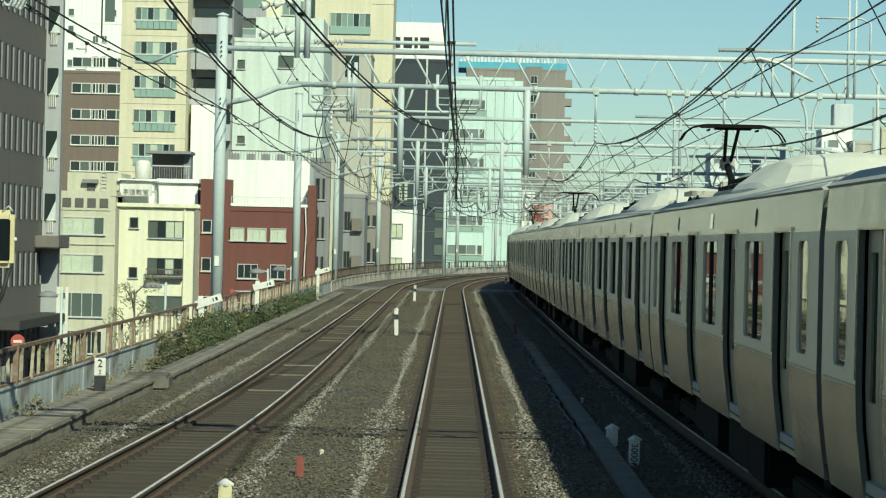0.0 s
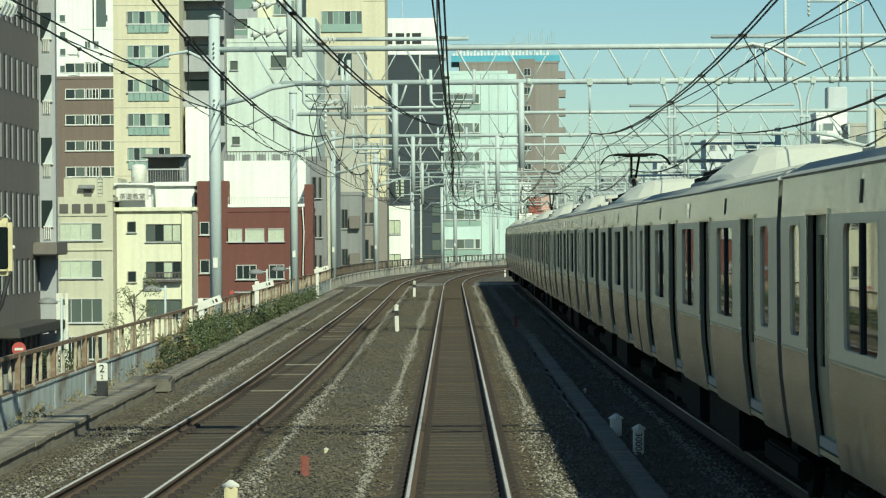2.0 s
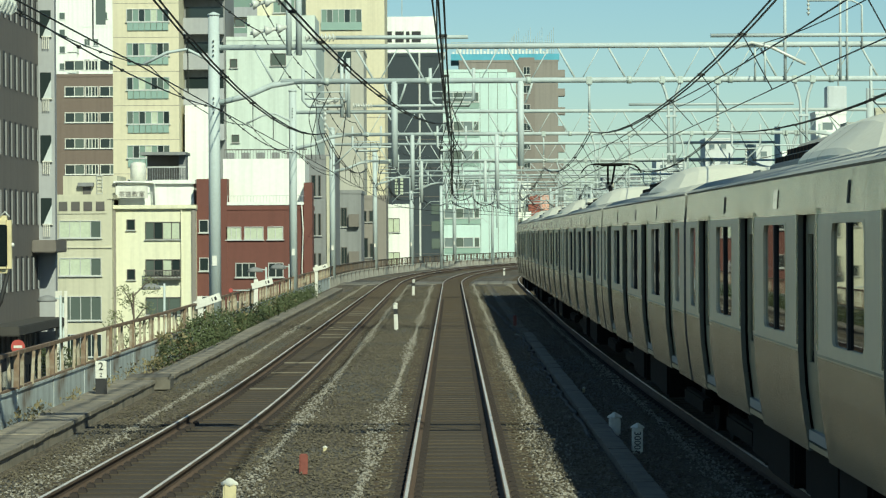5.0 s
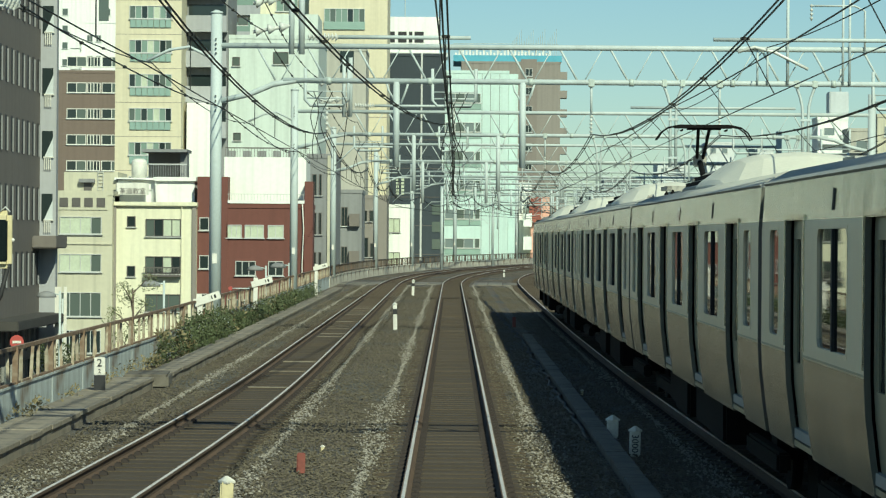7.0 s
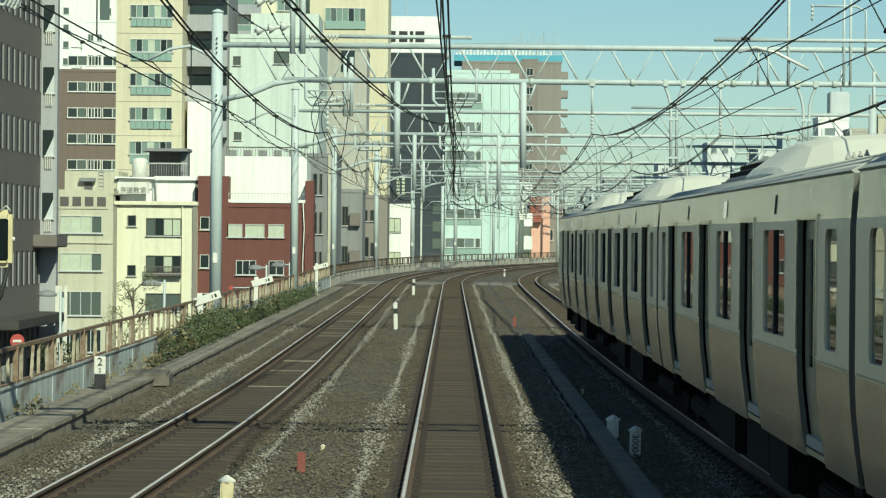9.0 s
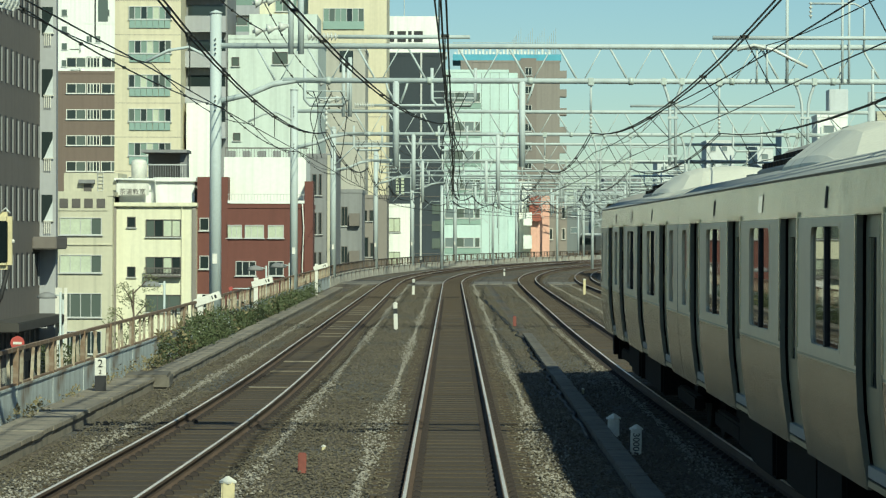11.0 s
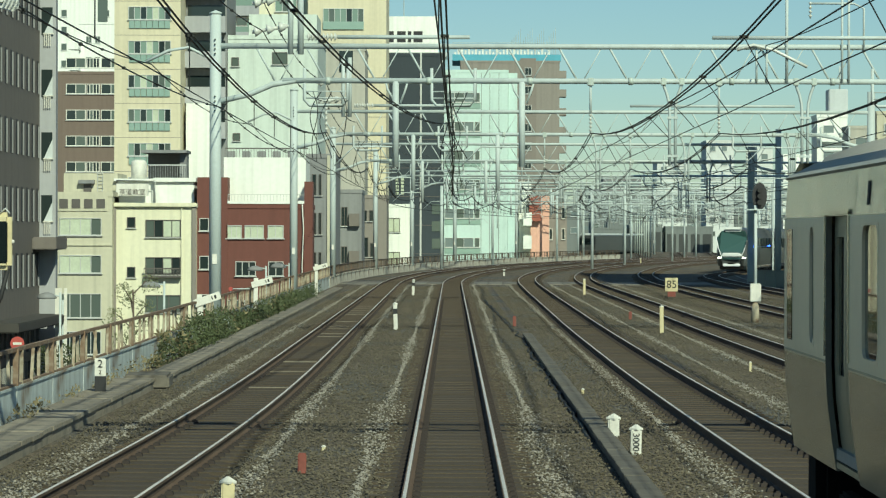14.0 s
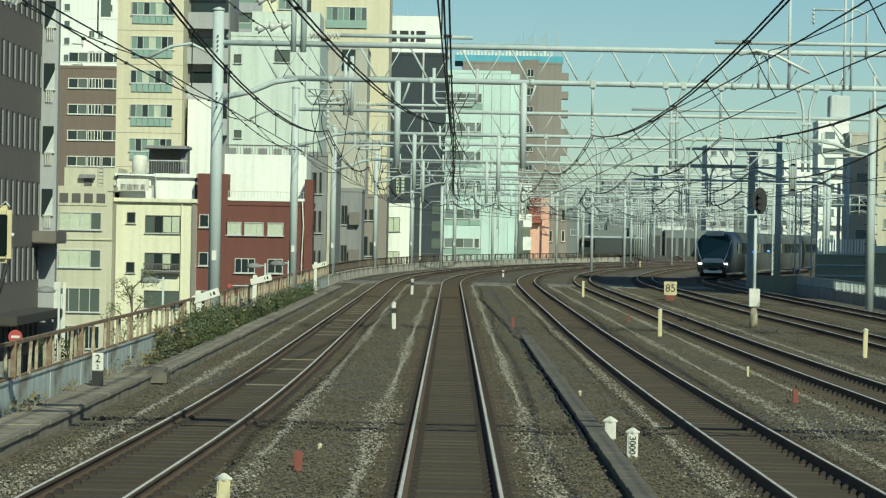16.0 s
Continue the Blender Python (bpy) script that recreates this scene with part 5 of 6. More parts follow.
for s, d in ((186.0, 18.9),):
    p, a = along(s, d, -0.2)
    t = thing("steel_column", Matrix.Translation(p), "dark painted steel column beside the outer track", "column")
    part("column", boxes((-0.22, 0.22, -0.03, 0.03, 0, 9.2), (-0.22, -0.17, -0.2, 0.2, 0, 9.2), (0.17, 0.22, -0.2, 0.2, 0, 9.2)), M["dark_steel"], t)
    part("blue_lamp", lathe(bmesh.new(), [(0.05, -0.05), (0.1, 0.0), (0.05, 0.05)], (0.2, -0.25, 2.4), 8), M["blue_lamp"], t)
    part("lamp_arm", pipe([(0.1, -0.22, 2.4), (1.2, -0.22, 2.42)], 0.025, 6), M["dark_steel"], t)
    part("blue_lamp", lathe(bmesh.new(), [(0.05, -0.05), (0.1, 0.0), (0.05, 0.05)], (1.2, -0.25, 2.48), 8), M["blue_lamp"], t)

t = thing("trackside_mirror", pose(-5.93, 36, 2.80, 0, 0, -6), "cream framed trackside lamp case with a black face on a bracket", "lamp case")
part("case", boxes((-0.14, 0.14, 0, 0.16, -0.38, 0.38), bevel=0.06), M["yellow_paint"], t)
part("face", boxes((-0.1, 0.1, -0.02, 0.02, -0.29, 0.26), bevel=0.015), M["black_glass"], t)
part("handle", pipe([(-0.02, 0.05, 0.36), (0.06, 0.05, 0.43), (0.12, 0.05, 0.36)], 0.012, 6), M["frame"], t)
part("knob", lathe(bmesh.new(), [(0.02, 0), (0.025, 0.03), (0.012, 0.05)], (0.15, 0.08, -0.03), 8), M["white_paint"], t)
part("bracket", pipe([(0.08, 0.1, -0.36), (-0.02, 0.1, -0.75), (-0.2, 0.1, -1.1), (-0.2, 0.1, -3.2)], 0.03, 8), M["rubber"], t)

bm = bmesh.new()
insulator(bm, (-6.78, 41.2, 6.42), (-6.78, 42.4, 6.45), 4, 0.13)
tagged(part("line_insulator", bm, M["insulator"]), "white disc insulator strung in a feeder cable", "insulator")

# low white carriages standing far off in the yard, and a dark platform fence
for k, (px, py) in enumerate(((20.26, 470), (25.47, 500))):
    yard_train = thing("stabled_train", pose(px + 3, py, -0.24, 0, 0, -20), "dark stabled carriage with a pale roof far off in the yard", "train", "stabled trains")
    part("carriage", boxes((-1.45, 1.45, 0, 20, 0.3, 3.2), bevel=0.2), M["dark_train"], yard_train)
    part("roof", boxes((-1.3, 1.3, 0.1, 19.9, 3.2, 3.65), bevel=0.15), M["wall_haze_white"], yard_train)
    part("windscreen", boxes((-1.2, 1.2, -0.04, 0.02, 1.7, 2.8)), M["black_glass"], yard_train)
    for w in range(6):
        part("side_window", boxes((-1.49, -1.44, 1 + w * 3.2, 3.2 + w * 3.2, 1.8, 2.7)), M["black_glass"], yard_train)
    part("bogie", boxes((-1.1, 1.1, 2, 18, 0.0, 0.3)), M["under"], yard_train)


def yard_portal(s, d0, d1, h, ends=None):
    t = thing("yard_portal", None, "slender pale lattice portal over the far yard tracks", "catenary portal", "yard portals")
    a, _ = along(s, d0, -0.24, True)
    b, _ = along(s, d1, -0.24, True)
    if ends:
        a, b = Vector(ends[0]), Vector(ends[1])
    for p in (a, b, (a + b) / 2):
        part("pole", pipe([p, p + Vector((0, 0, h + 0.8))], 0.14, 8), M["galv"], t)
    for z in (h - 0.9, h):
        part("chord", pipe([a + Vector((0, 0, z)), b + Vector((0, 0, z))], 0.07, 6), M["galv"], t)
    n = int((b - a).length / 1.8)
    bm = bmesh.new()
    for i in range(n):
        p, q = a.lerp(b, i / n), a.lerp(b, (i + 0.5) / n)
        r = a.lerp(b, (i + 1) / n)
        tube(bm, [p + Vector((0, 0, h)), q + Vector((0, 0, h - 0.9)), r + Vector((0, 0, h))], 0.03, 4)
    part("lattice", bm, M["galv"], t)
    across = (b - a).normalized()
    for i in range(1, int((b - a).length / 2.6)):
        p = a.lerp(b, i * 2.6 / (b - a).length)
        drop = 1.6 + 1.6 * random.random()
        part("drop_post", pipe([p + Vector((0, 0, h)), p + Vector((0, 0, h - drop))], 0.055, 6), M["galv" if i % 3 else "dark_steel"], t)
        if i % 2:
            part("registration_arm", pipe([p + Vector((0, 0, h - drop + 0.3)), p + across * 1.3 + Vector((0, 0, h - drop + 0.5)), p + across * 1.7 + Vector((0, 0, h - drop + 0.1))], 0.03, 5), M["galv"], t)
        elif d0 > 20:
            part("pole", pipe([p, p + Vector((0, 0, h - 0.9))], 0.09, 6), M["galv" if i % 4 else "dark_steel"], t) if i % 4 == 0 else None


for i, (s, d0, d1) in enumerate(((258, 24, 52), (285, 23, 60), (318, 23, 66), (352, 23, 70), (380, 22, 70), (410, 22, 70), (440, 22, 70), (470, 21, 70), (500, 21, 70), (535, 21, 70), (570, -7, 70), (605, -7, 70), (635, -7, 70))):
    yard_portal(s, d0, d1, 7.6 + 0.3 * (i % 3))
for i, s in enumerate((254, 289, 330, 371, 413, 455, 497, 520)):
    yard_portal(s, -6.6, 21.4, 7.0 + 0.7 * (i % 3))
# straight sidings that lead on where the main line bends away
far_yard = part("yard", boxes((18.5, 48, 384, 560, -0.95, -0.27)), M["ballast"])
tagged(far_yard, "dark stony sidings beyond the bend", "yard", kind="structure")
for k in range(4):
    t = thing("yard_track", pose(22 + 5.2 * k, 384, -0.27, 0, 0, -3 - 0.6 * k), "distant rusty siding track", "railway track", "yard tracks")
    part("trackbed", boxes((-1.2, 1.2, 0, 150, 0.0, 0.05)), M["trackbed"], t)
    for sx in (-0.55, 0.55):
        part("rail", boxes((sx - 0.04, sx + 0.04, 0, 150, 0.05, 0.2)), M["rail"], t)
    bm = pipe([(0, 0, 5.4), (0, 150, 5.4)], 0.025, 5)
    tube(bm, [(0, 25 * j / 4, 6.2 - 0.6 * math.sin(math.pi * (j % 4) / 4)) for j in range(25)], 0.025, 5)
    tagged(part("overhead_wire", bm, M["wire"]), "dark overhead wire above the far yard", "cable", "yard wires").matrix_basis = pose(22 + 5.2 * k, 384, -0.27, 0, 0, -3 - 0.6 * k)
for i, y in enumerate((392, 404, 418, 432, 448, 464, 482, 500, 520, 545)):
    yard_portal(0, 22, 40, 7.2 + 0.6 * (i % 4), ((0.0462 * y, y, -0.27), (0.085 * y, y, -0.27)))
for k in range(9):
    d = 26 + k * 4.2
    bm = bmesh.new()
    wire_span(bm, 250, 640, d, d, 5.9, 5.9, 0.0, 0.03, 40)
    tagged(part("overhead_wire", bm, M["wire"]), "dark overhead wire above the far yard", "cable", "yard wires")

# pale slatted fence on a dark wall beyond the outer track, and lattice masts
f = thing("slatted_fence", pose(27.73, 206, -0.3), "pale round-topped slatted fence on a dark wall", "fence")
part("wall", boxes((-0.3, 7.5, 0.1, 0.3, 0, 2.3)), M["teal_steel"], f)
for z in (0.7, 1.5, 2.3):
    part("rail", boxes((-0.3, 7.5, -0.06, 0.1, z, z + 0.1)), M["galv"], f)
plank = part("plank", boxes((-0.3, -0.02, 0.04, 0.1, 0.05, 2.28)), M["teal_steel"], f)
for i in range(1, 24):
    share("plank", plank, f, pose(i * 0.32, random.uniform(-0.03, 0.02), 0))
slat = part("slat", boxes((-0.055, 0.055, -0.03, 0.03, 2.42, 3.5), bevel=0.025), M["wall_white"], f)
for i in range(1, 20):
    share("slat", slat, f, pose(i * 0.19 + (i // 2) * 0.06, 0, 0))
f = thing("board_fence", pose(18.45, 166, -0.21, 0, 0, 4), "dull teal board fence beside the outer track", "fence")
board = part("board", boxes((0, 0.58, 0, 0.05, 0, 1.0), bevel=0.01), M["teal_steel"], f)
for i in range(1, 5):
    share("board", board, f, pose(i * 0.6, 0, 0))
part("top_rail", boxes((0, 3.0, -0.03, 0.08, 1.0, 1.07)), M["teal_steel"], f)
for px, y, h in ((27.17, 215, 7.2), (28.06, 212, 7.6), (27.41, 232, 7.5)):
    m = thing("lattice_mast", pose(px, y, -0.24), "slim pale lattice steel mast", "mast", "lattice masts")
    for sx in (-0.2, 0.2):
        for sy in (-0.2, 0.2):
            part("leg", boxes((sx - 0.03, sx + 0.03, sy - 0.03, sy + 0.03, 0, h)), M["galv"], m)
    bm = bmesh.new()
    for k in range(int(h / 0.45)):
        z = k * 0.45
        tube(bm, [(-0.2, -0.2, z), (0.2, -0.2, z + 0.225), (-0.2, -0.2, z + 0.45)], 0.018, 4)
    part("lattice", bm, M["galv"], m)
s = thing("equipment_hut", pose(23.28, 150, -0.21), "teal steel equipment hut with a lighter roof band", "hut")
part("wall", boxes((0, 3, 0, 2.5, 0, 2.6)), M["teal_steel"], s)
part("roof_band", boxes((-0.1, 3.1, -0.1, 2.6, 2.6, 3.0), bevel=0.03), M["wall_pale_aqua"], s)


# street things seen over and through the railing
def street_lamp(x, y, top, side):
    t = thing("street_lamp", pose(x, y, -6.5), "grey street lamp with a flat domed shade", "street lamp", "street lamps")
    h = top + 6.5
    part("post", pipe([(0, 0, 0), (0, 0, h + 0.15)], 0.07, 8, 0.05), M["galv"], t)
    bm = bmesh.new()
    lathe(bm, [(0.42, h - 0.12), (0.45, h - 0.06), (0.34, h + 0.08), (0.1, h + 0.16)], (side * 0.6, 0, 0), 16)
    part("shade", bm, M["wall_mid_grey"], t)
    part("arm", pipe([(0, 0, h), (side * 0.3, 0, h + 0.04)], 0.035, 6), M["galv"], t)


street_lamp(-17.41, 122, 0.17, -1)
street_lamp(-12.78, 122, 0.68, -1)
street_lamp(-10.14, 150, 1.07, -1)
street_lamp(-8.87, 150, 1.23, -1)
t = thing("traffic_sign", pose(-20.27, 128, -6.5), "round red and white traffic sign on a post", "traffic sign")
zc = -2.19 + 6.5
part("post", pipe([(0, 0.06, 0), (0, 0.06, zc + 0.3)], 0.04, 8), M["galv"], t)
part("disc", pipe([(0, 0, zc), (0, 0.03, zc)], 0.33, 24), M["sign_red"], t)
part("white_bar", boxes((-0.2, 0.2, -0.02, 0.0, zc - 0.06, zc + 0.06)), M["white_paint"], t)
t = thing("vending_machine", pose(-21.32, 132, -6.5), "red vending machine standing by the shop front", "vending machine")
part("cabinet", boxes((-0.5, 0.5, 0, 0.7, 0, 2.0), bevel=0.04), M["sign_red"], t)
part("display", boxes((-0.42, 0.42, -0.02, 0.02, 1.1, 1.85)), M["white_paint"], t)
t = thing("banner_sign", pose(-20.67, 143, -6.5), "white upright shop banner on a post", "sign")
part("post", pipe([(0.4, 0, 0), (0.4, 0, 6.0)], 0.05, 8), M["galv"], t)
part("banner", boxes((0.0, 0.34, -0.03, 0.03, 1.6, 0.12 + 6.5)), M["white_paint"], t)
part("banner", boxes((0.46, 0.62, -0.03, 0.03, 1.6, 0.12 + 6.5)), M["white_paint"], t)
t = thing("crossing_lamp", pose(-7.0, 87.0, 1.07), "small red and white round lamp on a bracket at the railing", "lamp")
part("bracket", pipe([(0, 0, 0), (0, 0, 0.12), (0.6, 0, 0.12)], 0.02, 6), M["galv"], t)
part("lamp", pipe([(0.0, -0.1, 0.12), (0.0, 0.05, 0.12)], 0.065, 12), M["sign_red"], t)
leaves("shrub", [((-18.81 + i * 0.35, 126, -3.6), 0.4, 1.4) for i in range(6)], 0.14, M["leaf"], 1400, "green shrub on the street below the railing")
t = thing("roof_shed", pose(0, 0, 0), "dark corrugated roof shed with a pale railing", "shed")
part("canopy", boxes((-25.49, -21.76, 225, 229, 9.66, 9.90)), M["wall_mid_grey"], t)
part("back_wall", boxes((-25.25, -22.05, 228, 228.2, 6.90, 9.82)), M["wall_dusk_brown"], t)
part("side_wall", boxes((-22.41, -21.85, 226, 228, -5.72, 9.66)), M["wall_mid_grey"], t)
rail = part("railing", boxes((-24.91, -21.76, 225, 225.04, 8.61, 8.71)), M["frame"], t)
for i in range(16):
    part("railing_bar", boxes((-24.91 + i * 0.2, -24.91 + i * 0.2 + 0.03, 225, 225.03, 7.55, 8.62)), M["frame"], rail)
part("floor", boxes((-25.10, -21.66, 224.8, 229, -6.5, 7.50)), M["wall_mid_grey"], t)


# ---- weeds ----
clumps = []
for i in range(60):
    y = random.uniform(62, 118)
    clumps.append(((random.uniform(-6.9, -6.5), y, -0.15), random.uniform(0.08, 0.28), random.uniform(0.15, 0.7)))
leaves("weeds", clumps, 0.075, M["leaf"], 10000, "green weeds growing along the foot of the parapet")
mounds = [((random.uniform(-6.9, -6.35), random.uniform(65, 82), -0.15), random.uniform(0.25, 0.5), random.uniform(0.4, 1.0)) for _ in range(26)]
mounds += [((random.uniform(-6.9, -6.4), random.uniform(84, 132), -0.15), random.uniform(0.25, 0.5), random.uniform(0.4, 0.85)) for _ in range(44)]
leaves("weeds", mounds, 0.085, M["leaf"], 13000, "dense green weed mounds spilling from the parapet over the cable trough")
dry = [((random.uniform(-6.85, -6.5), random.uniform(42, 62), -0.1), random.uniform(0.08, 0.2), random.uniform(0.2, 0.4)) for _ in range(40)]
leaves("straw_stalks", [((c[0], c[1], c[2]), r, h * 1.3) for c, r, h in clumps[::2]], 0.12, M["dry_leaf"], 1200, "dry brown stalks among the green weeds")
leaves("dry_grass", dry, 0.07, M["dry_leaf"], 800, "dry straw-coloured grass tufts against the blue parapet")
tree = thing("street_tree", pose(-12.79, 110, -6.5), "thin street tree with sparse light foliage beyond the railing", "tree")
bm = bmesh.new()
tube(bm, [(0, 0, 0), (0.1, 0, 3.5), (0, 0.1, 7.2)], 0.11, 7, 0.03)
for i in range(9):
    z = 4.2 + i * 0.35
    a = i * 2.4
    tube(bm, [(0, 0, z), (0.5 * math.cos(a), 0.5 * math.sin(a), z + 0.5), (0.85 * math.cos(a), 0.85 * math.sin(a), z + 0.75)], 0.03, 5, 0.01)
part("trunk", bm, M["bark"], tree)
crown = leaves("crown", [((0.7 * math.cos(i * 2.4), 0.7 * math.sin(i * 2.4), 4.4 + i * 0.33), 0.45, 0.75) for i in range(9)], 0.1, M["tree_leaf"], 1500, "sparse green crown")
crown.parent = tree


# ---- loose stones on the ballast near by ----
def stones(name, count, pick, material, label, lo, hi):
    rng = np.random.default_rng(count)
    base = np.array([(1, 0, 0), (-1, 0, 0), (0, 1, 0), (0, -1, 0), (0, 0, 1), (0, 0, -1)], float)
    tri = np.array([(0, 2, 4), (2, 1, 4), (1, 3, 4), (3, 0, 4), (2, 0, 5), (1, 2, 5), (3, 1, 5), (0, 3, 5)])
    x, y = pick(rng, count)
    size = rng.uniform(lo, hi, count)
    pts = base[None] * (1 + rng.uniform(-0.35, 0.35, (count, 6, 1))) * size[:, None, None]
    pts *= np.array([1, 1, 0.7])
    ang = rng.uniform(0, 6.28, count)
    tilt = rng.uniform(-0.7, 0.7, count)
    ca, sa, ct, st = np.cos(ang), np.sin(ang), np.cos(tilt), np.sin(tilt)
    y1 = pts[..., 1] * ct[:, None] - pts[..., 2] * st[:, None]
    z1 = pts[..., 1] * st[:, None] + pts[..., 2] * ct[:, None]
    x2 = pts[..., 0] * ca[:, None] - y1 * sa[:, None]
    y2 = pts[..., 0] * sa[:, None] + y1 * ca[:, None]
    v = np.stack([x2 + x[:, None], y2 + y[:, None], z1 - 0.165 + rng.uniform(-0.015, 0.02, count)[:, None]], -1).reshape(-1, 3)
    f = (tri[None] + (np.arange(count) * 6)[:, None, None]).reshape(-1, 3)
    return tagged(mesh_stuff(name, v.tolist(), f.tolist(), material), label, "ballast stones", kind="stuff")


GAPS = ((-5.75, -4.55), (-2.9, -0.75), (0.85, 2.1), (2.45, 3.7), (5.4, 7.5), (9.2, 12.2), (14.0, 15.9))


def between(rng, n):
    w = np.array([b - a for a, b in GAPS])
    k = rng.choice(len(GAPS), n, p=w / w.sum())
    lo = np.array([g[0] for g in GAPS])[k]
    y = 26 + 140 * rng.random(n) ** 1.9
    return lo + rng.random(n) * w[k], y


# black tube laid where the trough's ragged shadow falls on the ballast
black = bmesh.new()
path = []
for k in range(120):
    s = 41 + k * 0.75
    off = 2.09 if s < 82 else 2.09 - (s - 82) * 0.012
    p, _ = along(s, off + random.uniform(-0.04, 0.04) * (1 if s < 55 else 2.4), -0.165)
    path.append((p.x, p.y, p.z))
tube(black, path, 0.032, 6)
tagged(part("trough_shadow", black, M["rubber"]), "crooked black line standing in for the concrete trough's shadow", "cable")
RIDGES = (-5.1, -2.5, -1.12, 1.3, 3.4, 5.95, 7.05, 9.75)


def ridges(rng, n):
    k = rng.choice(len(RIDGES), n)
    y = 26 + 145 * rng.random(n) ** 1.5
    return np.array(RIDGES)[k] * (1 + 0.06 * np.clip((y - 60) / 140, 0, 1)) + rng.normal(0, 1, n) * np.where(y < 50, 0.15, 0.07) * (0.7 + 0.5 * np.sin(y * 0.23 + 1.7 * k)), y


stones("ballast_stones", 150000, between, M["stone"], "loose brown ballast stones between the tracks", 0.011, 0.026)
stones("pale_ballast_stones", 42000, ridges, M["pale_stone"], "pale fresh ballast stones thrown along the sleeper ends", 0.01, 0.028)

# ---- commuter train ----
DOORS = (-7.26, -2.42, 2.42, 7.26)
SIDE = ((1.38, 0.95), (1.42, 1.2), (1.462, 1.55), (1.475, 1.84), (1.475, 1.97), (1.475, 2.97), (1.47, 3.05), (1.445, 3.4))


def side_at(z):
    for (x0, z0), (x1, z1) in zip(SIDE, SIDE[1:]):
        if z0 <= z <= z1:
            return x0 + (x1 - x0) * (z - z0) / (z1 - z0)
    return SIDE[-1][0]


def wall_panel(bm, side, y0, y1, z0, z1, inset=0.0):
    """One bay of the curved side from height z0 to z1."""
    zs = [z0] + [z for _, z in SIDE if z0 < z < z1] + [z1]
    rows = [(bm.verts.new((side * (side_at(z) - inset), y0, z)), bm.verts.new((side * (side_at(z) - inset), y1, z))) for z in zs]
    back = [(bm.verts.new((side * (side_at(z) - inset - 0.05), y0, z)), bm.verts.new((side * (side_at(z) - inset - 0.05), y1, z))) for z in zs]
    for q, w in ((rows, 1), (back, -1)):
        for a, b in zip(q, q[1:]):
            bm.faces.new((a[0], a[1], b[1], b[0]) if w * side < 0 else (a[1], a[0], b[0], b[1]))
    for k in (0, 1):
        for (a, b), (c, d) in zip(zip(rows, rows[1:]), zip(back, back[1:])):
            bm.faces.new((a[k], b[k], d[k], c[k]))
    bm.faces.new((rows[0][0], rows[0][1], back[0][1], back[0][0]))
    bm.faces.new((rows[-1][0], rows[-1][1], back[-1][1], back[-1][0]))


def opening_wall(bm, side, y0, y1, wins, z0=0.95, z1=3.4, inset=0.0, wz=(1.97, 2.97)):
    """A bay from y0 to y1 with window openings between the given pairs."""
    edge = y0
    for a, b in wins:
        wall_panel(bm, side, edge, a, z0, z1, inset)
        wall_panel(bm, side, a, b, z0, wz[0], inset)
        wall_panel(bm, side, a, b, wz[1], z1, inset)
        edge = b
    wall_panel(bm, side, edge, y1, z0, z1, inset)


def round_frame(xi, xo, y0, y1, z0, z1, w, r):
    """A flat ring round an opening, square outside and with rounded corners inside."""
    bm = bmesh.new()
    outer_ring, inner_ring = [], []
    for cy, cz, start in ((y1, z1, 0), (y0, z1, 90), (y0, z0, 180), (y1, z0, 270)):
        sy, sz = (1 if cy == y1 else -1), (1 if cz == z1 else -1)
        for k in range(5):
            g = radians(start + 22.5 * k)
            inner_ring.append((cy - sy * (w + r) + r * math.cos(g), cz - sz * (w + r) + r * math.sin(g)))
            q = k / 4
            if start in (0, 180):
                outer_ring.append((cy - sy * 2 * (w + r) * max(0, q - 0.5), cz - sz * 2 * (w + r) * max(0, 0.5 - q)))
            else:
                outer_ring.append((cy - sy * 2 * (w + r) * max(0, 0.5 - q), cz - sz * 2 * (w + r) * max(0, q - 0.5)))
    rows = [[bm.verts.new((x, y, z)) for y, z in ring] for x, ring in ((xi, outer_ring), (xo, outer_ring), (xo, inner_ring), (xi, inner_ring))]
    n = len(outer_ring)
    for p, q in zip(rows, rows[1:] + rows[:1]):
        for j in range(n):
            bm.faces.new((p[j], p[(j + 1) % n], q[(j + 1) % n], q[j]))
    bmesh.ops.recalc_face_normals(bm, faces=bm.faces[:])
    return bm


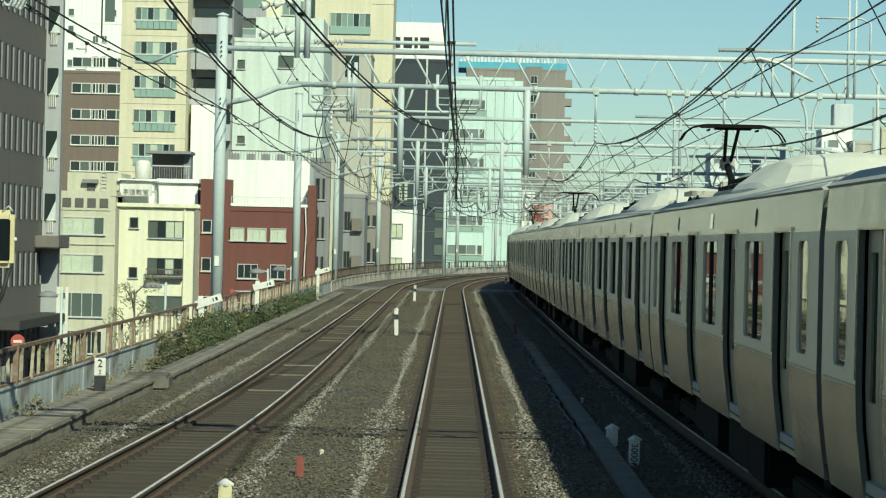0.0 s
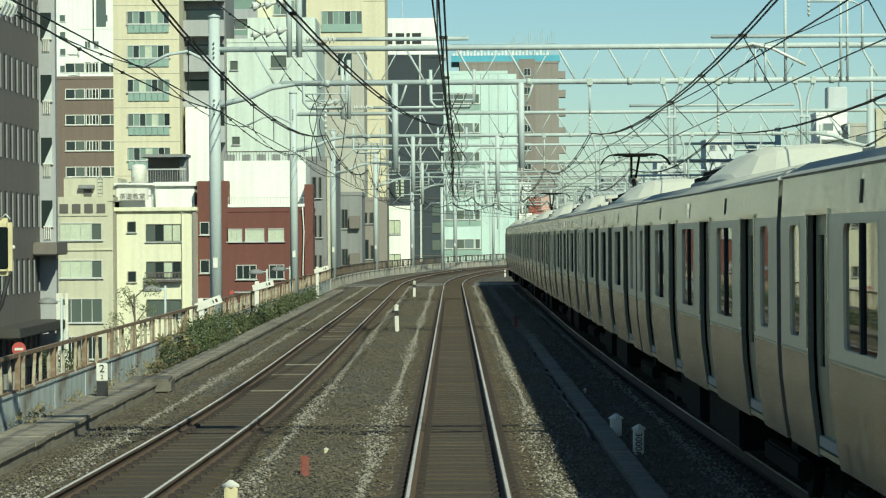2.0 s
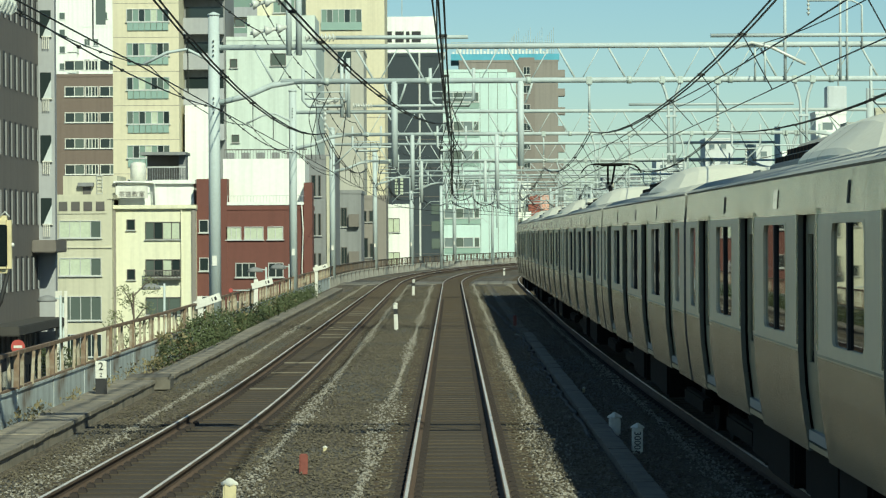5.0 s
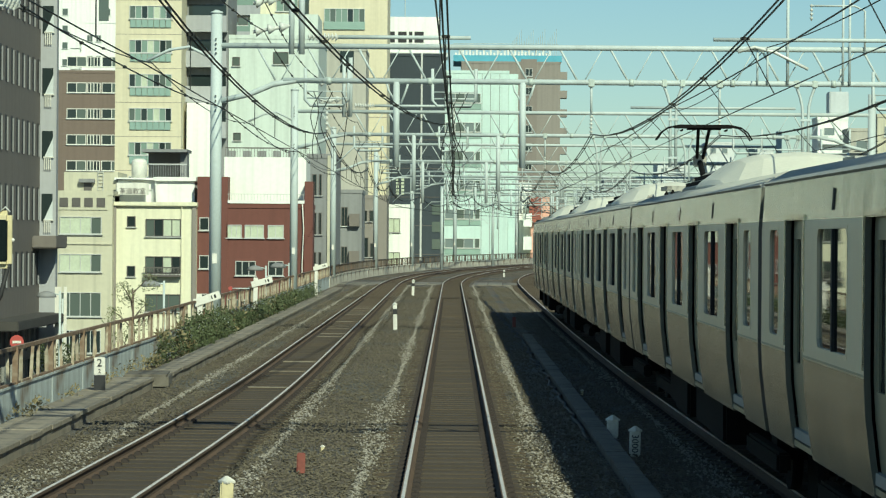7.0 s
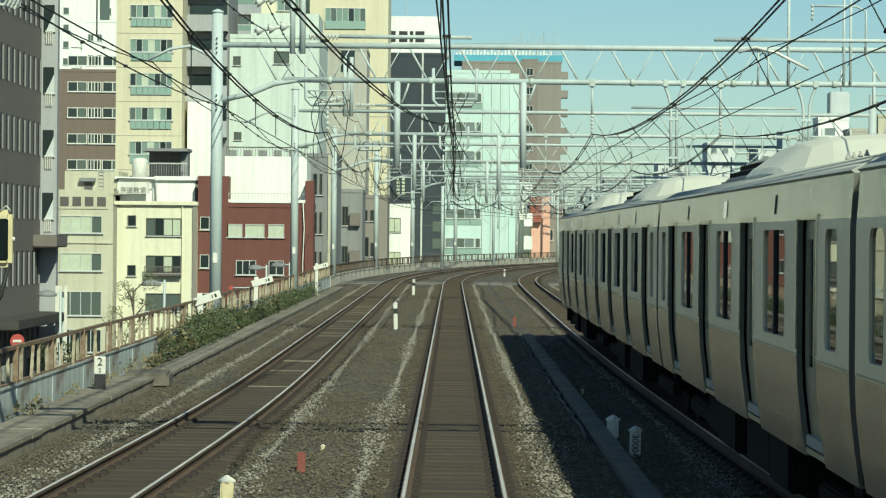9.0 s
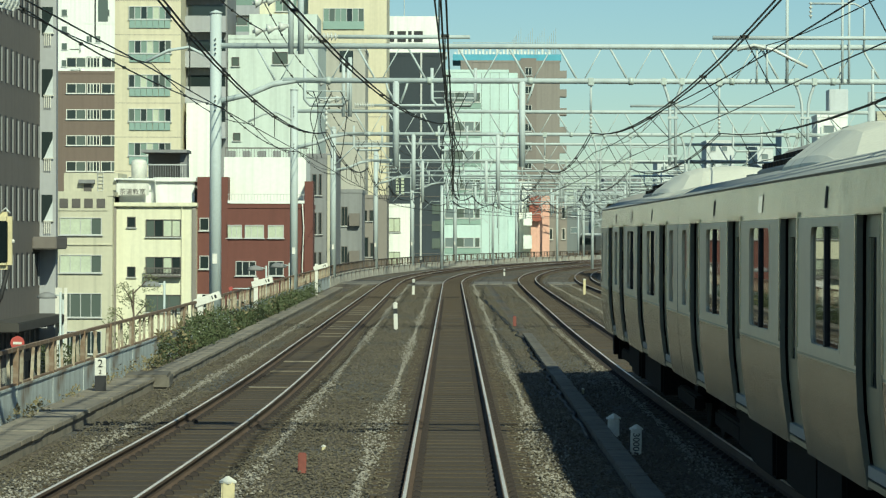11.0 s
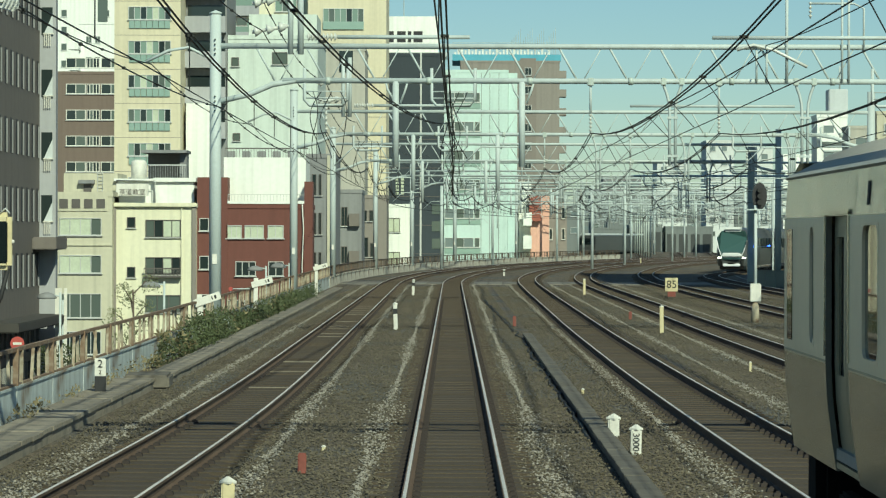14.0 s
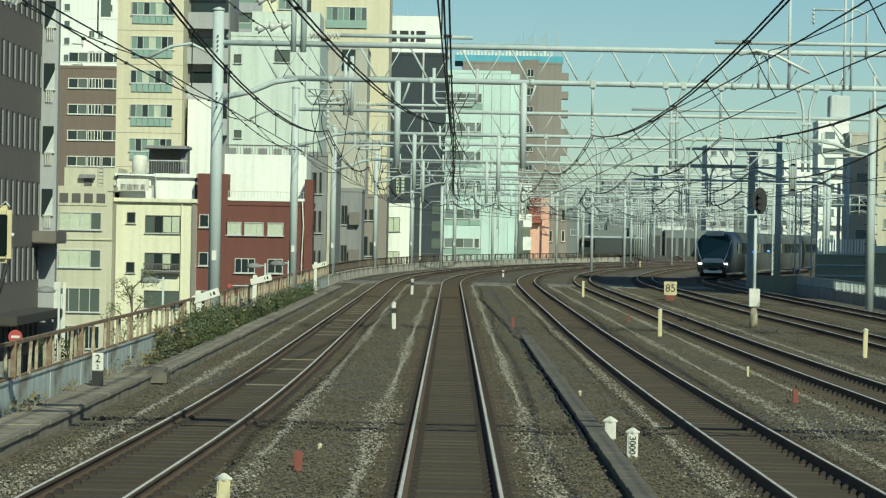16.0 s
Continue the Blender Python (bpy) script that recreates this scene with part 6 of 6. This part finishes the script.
def commuter_car(cab, panto):
    t = thing("train_carriage", None, "stainless steel commuter carriage with four doors a side", "train carriage", "carriages of the commuter train")
    half = 9.84
    doors = list(DOORS)
    if cab:
        doors = [-7.26, -2.42, 2.42, 5.9]
    bm = bmesh.new()
    glass = []
    for side in (-1, 1):
        y = -half
        for i, d in enumerate(doors + [None]):
            e = (d - 0.65) if d is not None else half - (0.5 if cab else 0)
            wins = []
            if i == 0:
                wins = [(-9.15, -8.45)]
            elif d is None:
                wins = [(8.45, 9.15)] if not cab else [(7.3, 7.55)]
            else:
                w = 1.75 if e - y > 2.6 else 0.75
                c = (y + e) / 2
                wins = [(c - w / 2, c + w / 2)]
            opening_wall(bm, side, y, e, wins)
            for a, b in wins:
                glass.append((side, a, b, 1.97, 2.97))
            if d is not None:
                wall_panel(bm, side, d - 0.65, d + 0.65, 3.05, 3.4)
                y = d + 0.65
    # end walls
    for ye in ((-half, -half + 0.06), (half - 0.06, half)):
        if cab and ye[0] > 0:
            continue
        part("end_wall", boxes((-1.4, -0.45, ye[0], ye[1], 1.1, 3.4), (0.45, 1.4, ye[0], ye[1], 1.1, 3.4), (-0.45, 0.45, ye[0], ye[1], 3.0, 3.4)), M["rubber"], t)
        for sx in (-1, 1):
            hood = (ye[0] - 0.2, ye[0]) if ye[0] < 0 else (ye[1], ye[1] + 0.2)
            hb = bmesh.new()
            wall_panel(hb, sx, hood[0], hood[1], 1.1, 3.08, 0.004)
            part("end_hood", hb, M["rubber"], t)
    bmesh.ops.remove_doubles(bm, verts=bm.verts[:], dist=0.0005)
    body = part("body", bm, M["stainless"], t)
    body.data.materials.append(M["window_band"])
    body.data.materials.append(M["jamb"])
    for f in body.data.polygons:
        if 1.84 < f.center.z < 3.045 and abs(f.normal.x) > 0.5:
            f.material_index = 1
        if abs(f.normal.y) > 0.7:
            f.material_index = 2
    for side, a, b, z0, z1 in glass:
        x = side * 1.455
        w = part("window", boxes((min(x, x - side * 0.01), max(x, x - side * 0.01), a, b, z0, z1)), M["train_glass"], t)
        xo, xi = side * 1.4785, side * 1.44
        lo, hi = min(xo, xi), max(xo, xi)
        part("window_frame", round_frame(xi, xo, a - 0.022, b + 0.022, z0 - 0.022, z1 + 0.022, 0.024, 0.11), M["window_band"], w)
        if b - a > 1.5:
            part("window_bar", boxes((lo, hi, (a + b) / 2 - 0.04, (a + b) / 2 + 0.04, z0, z1)), M["rubber"], w)
    for side in (-1, 1):
        for d in doors:
            x = side * 1.38
            for a, b in ((d - 0.65, d - 0.008), (d + 0.008, d + 0.65)):
                bm = bmesh.new()
                opening_wall(bm, side, a, b, [((a + b) / 2 - 0.2, (a + b) / 2 + 0.2)], 1.04, 3.05, 0.075, (1.75, 2.88))
                bmesh.ops.remove_doubles(bm, verts=bm.verts[:], dist=0.0005)
                door = part("door", bm, M["stainless_door"], t)
                part("door_glass", boxes((min(x, x + 0.008), max(x, x + 0.008), (a + b) / 2 - 0.205, (a + b) / 2 + 0.205, 1.75, 2.88)), M["train_glass"], door)
            x0, x1 = side * 1.28, side * 1.38
            jx0, jx1 = sorted((side * 1.47, side * 1.486))
            part("door_frame", boxes((jx0, jx1, d - 0.7, d - 0.652, 1.9, 3.08), (jx0, jx1, d + 0.652, d + 0.69, 1.9, 3.08), (jx0, jx1, d - 0.7, d + 0.69, 3.06, 3.1)), M["stainless"], t)
            part("door_step", boxes((min(x0, x1), max(x0, x1), d - 0.65, d + 0.65, 0.98, 1.03)), M["stainless_door"], t)
        part("belt_moulding", boxes(*[(min(side * 1.47, side * 1.4785), max(side * 1.47, side * 1.4785), a + 0.66, b - 0.66, 1.85, 1.868) for a, b in zip([-10.4] + doors, doors + [10.4 if not cab else 9.9])]), M["stainless_door"], t)
        for y in (-4.84, 4.84 if not cab else 4.3):
            bm = bmesh.new()
            wall_panel(bm, side, y - 0.05, y + 0.05, 3.12, 3.3, -0.008)
            part("side_lamp", bm, M["rubber"], t)
        bm = bmesh.new()
        wall_panel(bm, side, -0.2, 0.14, 3.12, 3.3, -0.008)
        part("destination_panel", bm, M["black_glass"], t)
    # roof
    prof = [(-1.445, 3.4), (-1.47, 3.42), (-1.4, 3.46), (-1.2, 3.56), (-0.7, 3.64), (0, 3.67), (0.7, 3.64), (1.2, 3.56), (1.4, 3.46), (1.47, 3.42), (1.445, 3.4)]
    bm = bmesh.new()
    end = half - (0.45 if cab else 0)
    rings = [[bm.verts.new((x, y, z)) for x, z in prof] for y in (-half, end)]
    for j in range(len(prof) - 1):
        bm.faces.new((rings[0][j], rings[0][j + 1], rings[1][j + 1], rings[1][j])).smooth = 1 < j < 8
    bm.faces.new(rings[0][::-1]), bm.faces.new(rings[1])
    part("roof", bm, M["train_roof"], t)
    # interior
    part("floor", boxes((-1.38, 1.38, -half + 0.05, end, 1.05, 1.14)), M["interior"], t)
    part("ceiling", boxes((-1.38, 1.38, -half + 0.07, end, 3.36, 3.39)), M["interior"], t)
    for a, b in zip(doors, doors[1:]):
        for side in (-1, 1):
            x0, x1 = sorted((side * 0.95, side * 1.38))
            back = sorted((side * 1.28, side * 1.38))
            seat = bmesh.new()
            prof = [(x0, 1.4), (x1, 1.4), (x1, 2.0), (back[0], 2.0), (back[0], 1.6), (x0, 1.6)] if side > 0 else [(x0, 1.4), (x1, 1.4), (x1, 1.6), (back[1], 1.6), (back[1], 2.0), (x0, 2.0)]
            q, w = [[seat.verts.new((x, y, z)) for x, z in prof] for y in (a + 0.8, b - 0.8)]
            for j in range(6):
                seat.faces.new((q[j], q[(j + 1) % 6], w[(j + 1) % 6], w[j]))
            seat.faces.new(q), seat.faces.new(w[::-1])
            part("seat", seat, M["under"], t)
    # roof unit with sloping ends
    bm = bmesh.new()
    a = 0.2 if not cab else -1.4
    sec = [(-1.24, 3.45), (-1.22, 3.58), (-1.16, 3.65), (-0.82, 3.9), (-0.6, 3.98), (0, 4.03), (0.6, 3.98), (0.82, 3.9), (1.16, 3.65), (1.22, 3.58), (1.24, 3.45)]
    rings = [[bm.verts.new((x * k, a + y, 3.45 + (z - 3.45) * h)) for x, z in sec] for y, k, h in ((-4.05, 0.9, 0.2), (-3.95, 0.93, 0.36), (-2.7, 0.99, 0.86), (-2.2, 1, 0.96), (-1.6, 1, 1.0), (-0.04, 1, 1.0), (0.0, 0.985, 0.96))]
    for q, w in zip(rings, rings[1:]):
        for j in range(len(sec) - 1):
            bm.faces.new((q[j], q[j + 1], w[j + 1], w[j])).smooth = False
    bm.faces.new(rings[0][::-1]), bm.faces.new(rings[-1])
    ac = part("air_conditioner", bm, M["ac"], t)
    for y in (-1.5, -0.75):
        bm = bmesh.new()
        q, w = [[bm.verts.new((x * 1.004, a + yy, 3.45 + (z - 3.45) * 1.008)) for x, z in sec] for yy in (y, y + 0.03)]
        for j in range(len(sec) - 1):
            bm.faces.new((q[j], q[j + 1], w[j + 1], w[j]))
        part("panel_seam", bm, M["roof_unit_grey"], ac)
    bm = bmesh.new()
    for pts in ([(-1.2, 3.45), (-1.17, 3.6), (-0.83, 3.84), (-0.6, 3.91), (0.6, 3.91), (0.83, 3.84), (1.17, 3.6), (1.2, 3.45)],):
        q, w = [[bm.verts.new((x, y, z)) for x, z in pts] for y in (a + 0.01, a + 2.7)]
        for j in range(len(pts) - 1):
            bm.faces.new((q[j], q[j + 1], w[j + 1], w[j]))
        bm.faces.new(q[::-1]), bm.faces.new(w)
    grille = part("grille", bm, M["roof_unit_grey"], ac, "grey louvred grille block")
    for k in range(9):
        for sx in (-1, 1):
            for row in (0, 1):
                zc = 3.65 + row * 0.09
                xc = sx * (1.17 - (zc - 3.6) * 1.4)
                part("louvre", boxes((xc - 0.035, xc + 0.035, a + 0.12 + k * 0.28, a + 0.32 + k * 0.28, zc - 0.025, zc + 0.03)), M["under"], grille)
    for y in (-7.6, 6.6):
        part("roof_vent", boxes((-0.3, 0.3, y - 0.5, y + 0.5, 3.6, 3.78), bevel=0.05), M["train_roof"], t)
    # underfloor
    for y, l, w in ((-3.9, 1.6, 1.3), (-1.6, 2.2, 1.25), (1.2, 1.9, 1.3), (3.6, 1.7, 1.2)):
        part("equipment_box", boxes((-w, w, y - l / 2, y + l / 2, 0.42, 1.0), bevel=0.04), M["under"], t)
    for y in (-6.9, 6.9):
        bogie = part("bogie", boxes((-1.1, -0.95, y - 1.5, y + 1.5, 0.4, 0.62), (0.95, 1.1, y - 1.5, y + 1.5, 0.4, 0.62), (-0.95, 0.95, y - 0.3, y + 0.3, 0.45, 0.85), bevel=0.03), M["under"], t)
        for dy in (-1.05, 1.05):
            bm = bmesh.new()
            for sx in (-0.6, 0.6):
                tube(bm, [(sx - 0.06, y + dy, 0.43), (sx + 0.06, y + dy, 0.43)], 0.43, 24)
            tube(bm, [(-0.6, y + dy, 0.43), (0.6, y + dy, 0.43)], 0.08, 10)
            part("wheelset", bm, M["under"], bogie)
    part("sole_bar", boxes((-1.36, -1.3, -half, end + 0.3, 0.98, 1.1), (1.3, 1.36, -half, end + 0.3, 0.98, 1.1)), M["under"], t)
    part("gangway", boxes((-0.55, 0.55, -half - 0.24, -half + 0.02, 1.1, 3.2), bevel=0.05), M["rubber"], t)
    if cab:
        # rounded cab end
        bm = bmesh.new()
        zs = (0.95, 1.2, 1.7, 2.1, 2.9, 3.35, 3.56)
        back = (0.0, 0.02, 0.04, 0.02, -0.12, -0.32, -0.62)
        rings = []
        for z, off in zip(zs, back):
            ring = []
            hw = side_at(min(max(z, 0.95), 3.4)) * (1 if z < 3.4 else 0.93)
            for j in range(13):
                u = -1 + 2 * j / 12
                ring.append(bm.verts.new((hw * math.copysign(abs(u) ** 0.72, u), 9.3 + (0.75 + off) * (1 - abs(u) ** 3.2), z)))
            rings.append(ring)
        for q, w in zip(rings, rings[1:]):
            for j in range(12):
                bm.faces.new((q[j], q[j + 1], w[j + 1], w[j])).smooth = True
        bm.faces.new(rings[-1])
        part("cab_front", bm, M["stainless"], t)
        part("windscreen", boxes((-1.2, 1.2, 9.85, 10.04, 2.1, 3.0), bevel=0.1), M["black_glass"], t)
        for sx in (-1, 1):
            part("cab_window", boxes((min(sx * 1.45, sx * 1.482), max(sx * 1.45, sx * 1.482), 8.75, 9.1, 1.95, 2.95)), M["black_glass"], t)
        bm = bmesh.new()
        hump = [(-1.3, 3.42), (-1.15, 3.62), (-0.8, 3.74), (0.8, 3.74), (1.15, 3.62), (1.3, 3.42)]
        rows = [[bm.verts.new((x * k, y, 3.4 + (z - 3.4) * h)) for x, z in hump] for y, k, h in ((7.0, 1, 0.7), (7.6, 1, 1.0), (9.0, 0.99, 1.0), (9.5, 0.96, 0.75), (9.75, 0.92, 0.3))]
        for q, w in zip(rows, rows[1:]):
            for j in range(len(hump) - 1):
                bm.faces.new((q[j], q[j + 1], w[j + 1], w[j])).smooth = True
        part("roof_hump", bm, M["roof_unit_grey"], t)
        part("aerial", boxes((-0.12, 0.12, 6.2, 6.5, 3.6, 4.05), bevel=0.03), M["train_roof"], t)
        part("skirt", boxes((-1.2, 1.2, 9.1, 9.8, 0.35, 0.95), bevel=0.1), M["under"], t)
    if panto:
        base = part("pantograph", boxes((-0.7, 0.7, -8.3, -8.2, 3.75, 3.82), (-0.7, 0.7, -6.9, -6.8, 3.75, 3.82), (-0.7, -0.62, -8.3, -6.8, 3.75, 3.82), (0.62, 0.7, -8.3, -6.8, 3.75, 3.82)), M["roof_unit_grey"], t, "raised single-arm pantograph")
        bm = bmesh.new()
        for x in (-0.6, 0.6):
            for y in (-8.25, -6.85):
                insulator(bm, (x, y, 3.55), (x, y, 3.76), 2, 0.05)
        part("base_insulator", bm, M["under"], base)
        part("lower_arm", pipe([(0, -8.2, 3.85), (0, -6.9, 4.3)], 0.055, 8), M["under"], base)
        bm = pipe([(-0.05, -6.9, 4.3), (-0.1, -7.7, 4.86)], 0.03, 6)
        tube(bm, [(0.05, -6.9, 4.3), (0.1, -7.7, 4.86)], 0.03, 6)
        part("upper_arm", bm, M["under"], base)
        bm = bmesh.new()
        for y in (-7.88, -7.52):
            tube(bm, [(-0.86, y, 4.66), (-0.78, y, 4.79), (-0.66, y, 4.88), (-0.48, y, 4.92), (0.48, y, 4.92), (0.66, y, 4.88), (0.78, y, 4.79), (0.86, y, 4.66)], 0.016, 6)
        tube(bm, [(-0.4, -7.88, 4.84), (-0.4, -7.52, 4.84)], 0.02, 5)
        tube(bm, [(0.4, -7.88, 4.84), (0.4, -7.52, 4.84)], 0.02, 5)
        for y in (-7.93, -7.57):
            for z0, z1, w in ((4.88, 4.92, 0.52), (4.92, 4.935, 0.45)):
                box(bm, -w, w, y, y + 0.1, z0, z1)
        box(bm, -0.3, 0.3, -7.83, -7.57, 4.85, 4.88)
        part("collector_head", bm, M["under"], base)
        part("knee", boxes((-0.12, 0.12, -7.0, -6.8, 4.2, 4.42), bevel=0.03), M["roof_unit_grey"], base)
        part("spring_box", boxes((-0.22, 0.22, -8.25, -7.7, 3.82, 3.98), bevel=0.03), M["roof_unit_grey"], base)
        part("roof_box", boxes((-0.5, 0.5, -6.1, -5.4, 3.6, 3.76), bevel=0.04), M["train_roof"], t)
        bm = bmesh.new()
        for i in range(4):
            insulator(bm, (-0.8, -6.2 + i * 0.4, 3.56), (-0.8, -6.2 + i * 0.4, 3.7), 2, 0.03)
        part("roof_insulator", bm, M["roof_unit_grey"], t)
    return t


plain_car = commuter_car(False, False)
panto_car = commuter_car(False, True)
cars = [(commuter_car(True, False), 9.95)]
for i in range(1, 13):
    src = panto_car if i % 3 == 2 else plain_car
    used = any(c is src for c, _ in cars)
    cars.append((copy_thing(src, Matrix()) if used else src, 9.7 + 20.0 * i))


# ---- limited express ----
def express():
    t = thing("express_train", None, "graphite limited express with white pillars round a dark wraparound windscreen", "train")
    bm = bmesh.new()
    stations = ((0.0, 0.55, 0.45), (0.25, 0.8, 0.62), (0.9, 0.94, 0.82), (2.2, 0.99, 0.95), (4.0, 1.0, 1.0), (20, 1.0, 1.0))
    sec = [(-1.3, 0.45), (-1.42, 1.0), (-1.46, 1.9), (-1.36, 2.9), (-1.1, 3.45), (-0.6, 3.65), (0.6, 3.65), (1.1, 3.45), (1.36, 2.9), (1.46, 1.9), (1.42, 1.0), (1.3, 0.45)]
    rings = []
    for y, k, h in stations:
        rings.append([bm.verts.new((x * k, y + max(0, z - 1.4) * 0.45 * (1 - min(1, y / 4)), 0.45 + (z - 0.45) * (h if z > 1.5 else max(h, 0.85)))) for x, z in sec])
    for q, w in zip(rings, rings[1:]):
        for j in range(len(sec) - 1):
            bm.faces.new((q[j], q[j + 1], w[j + 1], w[j])).smooth = True
    bm.faces.new(rings[0]), bm.faces.new(rings[-1][::-1])
    part("body", bm, M["dark_train"], t)
    bm = bmesh.new()
    vs = [bm.verts.new(p) for p in ((-0.72, -0.1, 1.0), (0.72, -0.1, 1.0), (0.98, -0.02, 1.6), (1.3, 0.55, 2.75), (1.0, 1.2, 3.35), (-1.0, 1.2, 3.35), (-1.3, 0.55, 2.75), (-0.98, -0.02, 1.6))]
    bm.faces.new(vs)
    bmesh.ops.solidify(bm, geom=bm.faces[:], thickness=-0.15)
    part("windscreen", bm, M["teal_glass"], t, "dark teal wraparound windscreen")
    part("nose_panel", boxes((-0.8, 0.8, -0.2, 0.0, 1.2, 1.55), bevel=0.08), M["silver_nose"], t)
    part("roof_cap", boxes((-0.85, 0.85, 0.8, 2.0, 3.3, 3.7), bevel=0.2), M["silver_nose"], t)
    part("lower_lip", boxes((-0.72, 0.72, -0.22, 0.0, 0.42, 0.66), bevel=0.05), M["white_train"], t)
    for sx in (-1, 1):
        part("headlamp", boxes((min(sx * 0.88, sx * 1.14), max(sx * 0.88, sx * 1.14), -0.2, 0.1, 1.09, 1.19)), M["headlamp"], t)
        bm = pipe([(sx * 0.8, -0.2, 1.22), (sx * 1.05, -0.12, 1.8), (sx * 1.36, 0.35, 2.95)], 0.045, 6)
        part("white_pillar", bm, M["white_train"], t)
    part("coupler_cover", boxes((-0.35, 0.35, -0.2, 0.1, 0.5, 0.75), bevel=0.05), M["under"], t)
    part("snow_plough", boxes((-1.0, 1.0, -0.05, 0.6, 0.15, 0.5), bevel=0.06), M["under"], t)
    for sx in (-1, 1):
        for k in range(6):
            part("side_window", boxes((min(sx * 1.43, sx * 1.47), max(sx * 1.43, sx * 1.47), 5 + k * 2.4, 6.9 + k * 2.4, 1.9, 2.75)), M["black_glass"], t)
    return t


express_front = express()
coach = thing("express_coach", None, "silver grey express coach with large dark windows", "train carriage", "express coaches")
prof = [(-1.3, 0.45), (-1.42, 1.0), (-1.46, 1.9), (-1.36, 2.9), (-1.1, 3.45), (-0.6, 3.65), (0.6, 3.65), (1.1, 3.45), (1.36, 2.9), (1.46, 1.9), (1.42, 1.0), (1.3, 0.45)]
bm = bmesh.new()
rings = [[bm.verts.new((x, y, z)) for x, z in prof] for y in (-9.8, 9.8)]
for j in range(len(prof) - 1):
    bm.faces.new((rings[0][j], rings[0][j + 1], rings[1][j + 1], rings[1][j])).smooth = True
bm.faces.new(rings[0]), bm.faces.new(rings[1][::-1])
part("body", bm, M["silver_train"], coach)
for sx in (-1, 1):
    for k in range(7):
        part("window", boxes((min(sx * 1.4, sx * 1.47), max(sx * 1.4, sx * 1.47), -8 + k * 2.4, -6.2 + k * 2.4, 1.9, 2.75)), M["black_glass"], coach)
coaches = [(coach, 30.2)] + [(copy_thing(coach, Matrix()), 30.2 + 20 * k) for k in (1, 2)]


# ---- movement ----
TAIL = ((0, 222.7), (1, 204.0), (2, 185.6), (3, 167.8), (4, 151.2), (5, 135.9), (6.5, 114.0), (7, 107.1), (7.5, 100.3), (8, 93.6), (8.5, 87.1), (9, 80.8), (10, 68.6),
        (11.3, 53.8), (12, 45.9), (12.5, 40.6), (13, 35.6), (13.5, 30.7), (14, 26.0), (14.5, 21.4), (15, 16.9), (16, 8.0))
NOSE = ((0, 345.0), (14.0, 229.5), (14.5, 225.3), (15.0, 221.2), (15.5, 217.1), (16.0, 213.0))


def at_time(table, t):
    for (t0, a), (t1, b) in zip(table, table[1:]):
        if t0 <= t <= t1:
            return a + (b - a) * (t - t0) / (t1 - t0)
    return table[-1][1]


def car_pose(s, off):
    """A carriage stands on its two bogies, 6.9 m before and behind its middle."""
    a, _ = along(s - 6.9, off(s - 6.9))
    b, _ = along(s + 6.9, off(s + 6.9))
    d = b - a
    return Matrix.Translation((a + b) / 2) @ pose(0, 0, 0, 0, 0, -math.degrees(math.atan2(d.x, d.y)))


def motions():
    times = [i * 0.5 for i in range(33)]
    for car, back in cars:
        walk(car, [(t, car_pose(at_time(TAIL, t) - back, WIRES[2])) for t in times])
    lead = [(t, car_pose(at_time(NOSE, t) + 9, TRACKS[5]) @ pose(0, -9, 0)) for t in times]
    walk(express_front, lead)
    for ob, back in coaches:
        walk(ob, [(t, car_pose(at_time(NOSE, t) + back, TRACKS[5])) for t in times])


motions()
